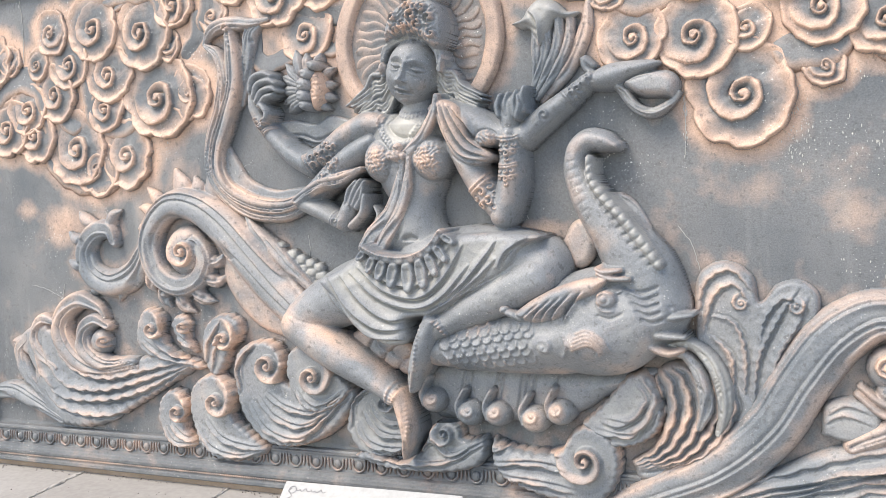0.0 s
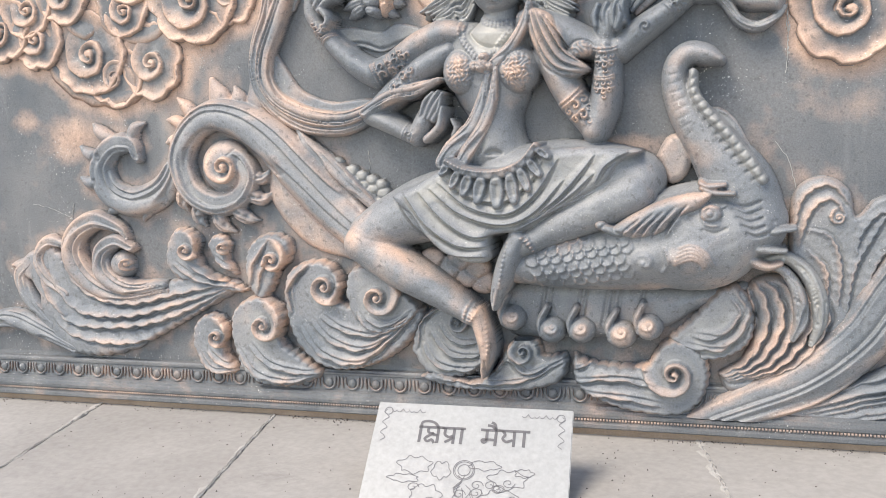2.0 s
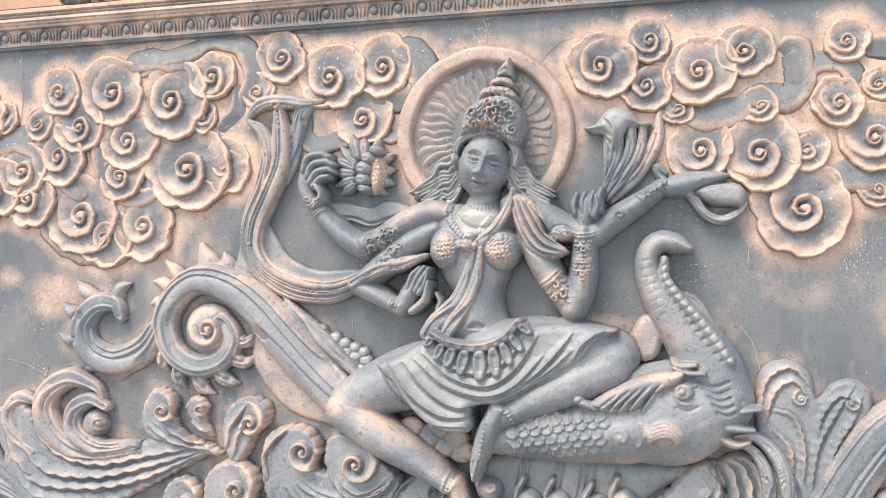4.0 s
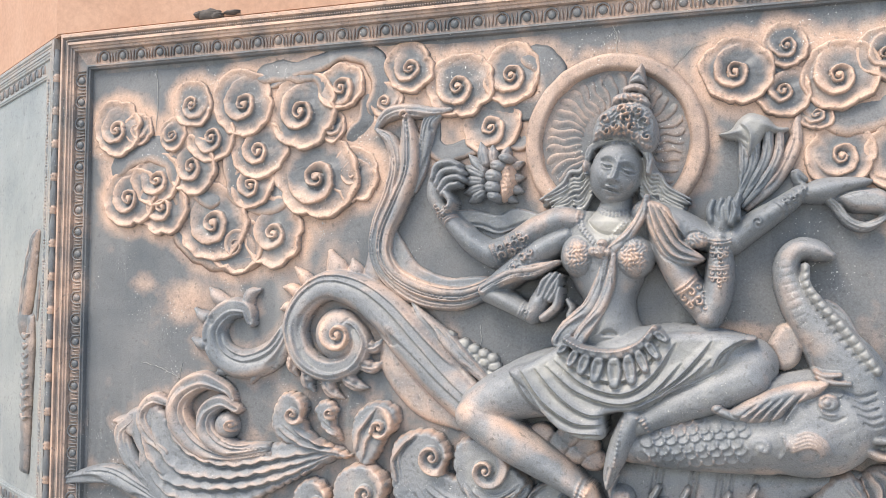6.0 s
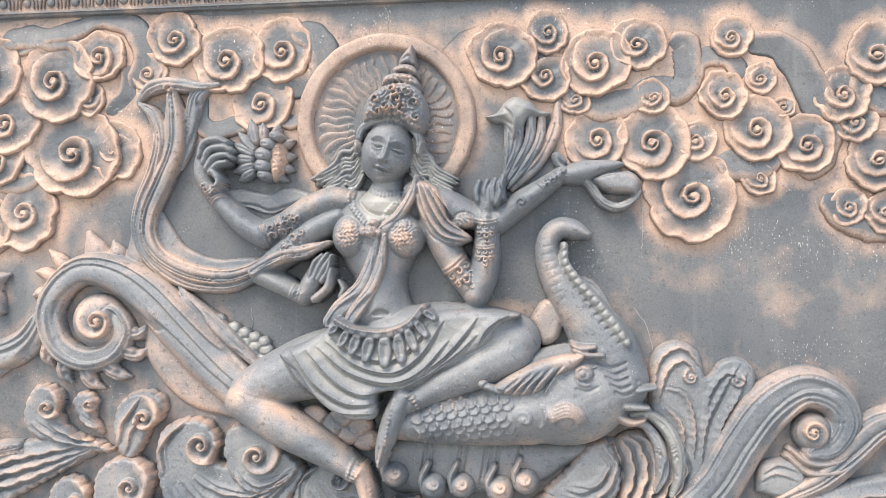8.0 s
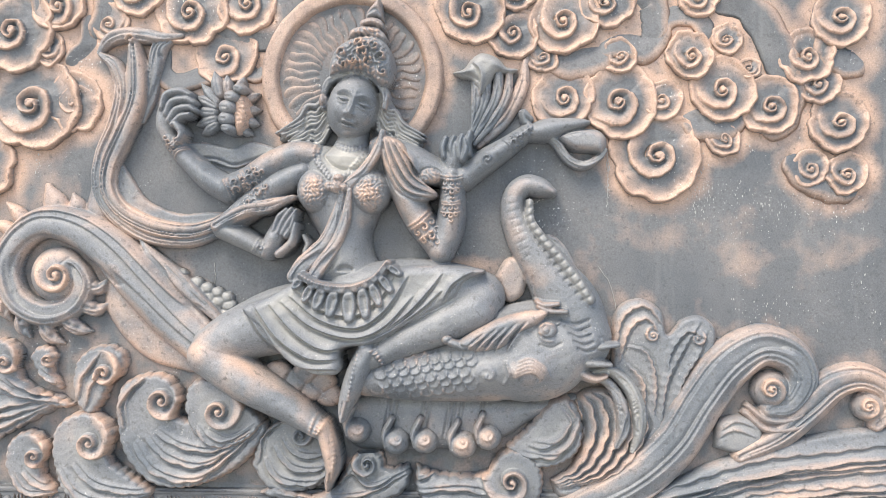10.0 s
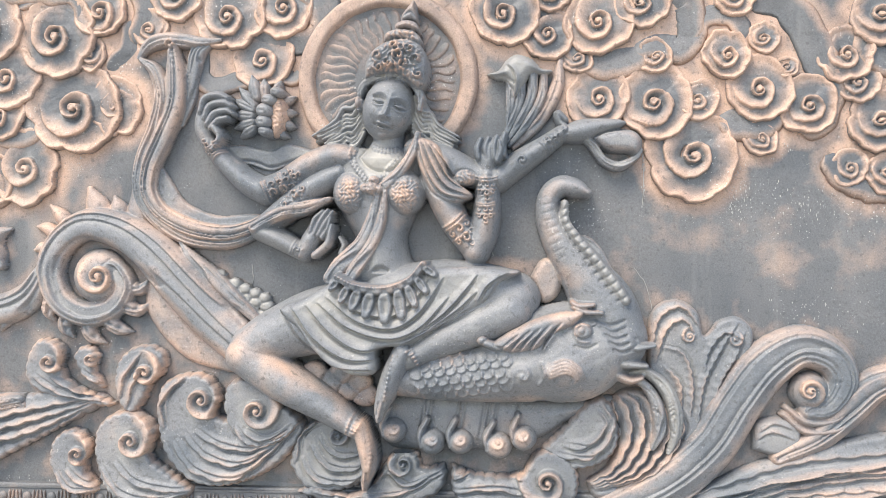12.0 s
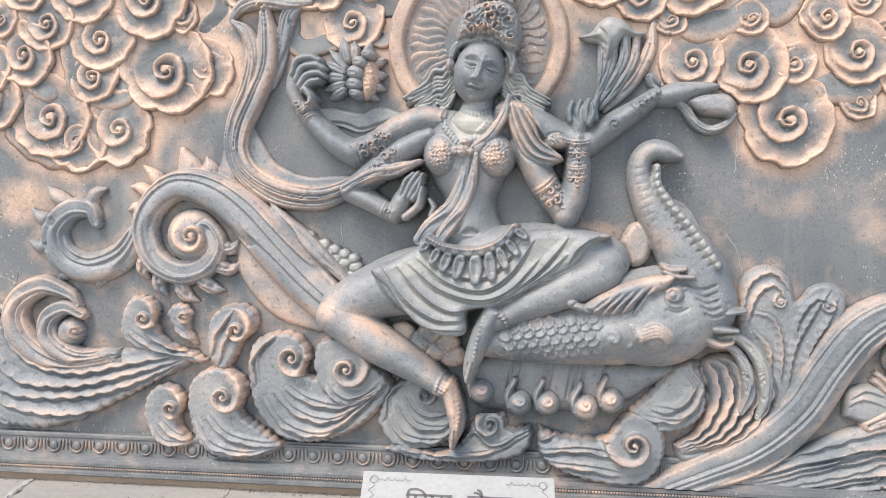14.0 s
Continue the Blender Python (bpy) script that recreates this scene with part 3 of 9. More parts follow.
def background():
    nx, nz = 520, 206
    gx, gz = np.meshgrid(np.linspace(X0 - 0.02, X1 + 0.02, nx), np.linspace(Z0 - 0.02, Z1 + 0.02, nz))
    cop = np.zeros_like(gx)
    for name, marks in SPRAYED:
        amount = {"cloud_scroll": 0.85, "cloud_edge": 0.6, "halo": 0.7}.get(name, 0.32 if name.startswith(("wave", "great", "tail", "creature_tail")) else 0.0)
        if not amount:
            continue
        for px, pz, pw in marks:
            for a, b, w in list(zip(px, pz, pw))[::4]:
                i0, i1 = np.searchsorted(gx[0], (a - w - 0.16, a + w + 0.16))
                j0, j1 = np.searchsorted(gz[:, 0], (b - w - 0.16, b + w + 0.16))
                d = np.hypot(gx[j0:j1, i0:i1] - a, gz[j0:j1, i0:i1] - b) - w
                cop[j0:j1, i0:i1] = np.maximum(cop[j0:j1, i0:i1], amount * np.exp(-(np.maximum(d, 0) / 0.06) ** 2))
    for a, b, rx, rz, k in SOFT:
        cop = np.maximum(cop, k * np.exp(-(((gx - a) / rx) ** 2 + ((gz - b) / rz) ** 2) * 1.5))
    y = uneven(gx, gz, 3.1, 0.0025) + uneven(gx, gz, 9.0, 0.0008)
    i = np.arange(nx * nz).reshape(nz, nx)
    f = np.stack([i[:-1, :-1], i[:-1, 1:], i[1:, 1:], i[1:, :-1]], -1).reshape(-1, 4)
    link("background", np.stack([gx, y, gz], -1).reshape(-1, 3), f, BRONZE, mural, cop.reshape(-1), "grey-blue sheet with soft copper sprays")


# clouds, upper right and middle
r = Relief()
r.scroll(-0.655, 2.616, 0.201, 60, 1.93, 1, 0.06)
r.done('cloud_scroll', BRONZE, mural)
r = Relief()
r.scroll(-0.446, 2.723, 0.129, 200, 1.87, 1, 0.055)
r.done('cloud_scroll', BRONZE, mural)
r = Relief()
r.scroll(-0.572, 2.272, 0.232, 140, 1.9, 1, 0.065)
r.done('cloud_scroll', BRONZE, mural)
r = Relief()
r.scroll(-0.496, 2.522, 0.084, 60, 1.63, -1, 0.04)
r.done('cloud_scroll', BRONZE, mural)
r = Relief()
r.scroll(-0.368, 2.271, 0.141, 330, 1.78, 1, 0.04)
r.done('cloud_scroll', BRONZE, mural)
r = Relief()
r.scroll(-0.826, 1.99, 0.182, 70, 1.9, 1, 0.055)
r.done('cloud_scroll', BRONZE, mural)
r = Relief()
r.scroll(-0.077, 2.797, 0.134, 100, 1.87, 1, 0.05)
r.done('cloud_scroll', BRONZE, mural)
r = Relief()
r.scroll(0.191, 2.687, 0.171, 110, 1.93, 1, 0.055)
r.done('cloud_scroll', BRONZE, mural)
r = Relief()
r.scroll(0.448, 2.724, 0.151, 130, 1.87, 1, 0.05)
r.done('cloud_scroll', BRONZE, mural)
r = Relief()
r.scroll(0.347, 2.477, 0.145, 180, 1.87, 1, 0.04)
r.done('cloud_scroll', BRONZE, mural)
r = Relief()
r.scroll(-0.199, 2.638, 0.096, 60, 1.78, -1, 0.035)
r.done('cloud_scroll', BRONZE, mural)
r = Relief()
r.scroll(-0.909, 2.421, 0.164, 40, 1.84, 1, 0.05)
r.done('cloud_scroll', BRONZE, mural)
r = Relief()
r.scroll(1.478, 2.664, 0.158, 60, 1.93, 1, 0.055)
r.done('cloud_scroll', BRONZE, mural)
r = Relief()
r.scroll(1.665, 2.566, 0.126, 20, 1.9, 1, 0.05)
r.done('cloud_scroll', BRONZE, mural)
r = Relief()
r.scroll(1.899, 2.616, 0.161, 90, 1.93, 1, 0.06)
r.done('cloud_scroll', BRONZE, mural)
r = Relief()
r.scroll(2.089, 2.694, 0.125, 60, 1.87, 1, 0.05)
r.done('cloud_scroll', BRONZE, mural)
r = Relief()
r.scroll(2.146, 2.45, 0.083, 100, 1.66, 1, 0.045)
r.done('cloud_scroll', BRONZE, mural)
r = Relief()
r.scroll(1.797, 2.45, 0.078, 120, 1.66, 1, 0.04)
r.done('cloud_scroll', BRONZE, mural)
r = Relief()
r.scroll(1.893, 2.268, 0.143, 150, 1.9, 1, 0.045)
r.done('cloud_scroll', BRONZE, mural)
r = Relief()
r.scroll(2.151, 2.245, 0.171, 160, 1.93, 1, 0.055)
r.done('cloud_scroll', BRONZE, mural)
r = Relief()
r.scroll(2.339, 2.248, 0.094, 60, 1.81, 1, 0.04)
r.done('cloud_scroll', BRONZE, mural)
r = Relief()
r.scroll(2.457, 2.449, 0.111, 100, 1.9, 1, 0.06)
r.done('cloud_scroll', BRONZE, mural)
r = Relief()
r.scroll(2.303, 2.008, 0.211, 70, 1.93, 1, 0.06)
r.done('cloud_scroll', BRONZE, mural)
r = Relief()
r.scroll(2.601, 2.295, 0.151, 130, 1.93, 1, 0.055)
r.done('cloud_scroll', BRONZE, mural)
r = Relief()
r.scroll(2.808, 2.221, 0.133, 150, 1.87, 1, 0.055)
r.done('cloud_scroll', BRONZE, mural)
r = Relief()
r.scroll(2.623, 2.519, 0.073, 60, 1.63, 1, 0.035)
r.done('cloud_scroll', BRONZE, mural)
r = Relief()
r.scroll(2.72, 2.386, 0.052, 60, 1.63, -1, 0.03)
r.done('cloud_scroll', BRONZE, mural)
r = Relief()
r.scroll(2.603, 2.073, 0.081, 120, 1.66, 1, 0.045)
r.done('cloud_scroll', BRONZE, mural)
r = Relief()
r.scroll(2.973, 2.439, 0.127, 80, 1.9, 1, 0.05)
r.done('cloud_scroll', BRONZE, mural)
r = Relief()
r.scroll(3.024, 2.313, 0.098, 90, 1.84, 1, 0.04)
r.done('cloud_scroll', BRONZE, mural)
r = Relief()
r.scroll(2.501, 2.709, 0.097, 110, 1.84, 1, 0.045)
r.done('cloud_scroll', BRONZE, mural)
r = Relief()
r.scroll(3.122, 2.611, 0.138, 130, 1.87, 1, 0.05)
r.done('cloud_scroll', BRONZE, mural)
r = Relief()
r.scroll(3.109, 2.146, 0.137, 120, 1.87, 1, 0.05)
r.done('cloud_scroll', BRONZE, mural)
r = Relief()
r.scroll(2.982, 1.939, 0.086, 100, 1.78, 1, 0.035)
r.done('cloud_scroll', BRONZE, mural)
r = Relief()
r.scroll(3.141, 1.912, 0.097, 90, 1.87, 1, 0.05)
r.done('cloud_scroll', BRONZE, mural)
r = Relief()
r.scroll(1.679, 2.763, 0.103, 120, 1.81, 1, 0.045)
r.done('cloud_scroll', BRONZE, mural)
# long cloud edges that tie the curls together
r = Relief()
r.stroke([(1.755, 2.538, 0.045), (1.818, 2.459, 0.068), (1.919, 2.418, 0.079), (2.046, 2.441, 0.078), (2.091, 2.496, 0.045)], 0.018, kind=LIP, copper=0.25, rim=0.6, lobes=5, lobe=0.12)
r.done('cloud_edge', BRONZE, mural)
r = Relief()
r.stroke([(2.046, 2.472, 0.045), (2.147, 2.495, 0.056), (2.247, 2.475, 0.067), (2.297, 2.512, 0.067), (2.335, 2.588, 0.055), (2.397, 2.624, 0.044), (2.496, 2.604, 0.044), (2.545, 2.519, 0.044)], 0.018, kind=LIP, copper=0.25, rim=0.6, lobes=5, lobe=0.12)
r.done('cloud_edge', BRONZE, mural)
r = Relief()
r.stroke([(2.284, 2.499, 0.056), (2.31, 2.601, 0.067), (2.286, 2.691, 0.067), (2.223, 2.68, 0.045)], 0.018, kind=LIP, copper=0.25, rim=0.6, lobes=5, lobe=0.12)
r.done('cloud_edge', BRONZE, mural)
r = Relief()
r.stroke([(2.761, 2.11, 0.054), (2.859, 2.146, 0.071), (2.896, 2.271, 0.076), (2.862, 2.423, 0.082), (2.79, 2.576, 0.082), (2.694, 2.667, 0.066), (2.546, 2.684, 0.044)], 0.018, kind=LIP, copper=0.25, rim=0.6, lobes=5, lobe=0.12)
r.done('cloud_edge', BRONZE, mural)
r = Relief()
r.stroke([(2.881, 1.995, 0.043), (2.953, 1.907, 0.065), (3.072, 1.856, 0.075), (3.191, 1.83, 0.064)], 0.018, kind=LIP, copper=0.25, rim=0.6, lobes=5, lobe=0.12)
r.done('cloud_edge', BRONZE, mural)
r = Relief()
r.stroke([(3.057, 2.569, 0.054), (3.068, 2.456, 0.065), (3.151, 2.392, 0.065), (3.223, 2.415, 0.054)], 0.018, kind=LIP, copper=0.25, rim=0.6, lobes=5, lobe=0.12)
r.done('cloud_edge', BRONZE, mural)
r = Relief()
r.stroke([(2.431, 2.178, 0.055), (2.492, 2.139, 0.077), (2.615, 2.137, 0.077), (2.689, 2.187, 0.055)], 0.018, kind=LIP, copper=0.25, rim=0.6, lobes=5, lobe=0.12)
r.done('cloud_edge', BRONZE, mural)
r = Relief()
r.stroke([(0.045, 2.538, 0.036), (0.051, 2.404, 0.048), (0.114, 2.349, 0.048), (0.264, 2.386, 0.047), (0.373, 2.411, 0.035), (0.495, 2.382, 0.035), (0.508, 2.421, 0.024)], 0.018, kind=LIP, copper=0.25, rim=0.6, lobes=5, lobe=0.12)
r.done('cloud_edge', BRONZE, mural)
r = Relief()
r.stroke([(-0.303, 2.681, 0.036), (-0.31, 2.546, 0.048), (-0.371, 2.48, 0.048), (-0.413, 2.44, 0.036)], 0.018, kind=LIP, copper=0.25, rim=0.6, lobes=5, lobe=0.12)
r.done('cloud_edge', BRONZE, mural)
r = Relief()
r.stroke([(0.494, 2.821, 0.059), (0.615, 2.751, 0.082), (0.629, 2.604, 0.082), (0.508, 2.554, 0.059), (0.291, 2.586, 0.047)], 0.018, kind=LIP, copper=0.25, rim=0.6, lobes=5, lobe=0.12)
r.done('cloud_edge', BRONZE, mural)
r = Relief()
r.stroke([(-0.941, 2.808, 0.049), (-0.827, 2.827, 0.062), (-0.684, 2.814, 0.061), (-0.571, 2.792, 0.049), (-0.513, 2.66, 0.049)], 0.018, kind=LIP, copper=0.25, rim=0.6, lobes=5, lobe=0.12)
r.done('cloud_edge', BRONZE, mural)
# clouds, far corner
r = Relief()
r.scroll(-1.799, 2.584, 0.16, 80, 1.87, 1, 0.05)
r.done('cloud_scroll', BRONZE, mural)
r = Relief()
r.scroll(-1.666, 2.572, 0.095, 60, 1.6, -1, 0.035)
r.done('cloud_scroll', BRONZE, mural)
r = Relief()
r.scroll(-1.538, 2.292, 0.155, 120, 1.9, 1, 0.055)
r.done('cloud_scroll', BRONZE, mural)
r = Relief()
r.scroll(-1.702, 2.197, 0.173, 60, 1.84, 1, 0.055)
r.done('cloud_scroll', BRONZE, mural)
r = Relief()
r.scroll(-1.493, 2.144, 0.162, 80, 1.84, 1, 0.055)
r.done('cloud_scroll', BRONZE, mural)
r = Relief()
r.scroll(-1.321, 2.691, 0.13, 40, 1.81, -1, 0.04)
r.done('cloud_scroll', BRONZE, mural)
r = Relief()
r.scroll(-1.441, 2.534, 0.093, 60, 1.66, 1, 0.04)
r.done('cloud_scroll', BRONZE, mural)
r = Relief()
r.scroll(-1.206, 2.508, 0.151, 120, 1.9, 1, 0.045)
r.done('cloud_scroll', BRONZE, mural)
r = Relief()
r.scroll(-1.316, 2.356, 0.16, 80, 1.9, 1, 0.05)
r.done('cloud_scroll', BRONZE, mural)
r = Relief()
r.scroll(-1.014, 2.679, 0.186, 70, 1.84, 1, 0.05)
r.done('cloud_scroll', BRONZE, mural)
r = Relief()
r.scroll(-0.949, 2.239, 0.132, 60, 1.84, 1, 0.05)
r.done('cloud_scroll', BRONZE, mural)
r = Relief()
r.scroll(-1.188, 2.051, 0.217, 100, 1.93, 1, 0.05)
r.done('cloud_scroll', BRONZE, mural)
r = Relief()
r.scroll(-1.041, 1.929, 0.162, 300, 1.69, 1, 0.04)
r.done('cloud_scroll', BRONZE, mural)
r = Relief()
r.stroke([(-1.831, 2.312, 0.055), (-1.759, 2.403, 0.081), (-1.597, 2.457, 0.08), (-1.435, 2.387, 0.079), (-1.38, 2.233, 0.078), (-1.361, 2.111, 0.065)], 0.018, kind=LIP, copper=0.25, rim=0.6, lobes=5, lobe=0.12)
r.done('cloud_edge', BRONZE, mural)
r = Relief()
r.stroke([(-1.16, 2.51, 0.051), (-1.074, 2.43, 0.076), (-1.048, 2.28, 0.076), (-1.02, 2.175, 0.063), (-0.854, 2.14, 0.075), (-0.741, 2.209, 0.074)], 0.018, kind=LIP, copper=0.25, rim=0.6, lobes=5, lobe=0.12)
r.done('cloud_edge', BRONZE, mural)
r = Relief()
r.stroke([(-0.86, 2.76, 0.038), (-0.73, 2.825, 0.05), (-0.57, 2.856, 0.049), (-0.444, 2.904, 0.048), (-0.288, 2.863, 0.06), (-0.227, 2.729, 0.059), (-0.272, 2.561, 0.059)], 0.018, kind=LIP, copper=0.25, rim=0.6, lobes=5, lobe=0.12)
r.done('cloud_edge', BRONZE, mural)
r = Relief()
r.stroke([(-1.412, 2.037, 0.052), (-1.324, 1.944, 0.078), (-1.185, 1.867, 0.077), (-0.984, 1.864, 0.088), (-0.918, 1.936, 0.05)], 0.018, kind=LIP, copper=0.25, rim=0.6, lobes=5, lobe=0.12)
r.done('cloud_edge', BRONZE, mural)
r = Relief()
r.stroke([(-1.294, 2.26, 0.052), (-1.224, 2.182, 0.064), (-1.138, 2.179, 0.051)], 0.018, kind=LIP, copper=0.25, rim=0.6, lobes=5, lobe=0.12)
r.done('cloud_edge', BRONZE, mural)
# curling waves, far side
# leafy tail of the water creature
r = Carve(-0.82, 0.50, 0.90, 1.93)
r.tube([(-0.423, 1.717, 0.0512), (-0.459, 1.797, 0.0614), (-0.492, 1.875, 0.0205)], 0.045, copper=0.6, rim=0.2)
r.tube([(-0.258, 1.689, 0.0563), (-0.254, 1.782, 0.0614), (-0.276, 1.867, 0.0154)], 0.045, copper=0.6, rim=0.2)
r.tube([(-0.34, 1.716, 0.0461), (-0.354, 1.788, 0.0461), (-0.37, 1.836, 0.0128)], 0.045, copper=0.6, rim=0.2)
r.tube([(-0.577, 1.691, 0.0358), (-0.638, 1.754, 0.0358), (-0.688, 1.8, 0.0102)], 0.045, copper=0.6, rim=0.2)
r.tube([(-0.639, 1.652, 0.0358), (-0.706, 1.693, 0.0307), (-0.757, 1.701, 0.0077)], 0.045, copper=0.6, rim=0.2)
r.tube([(-0.684, 1.572, 0.0307), (-0.729, 1.599, 0.0307), (-0.769, 1.588, 0.0077)], 0.045, copper=0.6, rim=0.2)
r.tube([(-0.668, 1.385, 0.0357), (-0.689, 1.304, 0.0357), (-0.666, 1.256, 0.0076)], 0.06, base=0.01, kind=PILLOW, grooves=2, groove=0.5, copper=0.4, rim=0.3)
r.tube([(-0.599, 1.291, 0.0357), (-0.605, 1.224, 0.0357), (-0.572, 1.176, 0.0076)], 0.06, base=0.01, kind=PILLOW, grooves=2, groove=0.5, copper=0.4, rim=0.3)
r.tube([(-0.502, 1.251, 0.0357), (-0.475, 1.185, 0.0357), (-0.411, 1.15, 0.0076)], 0.06, base=0.01, kind=PILLOW, grooves=2, groove=0.5, copper=0.4, rim=0.3)
r.tube([(-0.405, 1.265, 0.0357), (-0.344, 1.22, 0.0357), (-0.281, 1.204, 0.0076)], 0.06, base=0.01, kind=PILLOW, grooves=2, groove=0.5, copper=0.4, rim=0.3)
r.tube([(-0.322, 1.331, 0.0357), (-0.253, 1.305, 0.0331), (-0.206, 1.331, 0.0076)], 0.06, base=0.01, kind=PILLOW, grooves=2, groove=0.5, copper=0.4, rim=0.3)
r.tube([(-0.288, 1.411, 0.0331), (-0.238, 1.405, 0.0306), (-0.205, 1.442, 0.0076)], 0.06, base=0.01, kind=PILLOW, grooves=2, groove=0.5, copper=0.4, rim=0.3)
r.tube([(0.011, 1.33, 0.041), (-0.111, 1.462, 0.0513), (-0.153, 1.33, 0.0667), (-0.003, 1.144, 0.0667), (0.186, 1.053, 0.041)], 0.03, kind=PILLOW, copper=0.55, rim=0.3)
r.tube([(0.321, 1.085, 0.0965), (0.134, 1.254, 0.1117), (-0.04, 1.437, 0.1168), (-0.18, 1.582, 0.1066), (-0.333, 1.681, 0.0914), (-0.498, 1.708, 0.0761), (-0.62, 1.63, 0.0711), (-0.677, 1.497, 0.0685), (-0.628, 1.353, 0.066), (-0.501, 1.284, 0.0609), (-0.368, 1.316, 0.0558), (-0.307, 1.417, 0.0508), (-0.361, 1.506, 0.0457), (-0.433, 1.486, 0.0305)], 0.1, base=0.01, kind=PILLOW, grooves=3, groove=0.35, copper=0.1, rim=0.5, taper=0.3)
r.dome(-0.437, 1.464, 0.1326, 0.1326, 0.09, 0.0, copper=0.2, rim=0.3, flat=3)
r.roll(-0.415, 1.465, 0.1312, 90, 1, 0.04)
r.cut([(-0.075, 1.594, 0.005), (0.005, 1.529, 0.006)], 0.006)
r.cut([(-0.039, 1.557, 0.005), (0.038, 1.494, 0.006)], 0.006)
r.cut([(-0.004, 1.519, 0.005), (0.07, 1.46, 0.006)], 0.006)
r.cut([(0.032, 1.481, 0.005), (0.103, 1.425, 0.006)], 0.006)
r.cut([(0.067, 1.444, 0.005), (0.135, 1.391, 0.006)], 0.006)
r.cut([(0.103, 1.406, 0.005), (0.167, 1.356, 0.006)], 0.006)
r.cut([(0.138, 1.369, 0.005), (0.2, 1.322, 0.006)], 0.006)
r.cut([(0.173, 1.332, 0.005), (0.232, 1.287, 0.006)], 0.006)
r.cut([(0.208, 1.294, 0.005), (0.264, 1.253, 0.006)], 0.006)
r.cut([(0.243, 1.257, 0.005), (0.296, 1.219, 0.006)], 0.006)
r.tube([(0.362, 1.228, 0.0203), (0.177, 1.41, 0.0406), (0.029, 1.542, 0.0304), (-0.038, 1.621, 0.0101)], 0.06, base=0.03, kind=PILLOW, grooves=3, groove=0.5, copper=0.2, rim=0.3)
r.dome(0.145, 1.468, 0.0305, 0.026, 0.024, 0.0336, copper=-0.4, rim=0.4, flat=3)
r.dome(0.181, 1.42, 0.0331, 0.0282, 0.024, 0.0282, copper=-0.4, rim=0.4, flat=3)
r.dome(0.222, 1.383, 0.0357, 0.0304, 0.024, 0.024, copper=-0.4, rim=0.4, flat=3)
r.dome(0.27, 1.362, 0.0357, 0.0304, 0.024, 0.0216, copper=-0.4, rim=0.4, flat=3)
r.dome(0.317, 1.346, 0.0358, 0.0304, 0.024, 0.019799999999999998, copper=-0.4, rim=0.4, flat=3)
r.dome(0.365, 1.325, 0.0358, 0.0304, 0.024, 0.0174, copper=-0.4, rim=0.4, flat=3)
r.dome(0.219, 1.431, 0.0306, 0.026, 0.024, 0.0294, copper=-0.4, rim=0.4, flat=3)
r.dome(0.266, 1.404, 0.0306, 0.026, 0.024, 0.0264, copper=-0.4, rim=0.4, flat=3)
r.dome(0.314, 1.383, 0.0306, 0.026, 0.024, 0.024, copper=-0.4, rim=0.4, flat=3)
r.dome(0.356, 1.362, 0.0306, 0.026, 0.024, 0.0216, copper=-0.4, rim=0.4, flat=3)
r.dome(0.412, 1.294, 0.0333, 0.0283, 0.024, 0.0138, copper=-0.4, rim=0.4, flat=3)
r.dome(0.184, 1.368, 0.0306, 0.026, 0.024, 0.022199999999999998, copper=-0.4, rim=0.4, flat=3)
r.dome(0.247, 1.325, 0.0332, 0.0282, 0.024, 0.0174, copper=-0.4, rim=0.4, flat=3)
r.dome(0.3, 1.304, 0.0332, 0.0283, 0.024, 0.015, copper=-0.4, rim=0.4, flat=3)
r.dome(0.352, 1.283, 0.0333, 0.0283, 0.024, 0.0126, copper=-0.4, rim=0.4, flat=3)
r.done('creature_tail', STATUE, mural)
r = Carve(-1.39, -0.55, 1.12, 1.77)
r.tube([(-1.09, 1.618, 0.0377), (-1.15, 1.657, 0.0377), (-1.188, 1.696, 0.0094)], 0.05, copper=0.35, rim=0.3)
r.tube([(-0.965, 1.619, 0.0377), (-0.941, 1.667, 0.0345), (-0.89, 1.689, 0.0094)], 0.05, copper=0.35, rim=0.3)
r.tube([(-1.162, 1.527, 0.0377), (-1.228, 1.548, 0.0345), (-1.276, 1.587, 0.0094)], 0.05, copper=0.35, rim=0.3)
r.tube([(-1.173, 1.403, 0.0377), (-1.237, 1.404, 0.0345), (-1.291, 1.43, 0.0094)], 0.05, copper=0.35, rim=0.3)
r.tube([(-1.077, 1.308, 0.0377), (-1.101, 1.271, 0.0345), (-1.146, 1.24, 0.0094)], 0.05, copper=0.35, rim=0.3)
r.tube([(-0.933, 1.301, 0.0377), (-0.917, 1.252, 0.0345), (-0.933, 1.209, 0.0094)], 0.05, copper=0.35, rim=0.3)
r.tube([(-0.685, 1.603, 0.0251), (-0.711, 1.485, 0.0565), (-0.801, 1.361, 0.0753), (-0.96, 1.302, 0.0785), (-1.104, 1.353, 0.0785), (-1.152, 1.478, 0.0722), (-1.075, 1.581, 0.0596), (-0.966, 1.589, 0.0471), (-0.932, 1.521, 0.0282)], 0.08, kind=PILLOW, grooves=3, groove=0.45, copper=0.15, rim=0.45, taper=0.3)
r.done('tail_scroll', STATUE, mural)
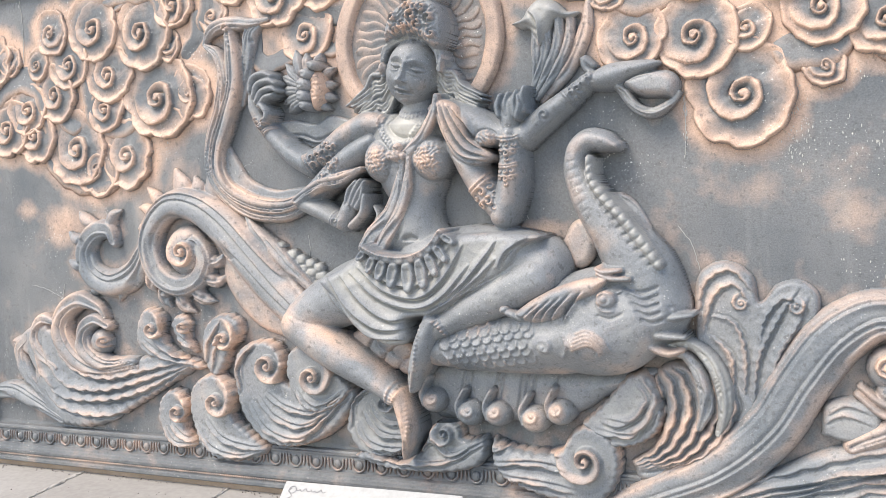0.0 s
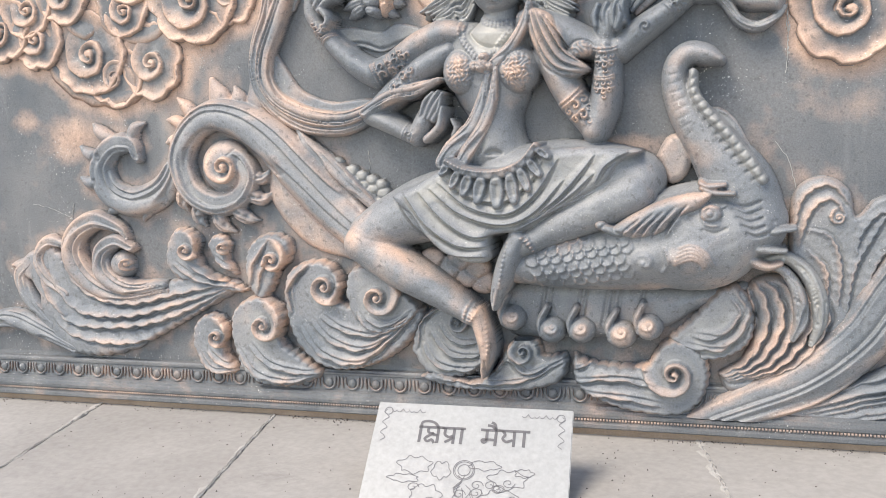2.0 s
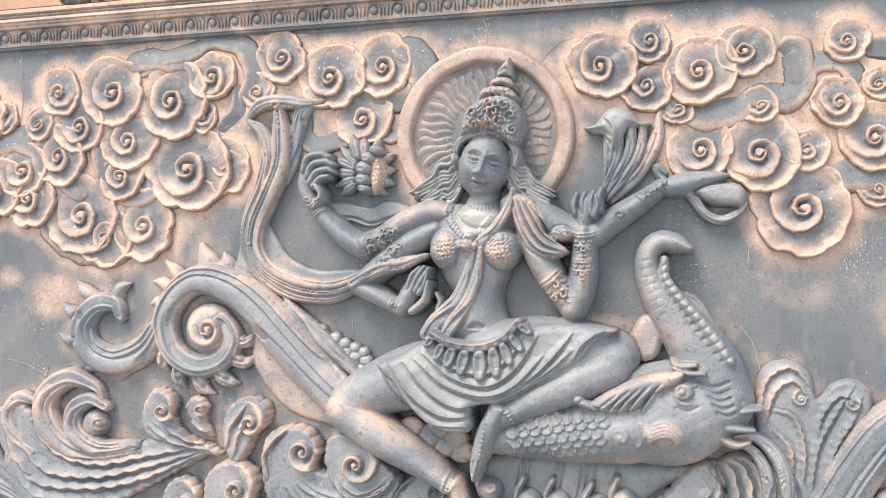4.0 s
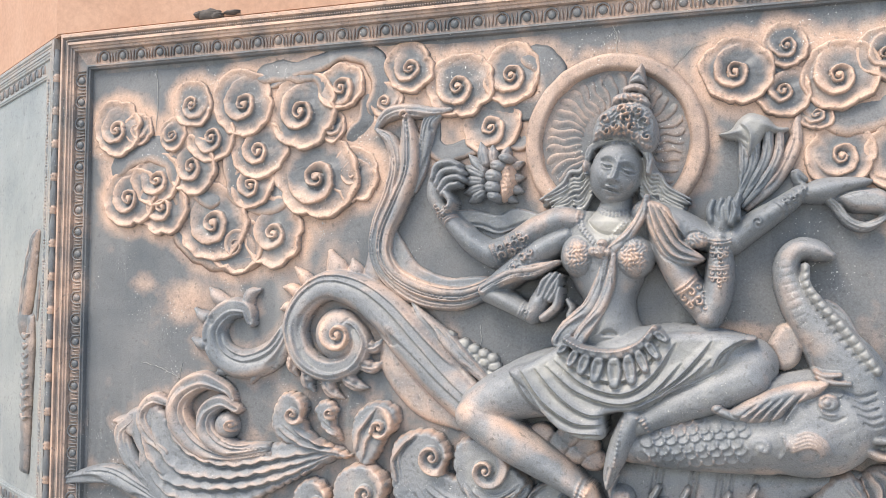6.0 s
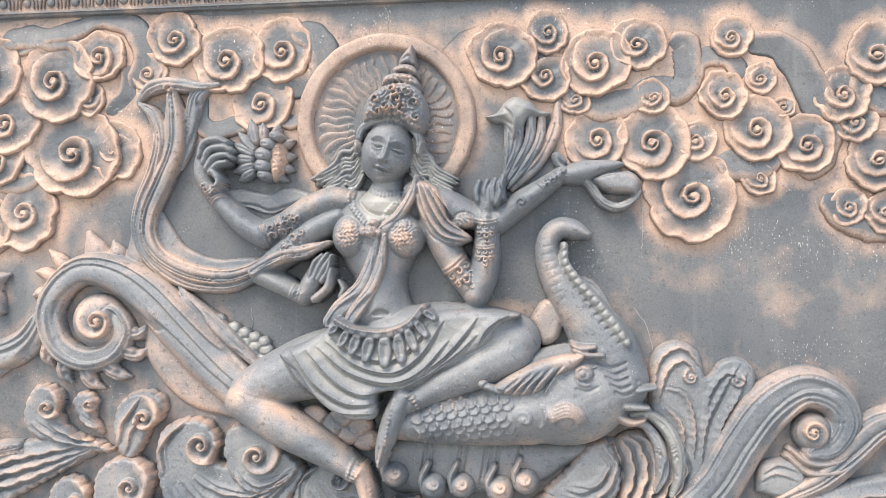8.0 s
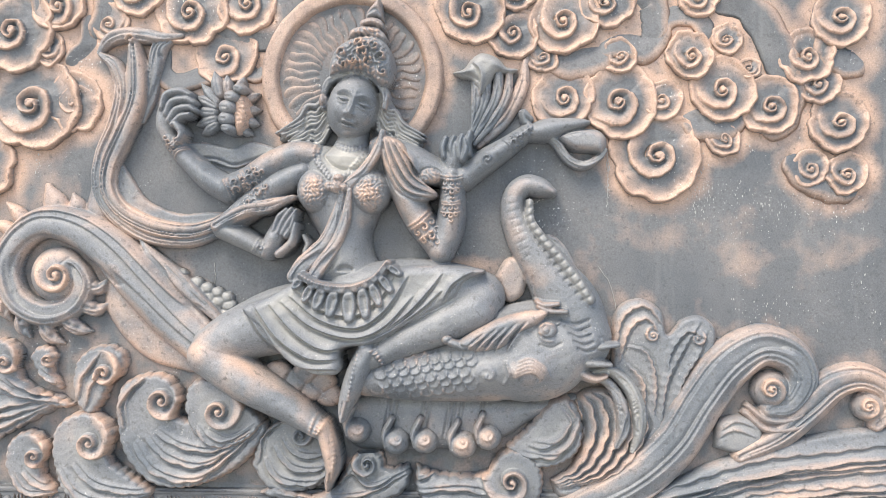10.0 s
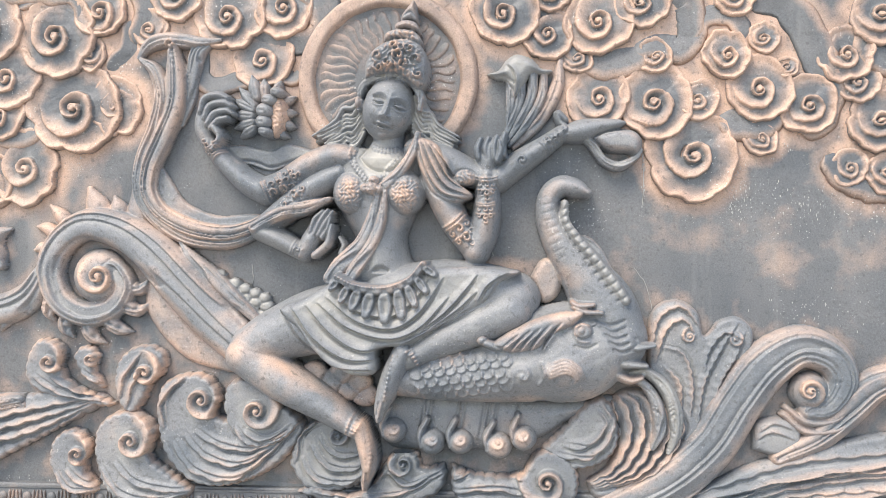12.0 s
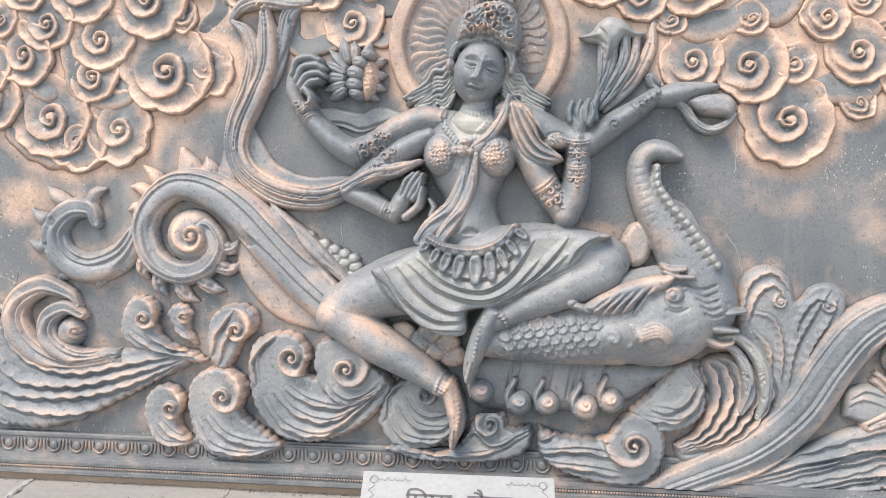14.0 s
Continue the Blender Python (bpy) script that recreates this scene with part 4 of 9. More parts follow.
# leafy crests, far side
r = Carve(-1.92, -0.30, 0.39, 1.19)
r.plate([(-1.792, 0.98), (-1.627, 0.859), (-1.583, 0.664), (-1.469, 0.533), (-1.253, 0.497), (-1.037, 0.541), (-0.844, 0.635), (-0.65, 0.735), (-0.439, 0.847), (-0.423, 0.915), (-0.68, 0.939), (-0.884, 0.879), (-1.051, 0.843), (-1.218, 0.87), (-1.38, 0.993), (-1.482, 1.088), (-1.597, 1.071), (-1.704, 1.021)], 0.055, 0.0, 0.0314, copper=0.2, rim=0.4, ragged=0.012)
r.fold([(-1.353, 1.125, 0.0439), (-1.399, 0.966, 0.0565), (-1.264, 0.827, 0.0628), (-1.023, 0.782, 0.0628), (-0.736, 0.838, 0.0502), (-0.433, 0.897, 0.0188)], 0.034, copper=0.3, wavy=0.1)
r.fold([(-1.512, 0.996, 0.0439), (-1.471, 0.862, 0.0565), (-1.325, 0.733, 0.0628), (-1.029, 0.72, 0.0628), (-0.74, 0.786, 0.0502), (-0.434, 0.88, 0.0188)], 0.034, copper=0.3, wavy=0.1)
r.fold([(-1.54, 0.802, 0.0439), (-1.383, 0.673, 0.0565), (-1.055, 0.663, 0.0628), (-0.765, 0.725, 0.0502), (-0.447, 0.868, 0.0188)], 0.034, copper=0.3, wavy=0.1)
r.fold([(-1.513, 0.706, 0.0439), (-1.389, 0.609, 0.0565), (-1.084, 0.575, 0.0565), (-0.792, 0.651, 0.0439), (-0.467, 0.852, 0.0188)], 0.034, copper=0.3, wavy=0.1)
r.fold([(-1.571, 0.947, 0.0377), (-1.529, 0.819, 0.0439), (-1.424, 0.71, 0.0377)], 0.034, copper=0.3, wavy=0.1)
r.done('wave_fan', STATUE, mural)
r = Carve(-1.54, -0.65, 0.72, 1.31)
r.tube([(-0.805, 0.855, 0.0282), (-1.064, 0.828, 0.0502), (-1.253, 0.898, 0.0659), (-1.354, 1.022, 0.0722), (-1.334, 1.137, 0.0659), (-1.206, 1.212, 0.0534), (-1.062, 1.172, 0.0314), (-1.021, 1.12, 0.0157)], 0.085, base=0.01, kind=PILLOW, grooves=3, groove=0.45, copper=0.4, rim=0.4, taper=0.3)
r.done('wave_crest', STATUE, mural)
r = Carve(-1.35, -0.67, 0.76, 1.21)
r.tube([(-0.816, 0.886, 0.0251), (-1.012, 0.868, 0.0471), (-1.156, 0.939, 0.0596), (-1.172, 1.045, 0.0565), (-1.082, 1.108, 0.0408), (-0.994, 1.072, 0.0251)], 0.1, base=0.01, kind=PILLOW, grooves=3, groove=0.45, copper=0.25, rim=0.4, taper=0.3)
r.done('wave_crest', STATUE, mural)
r = Carve(-1.76, -1.24, 0.72, 1.22)
r.tube([(-1.416, 0.828, 0.0314), (-1.524, 0.909, 0.0408), (-1.577, 1.018, 0.0439), (-1.509, 1.103, 0.0377), (-1.417, 1.091, 0.022)], 0.07, base=0.01, kind=PILLOW, grooves=2, groove=0.45, copper=0.3, rim=0.4, taper=0.3)
r.done('wave_crest', STATUE, mural)
r = Carve(-2.27, -1.23, 0.39, 0.83)
r.tube([(-1.404, 0.539, 0.0314), (-1.628, 0.644, 0.0596), (-1.81, 0.689, 0.0534), (-2.081, 0.644, 0.0282)], 0.06, base=0.01, kind=PILLOW, grooves=3, groove=0.45, copper=0.1, rim=0.4, taper=0.3)
r.done('wave_strand', STATUE, mural)
r = Carve(-1.90, -1.34, 0.55, 1.11)
r.tube([(-1.536, 0.662, 0.0314), (-1.651, 0.788, 0.0471), (-1.712, 0.917, 0.0471), (-1.639, 0.997, 0.0314)], 0.06, base=0.01, kind=PILLOW, grooves=3, groove=0.45, copper=0.1, rim=0.4, taper=0.3)
r.done('wave_strand', STATUE, mural)
r = Carve(-1.24, -0.84, 0.84, 1.17)
r.dome(-1.065, 0.987, 0.069, 0.0753, 0.085, 0.0, copper=0.2, flat=3)
r.roll(-1.016, 0.995, 0.069, 120, -1, 0.03)
r.done('wave_curl', STATUE, mural)
# curling waves at the foot of the mural
r = Carve(-0.85, -0.29, 0.80, 1.20)
r.plate([(-0.792, 1.09), (-0.741, 1.165), (-0.657, 1.171), (-0.596, 1.117), (-0.608, 1.037), (-0.547, 0.958), (-0.367, 0.879), (-0.409, 0.847), (-0.603, 0.877), (-0.743, 0.924), (-0.799, 0.996)], 0.07, 0.0, 0.023, copper=0.3, rim=0.7, dish=0.0, ragged=0.008)
r.fold([(-0.751, 0.987, 0.0405), (-0.612, 0.909, 0.0405), (-0.392, 0.874, 0.0202)], 0.026, copper=0.3, wavy=0.11)
r.fold([(-0.731, 1.011, 0.0243), (-0.593, 0.933, 0.0243), (-0.372, 0.898, 0.0121)], 0.014, copper=0.15)
r.cut([(-0.759, 0.974, 0.004), (-0.621, 0.896, 0.004), (-0.4, 0.861, 0.004)], 0.006)
r.fold([(-0.667, 0.988, 0.0354), (-0.557, 0.931, 0.0354), (-0.378, 0.885, 0.0152)], 0.026, copper=0.3, wavy=0.11)
r.fold([(-0.648, 1.012, 0.0212), (-0.537, 0.955, 0.0212), (-0.359, 0.909, 0.0091)], 0.014, copper=0.15)
r.cut([(-0.676, 0.975, 0.004), (-0.565, 0.917, 0.004), (-0.386, 0.871, 0.004)], 0.006)
r.roll(-0.661, 1.065, 0.1087, 140, -1, 0.045, keep=0.3, copper=0.4)
r.done('wave_curl', STATUE, mural)
r = Carve(-0.58, -0.37, 0.88, 1.17)
r.plate([(-0.571, 1.085), (-0.534, 1.133), (-0.47, 1.139), (-0.432, 1.091), (-0.449, 1.032), (-0.41, 0.958), (-0.433, 0.936), (-0.521, 0.997)], 0.06, 0.0, 0.023, copper=0.3, rim=0.7, dish=0.0, ragged=0.008)
r.fold([(-0.528, 1.016, 0.0253), (-0.474, 0.976, 0.0253), (-0.402, 0.953, 0.0126)], 0.026, copper=0.3, wavy=0.11)
r.fold([(-0.509, 1.039, 0.0152), (-0.454, 1.0, 0.0152), (-0.383, 0.977, 0.0076)], 0.014, copper=0.15)
r.cut([(-0.537, 1.002, 0.004), (-0.482, 0.963, 0.004), (-0.411, 0.94, 0.004)], 0.006)
r.roll(-0.463, 1.079, 0.0664, 90, -1, 0.045, keep=0.3, copper=0.4)
r.done('wave_hook', STATUE, mural)
r = Carve(-0.39, -0.07, 0.78, 1.19)
r.plate([(-0.364, 0.972), (-0.341, 1.071), (-0.269, 1.135), (-0.17, 1.146), (-0.105, 1.099), (-0.116, 1.014), (-0.174, 0.955), (-0.21, 0.881), (-0.271, 0.814), (-0.337, 0.866)], 0.07, 0.0, 0.023, copper=0.3, rim=0.7, dish=0.0, ragged=0.008)
r.fold([(-0.323, 0.885, 0.0354), (-0.295, 0.991, 0.0405), (-0.226, 1.091, 0.0303)], 0.026, copper=0.3, wavy=0.11)
r.fold([(-0.304, 0.909, 0.0212), (-0.276, 1.015, 0.0243), (-0.207, 1.115, 0.0182)], 0.014, copper=0.15)
r.cut([(-0.331, 0.872, 0.004), (-0.303, 0.978, 0.004), (-0.234, 1.078, 0.004)], 0.006)
r.fold([(-0.288, 0.844, 0.0303), (-0.254, 0.952, 0.0354), (-0.194, 1.044, 0.0202)], 0.026, copper=0.3, wavy=0.11)
r.fold([(-0.269, 0.867, 0.0182), (-0.235, 0.976, 0.0212), (-0.175, 1.068, 0.0121)], 0.014, copper=0.15)
r.cut([(-0.296, 0.83, 0.004), (-0.263, 0.939, 0.004), (-0.202, 1.031, 0.004)], 0.006)
r.roll(-0.196, 1.02, 0.1268, 150, -1, 0.045, keep=0.3, copper=0.4)
r.done('wave_curl', STATUE, mural)
r = Carve(-0.20, 0.60, 0.46, 1.07)
r.plate([(-0.151, 0.857), (-0.123, 0.962), (-0.019, 1.016), (0.102, 1.004), (0.164, 0.912), (0.142, 0.828), (0.249, 0.809), (0.383, 0.823), (0.555, 0.799), (0.515, 0.682), (0.381, 0.562), (0.193, 0.493), (0.031, 0.504), (-0.077, 0.594), (-0.131, 0.699)], 0.09, 0.0, 0.0229, copper=0.28, rim=0.7, dish=0.0, ragged=0.008)
r.fold([(-0.066, 0.691, 0.0506), (0.041, 0.562, 0.0607), (0.255, 0.54, 0.0607), (0.535, 0.778, 0.0303)], 0.026, copper=0.3, wavy=0.11)
r.fold([(-0.047, 0.715, 0.0303), (0.06, 0.586, 0.0364), (0.274, 0.564, 0.0364), (0.554, 0.801, 0.0182)], 0.014, copper=0.15)
r.cut([(-0.074, 0.678, 0.004), (0.033, 0.549, 0.004), (0.247, 0.527, 0.004), (0.527, 0.765, 0.004)], 0.006)
r.fold([(-0.012, 0.731, 0.0455), (0.095, 0.628, 0.0556), (0.282, 0.605, 0.0506), (0.535, 0.791, 0.0253)], 0.026, copper=0.3, wavy=0.11)
r.fold([(0.007, 0.755, 0.0273), (0.114, 0.652, 0.0334), (0.301, 0.629, 0.0303), (0.554, 0.814, 0.0152)], 0.014, copper=0.15)
r.cut([(-0.02, 0.718, 0.004), (0.087, 0.615, 0.004), (0.274, 0.592, 0.004), (0.527, 0.778, 0.004)], 0.006)
r.fold([(0.042, 0.745, 0.0405), (0.163, 0.682, 0.0506), (0.336, 0.671, 0.0455), (0.548, 0.796, 0.0202)], 0.026, copper=0.3, wavy=0.11)
r.fold([(0.061, 0.769, 0.0243), (0.182, 0.705, 0.0303), (0.355, 0.695, 0.0273), (0.567, 0.819, 0.0121)], 0.014, copper=0.15)
r.cut([(0.034, 0.732, 0.004), (0.155, 0.669, 0.004), (0.328, 0.658, 0.004), (0.54, 0.783, 0.004)], 0.006)
r.fold([(-0.093, 0.757, 0.0405), (-0.103, 0.888, 0.0455), (0.004, 0.998, 0.0303)], 0.026, copper=0.3, wavy=0.11)
r.fold([(-0.073, 0.78, 0.0243), (-0.083, 0.911, 0.0273), (0.023, 1.022, 0.0182)], 0.014, copper=0.15)
r.cut([(-0.101, 0.743, 0.004), (-0.111, 0.874, 0.004), (-0.005, 0.985, 0.004)], 0.006)
r.roll(0.083, 0.898, 0.1751, 120, -1, 0.05, keep=0.3, copper=0.4)
r.done('wave_curl', STATUE, mural)
r = Carve(0.15, 0.60, 0.62, 1.05)
r.plate([(0.172, 0.862), (0.194, 0.966), (0.28, 1.009), (0.387, 0.989), (0.466, 0.891), (0.545, 0.801), (0.438, 0.696), (0.305, 0.681), (0.212, 0.745)], 0.11, 0.0, 0.0228, copper=0.2, rim=0.7, dish=0.0, ragged=0.008)
r.fold([(0.23, 0.774, 0.0405), (0.31, 0.689, 0.0455), (0.442, 0.699, 0.0354), (0.543, 0.796, 0.0202)], 0.026, copper=0.3, wavy=0.11)
r.fold([(0.249, 0.797, 0.0243), (0.328, 0.713, 0.0273), (0.461, 0.722, 0.0212), (0.562, 0.819, 0.0121)], 0.014, copper=0.15)
r.cut([(0.222, 0.761, 0.004), (0.302, 0.676, 0.004), (0.434, 0.686, 0.004), (0.535, 0.783, 0.004)], 0.006)
r.fold([(0.283, 0.748, 0.0354), (0.376, 0.716, 0.0354), (0.496, 0.777, 0.0202)], 0.026, copper=0.3, wavy=0.11)
r.fold([(0.302, 0.772, 0.0212), (0.395, 0.74, 0.0212), (0.514, 0.801, 0.0121)], 0.014, copper=0.15)
r.cut([(0.275, 0.735, 0.004), (0.368, 0.703, 0.004), (0.488, 0.764, 0.004)], 0.006)
r.roll(0.349, 0.854, 0.151, 100, -1, 0.05, keep=0.3, copper=0.4)
r.done('wave_curl', STATUE, mural)
r = Carve(-0.47, 0.06, 0.38, 0.89)
r.plate([(-0.458, 0.64), (-0.44, 0.76), (-0.351, 0.832), (-0.227, 0.834), (-0.146, 0.75), (-0.174, 0.631), (-0.079, 0.553), (0.029, 0.468), (-0.107, 0.402), (-0.299, 0.398), (-0.409, 0.481)], 0.08, 0.0, 0.0229, copper=0.18, rim=0.7, dish=0.0, ragged=0.008)
r.fold([(-0.416, 0.567, 0.0455), (-0.326, 0.45, 0.0506), (-0.149, 0.42, 0.0455), (0.027, 0.47, 0.0202)], 0.026, copper=0.3, wavy=0.11)
r.fold([(-0.397, 0.592, 0.0273), (-0.307, 0.474, 0.0303), (-0.13, 0.444, 0.0273), (0.046, 0.494, 0.0121)], 0.014, copper=0.15)
r.cut([(-0.424, 0.554, 0.004), (-0.335, 0.437, 0.004), (-0.157, 0.406, 0.004), (0.019, 0.457, 0.004)], 0.006)
r.fold([(-0.353, 0.595, 0.0405), (-0.258, 0.504, 0.0455), (-0.095, 0.468, 0.0354), (0.027, 0.476, 0.0152)], 0.026, copper=0.3, wavy=0.11)
r.fold([(-0.333, 0.619, 0.0243), (-0.238, 0.528, 0.0273), (-0.075, 0.492, 0.0212), (0.046, 0.5, 0.0091)], 0.014, copper=0.15)
r.cut([(-0.361, 0.582, 0.004), (-0.266, 0.491, 0.004), (-0.103, 0.455, 0.004), (0.019, 0.462, 0.004)], 0.006)
r.roll(-0.258, 0.701, 0.157, 140, -1, 0.045, keep=0.3, copper=0.4)
r.done('wave_curl', STATUE, mural)
r = Carve(-0.71, -0.32, 0.40, 0.78)
r.plate([(-0.684, 0.581), (-0.666, 0.689), (-0.59, 0.749), (-0.507, 0.739), (-0.46, 0.665), (-0.494, 0.571), (-0.426, 0.466), (-0.523, 0.429), (-0.62, 0.475)], 0.07, 0.0, 0.023, copper=0.3, rim=0.7, dish=0.0, ragged=0.008)
r.fold([(-0.648, 0.537, 0.0354), (-0.574, 0.453, 0.0354), (-0.422, 0.462, 0.0152)], 0.026, copper=0.3, wavy=0.11)
r.fold([(-0.629, 0.561, 0.0212), (-0.555, 0.478, 0.0212), (-0.403, 0.486, 0.0091)], 0.014, copper=0.15)
r.cut([(-0.657, 0.523, 0.004), (-0.583, 0.44, 0.004), (-0.431, 0.448, 0.004)], 0.006)
r.fold([(-0.593, 0.551, 0.0303), (-0.519, 0.492, 0.0303), (-0.417, 0.472, 0.0126)], 0.026, copper=0.3, wavy=0.11)
r.fold([(-0.573, 0.575, 0.0182), (-0.499, 0.516, 0.0182), (-0.397, 0.496, 0.0076)], 0.014, copper=0.15)
r.cut([(-0.601, 0.538, 0.004), (-0.527, 0.478, 0.004), (-0.425, 0.459, 0.004)], 0.006)
r.roll(-0.521, 0.636, 0.1208, 150, -1, 0.045, keep=0.3, copper=0.4)
r.done('wave_curl', STATUE, mural)
r = Carve(0.45, 1.01, 0.40, 0.87)
r.plate([(0.472, 0.601), (0.499, 0.705), (0.579, 0.798), (0.698, 0.825), (0.803, 0.762), (0.855, 0.633), (0.828, 0.529), (0.696, 0.475), (0.551, 0.493)], 0.07, 0.0, 0.023, copper=0.08, rim=0.7, dish=0.0, ragged=0.008)
r.fold([(0.534, 0.636, 0.0405), (0.599, 0.533, 0.0455), (0.756, 0.516, 0.0405), (0.848, 0.576, 0.0202)], 0.026, copper=0.3, wavy=0.11)
r.fold([(0.553, 0.659, 0.0243), (0.618, 0.557, 0.0273), (0.775, 0.539, 0.0243), (0.866, 0.6, 0.0121)], 0.014, copper=0.15)
r.cut([(0.526, 0.622, 0.004), (0.591, 0.52, 0.004), (0.748, 0.503, 0.004), (0.84, 0.563, 0.004)], 0.006)
r.fold([(0.579, 0.688, 0.0354), (0.652, 0.591, 0.0405), (0.77, 0.575, 0.0354), (0.84, 0.615, 0.0202)], 0.026, copper=0.3, wavy=0.11)
r.fold([(0.598, 0.711, 0.0212), (0.671, 0.615, 0.0243), (0.788, 0.598, 0.0212), (0.858, 0.638, 0.0121)], 0.014, copper=0.15)
r.cut([(0.571, 0.675, 0.004), (0.644, 0.578, 0.004), (0.762, 0.562, 0.004), (0.832, 0.602, 0.004)], 0.006)
r.fold([(0.616, 0.727, 0.0303), (0.684, 0.648, 0.0354), (0.783, 0.64, 0.0303), (0.83, 0.666, 0.0152)], 0.026, copper=0.3, wavy=0.11)
r.fold([(0.635, 0.751, 0.0182), (0.702, 0.672, 0.0212), (0.801, 0.663, 0.0182), (0.848, 0.689, 0.0091)], 0.014, copper=0.15)
r.cut([(0.608, 0.714, 0.004), (0.676, 0.635, 0.004), (0.775, 0.627, 0.004), (0.822, 0.653, 0.004)], 0.006)
r.fold([(0.521, 0.609, 0.0303), (0.548, 0.739, 0.0354), (0.653, 0.813, 0.0202)], 0.026, copper=0.3, wavy=0.11)
r.fold([(0.539, 0.633, 0.0182), (0.567, 0.763, 0.0212), (0.672, 0.836, 0.0121)], 0.014, copper=0.15)
r.cut([(0.513, 0.596, 0.004), (0.54, 0.726, 0.004), (0.646, 0.8, 0.004)], 0.006)
r.roll(0.71, 0.74, 0.0785, 90, -1, 0.045, keep=0.3, copper=0.4)
r.done('wave_fan', STATUE, mural)
r = Carve(0.49, 1.27, 0.40, 0.67)
r.plate([(0.5, 0.473), (0.593, 0.513), (0.75, 0.478), (0.855, 0.518), (0.934, 0.636), (0.992, 0.693), (1.077, 0.664), (1.103, 0.6), (1.193, 0.614), (1.205, 0.538), (1.141, 0.465), (0.959, 0.425), (0.698, 0.425)], 0.085, 0.0, 0.0229, copper=0.13, rim=0.7, dish=0.0, ragged=0.008)
r.fold([(0.599, 0.477, 0.0354), (0.808, 0.46, 0.0405), (1.015, 0.485, 0.0354), (1.195, 0.582, 0.0202)], 0.026, copper=0.3, wavy=0.11)
r.fold([(0.618, 0.5, 0.0212), (0.826, 0.484, 0.0243), (1.033, 0.508, 0.0212), (1.213, 0.606, 0.0121)], 0.014, copper=0.15)
r.cut([(0.591, 0.463, 0.004), (0.8, 0.447, 0.004), (1.007, 0.472, 0.004), (1.187, 0.57, 0.004)], 0.006)
r.fold([(0.86, 0.5, 0.0303), (0.938, 0.57, 0.0354), (1.028, 0.516, 0.0303), (1.19, 0.6, 0.0152)], 0.026, copper=0.3, wavy=0.11)
r.fold([(0.878, 0.523, 0.0182), (0.956, 0.594, 0.0212), (1.046, 0.539, 0.0182), (1.208, 0.623, 0.0091)], 0.014, copper=0.15)
r.cut([(0.852, 0.487, 0.004), (0.93, 0.557, 0.004), (1.02, 0.503, 0.004), (1.182, 0.587, 0.004)], 0.006)
r.roll(1.013, 0.622, 0.1087, 60, 1, 0.045, keep=0.3, copper=0.4)
r.done('wave_swell', STATUE, mural)
r = Carve(1.19, 1.88, 0.36, 0.72)
r.plate([(1.224, 0.617), (1.347, 0.58), (1.524, 0.583), (1.588, 0.661), (1.663, 0.7), (1.763, 0.651), (1.8, 0.55), (1.762, 0.424), (1.662, 0.358), (1.473, 0.366), (1.32, 0.414), (1.231, 0.489)], 0.1, 0.0, 0.0229, copper=0.22999999999999998, rim=0.7, dish=0.0, ragged=0.008)
r.fold([(1.22, 0.545, 0.0506), (1.373, 0.593, 0.0506), (1.55, 0.556, 0.0354)], 0.026, copper=0.3, wavy=0.11)
r.fold([(1.238, 0.568, 0.0303), (1.391, 0.616, 0.0303), (1.567, 0.579, 0.0212)], 0.014, copper=0.15)
r.cut([(1.213, 0.532, 0.004), (1.366, 0.58, 0.004), (1.542, 0.543, 0.004)], 0.006)
r.fold([(1.233, 0.494, 0.0506), (1.423, 0.51, 0.0506), (1.574, 0.481, 0.0303)], 0.026, copper=0.3, wavy=0.11)
r.fold([(1.251, 0.517, 0.0303), (1.441, 0.534, 0.0303), (1.592, 0.504, 0.0182)], 0.014, copper=0.15)
r.cut([(1.225, 0.481, 0.004), (1.416, 0.498, 0.004), (1.567, 0.468, 0.004)], 0.006)
r.fold([(1.258, 0.439, 0.0455), (1.448, 0.427, 0.0455), (1.599, 0.4, 0.0303)], 0.026, copper=0.3, wavy=0.11)
r.fold([(1.276, 0.462, 0.0273), (1.466, 0.451, 0.0273), (1.617, 0.423, 0.0182)], 0.014, copper=0.15)
r.cut([(1.25, 0.426, 0.004), (1.441, 0.415, 0.004), (1.591, 0.388, 0.004)], 0.006)
r.roll(1.654, 0.553, 0.157, 120, 1, 0.06, keep=0.3, copper=0.4)
r.done('wave_curl', STATUE, mural)
r = Carve(1.61, 2.00, 0.57, 0.96)
r.plate([(1.626, 0.698), (1.727, 0.788), (1.827, 0.903), (1.914, 0.924), (1.971, 0.829), (1.963, 0.691), (1.863, 0.613), (1.726, 0.604)], 0.09, 0.0, 0.0229, copper=0.08, rim=0.7, dish=0.0, ragged=0.008)
r.fold([(1.675, 0.666, 0.0658), (1.849, 0.657, 0.0658), (1.954, 0.796, 0.0556), (1.9, 0.913, 0.0354)], 0.026, copper=0.3, wavy=0.11)
r.fold([(1.693, 0.689, 0.0395), (1.867, 0.679, 0.0395), (1.971, 0.818, 0.0334), (1.917, 0.935, 0.0212)], 0.014, copper=0.15)
r.cut([(1.668, 0.654, 0.004), (1.842, 0.644, 0.004), (1.946, 0.783, 0.004), (1.892, 0.9, 0.004)], 0.006)
r.fold([(1.725, 0.705, 0.0556), (1.837, 0.707, 0.0506), (1.919, 0.808, 0.0405), (1.88, 0.882, 0.0253)], 0.026, copper=0.3, wavy=0.11)
r.fold([(1.743, 0.728, 0.0334), (1.855, 0.729, 0.0303), (1.937, 0.831, 0.0243), (1.897, 0.905, 0.0152)], 0.014, copper=0.15)
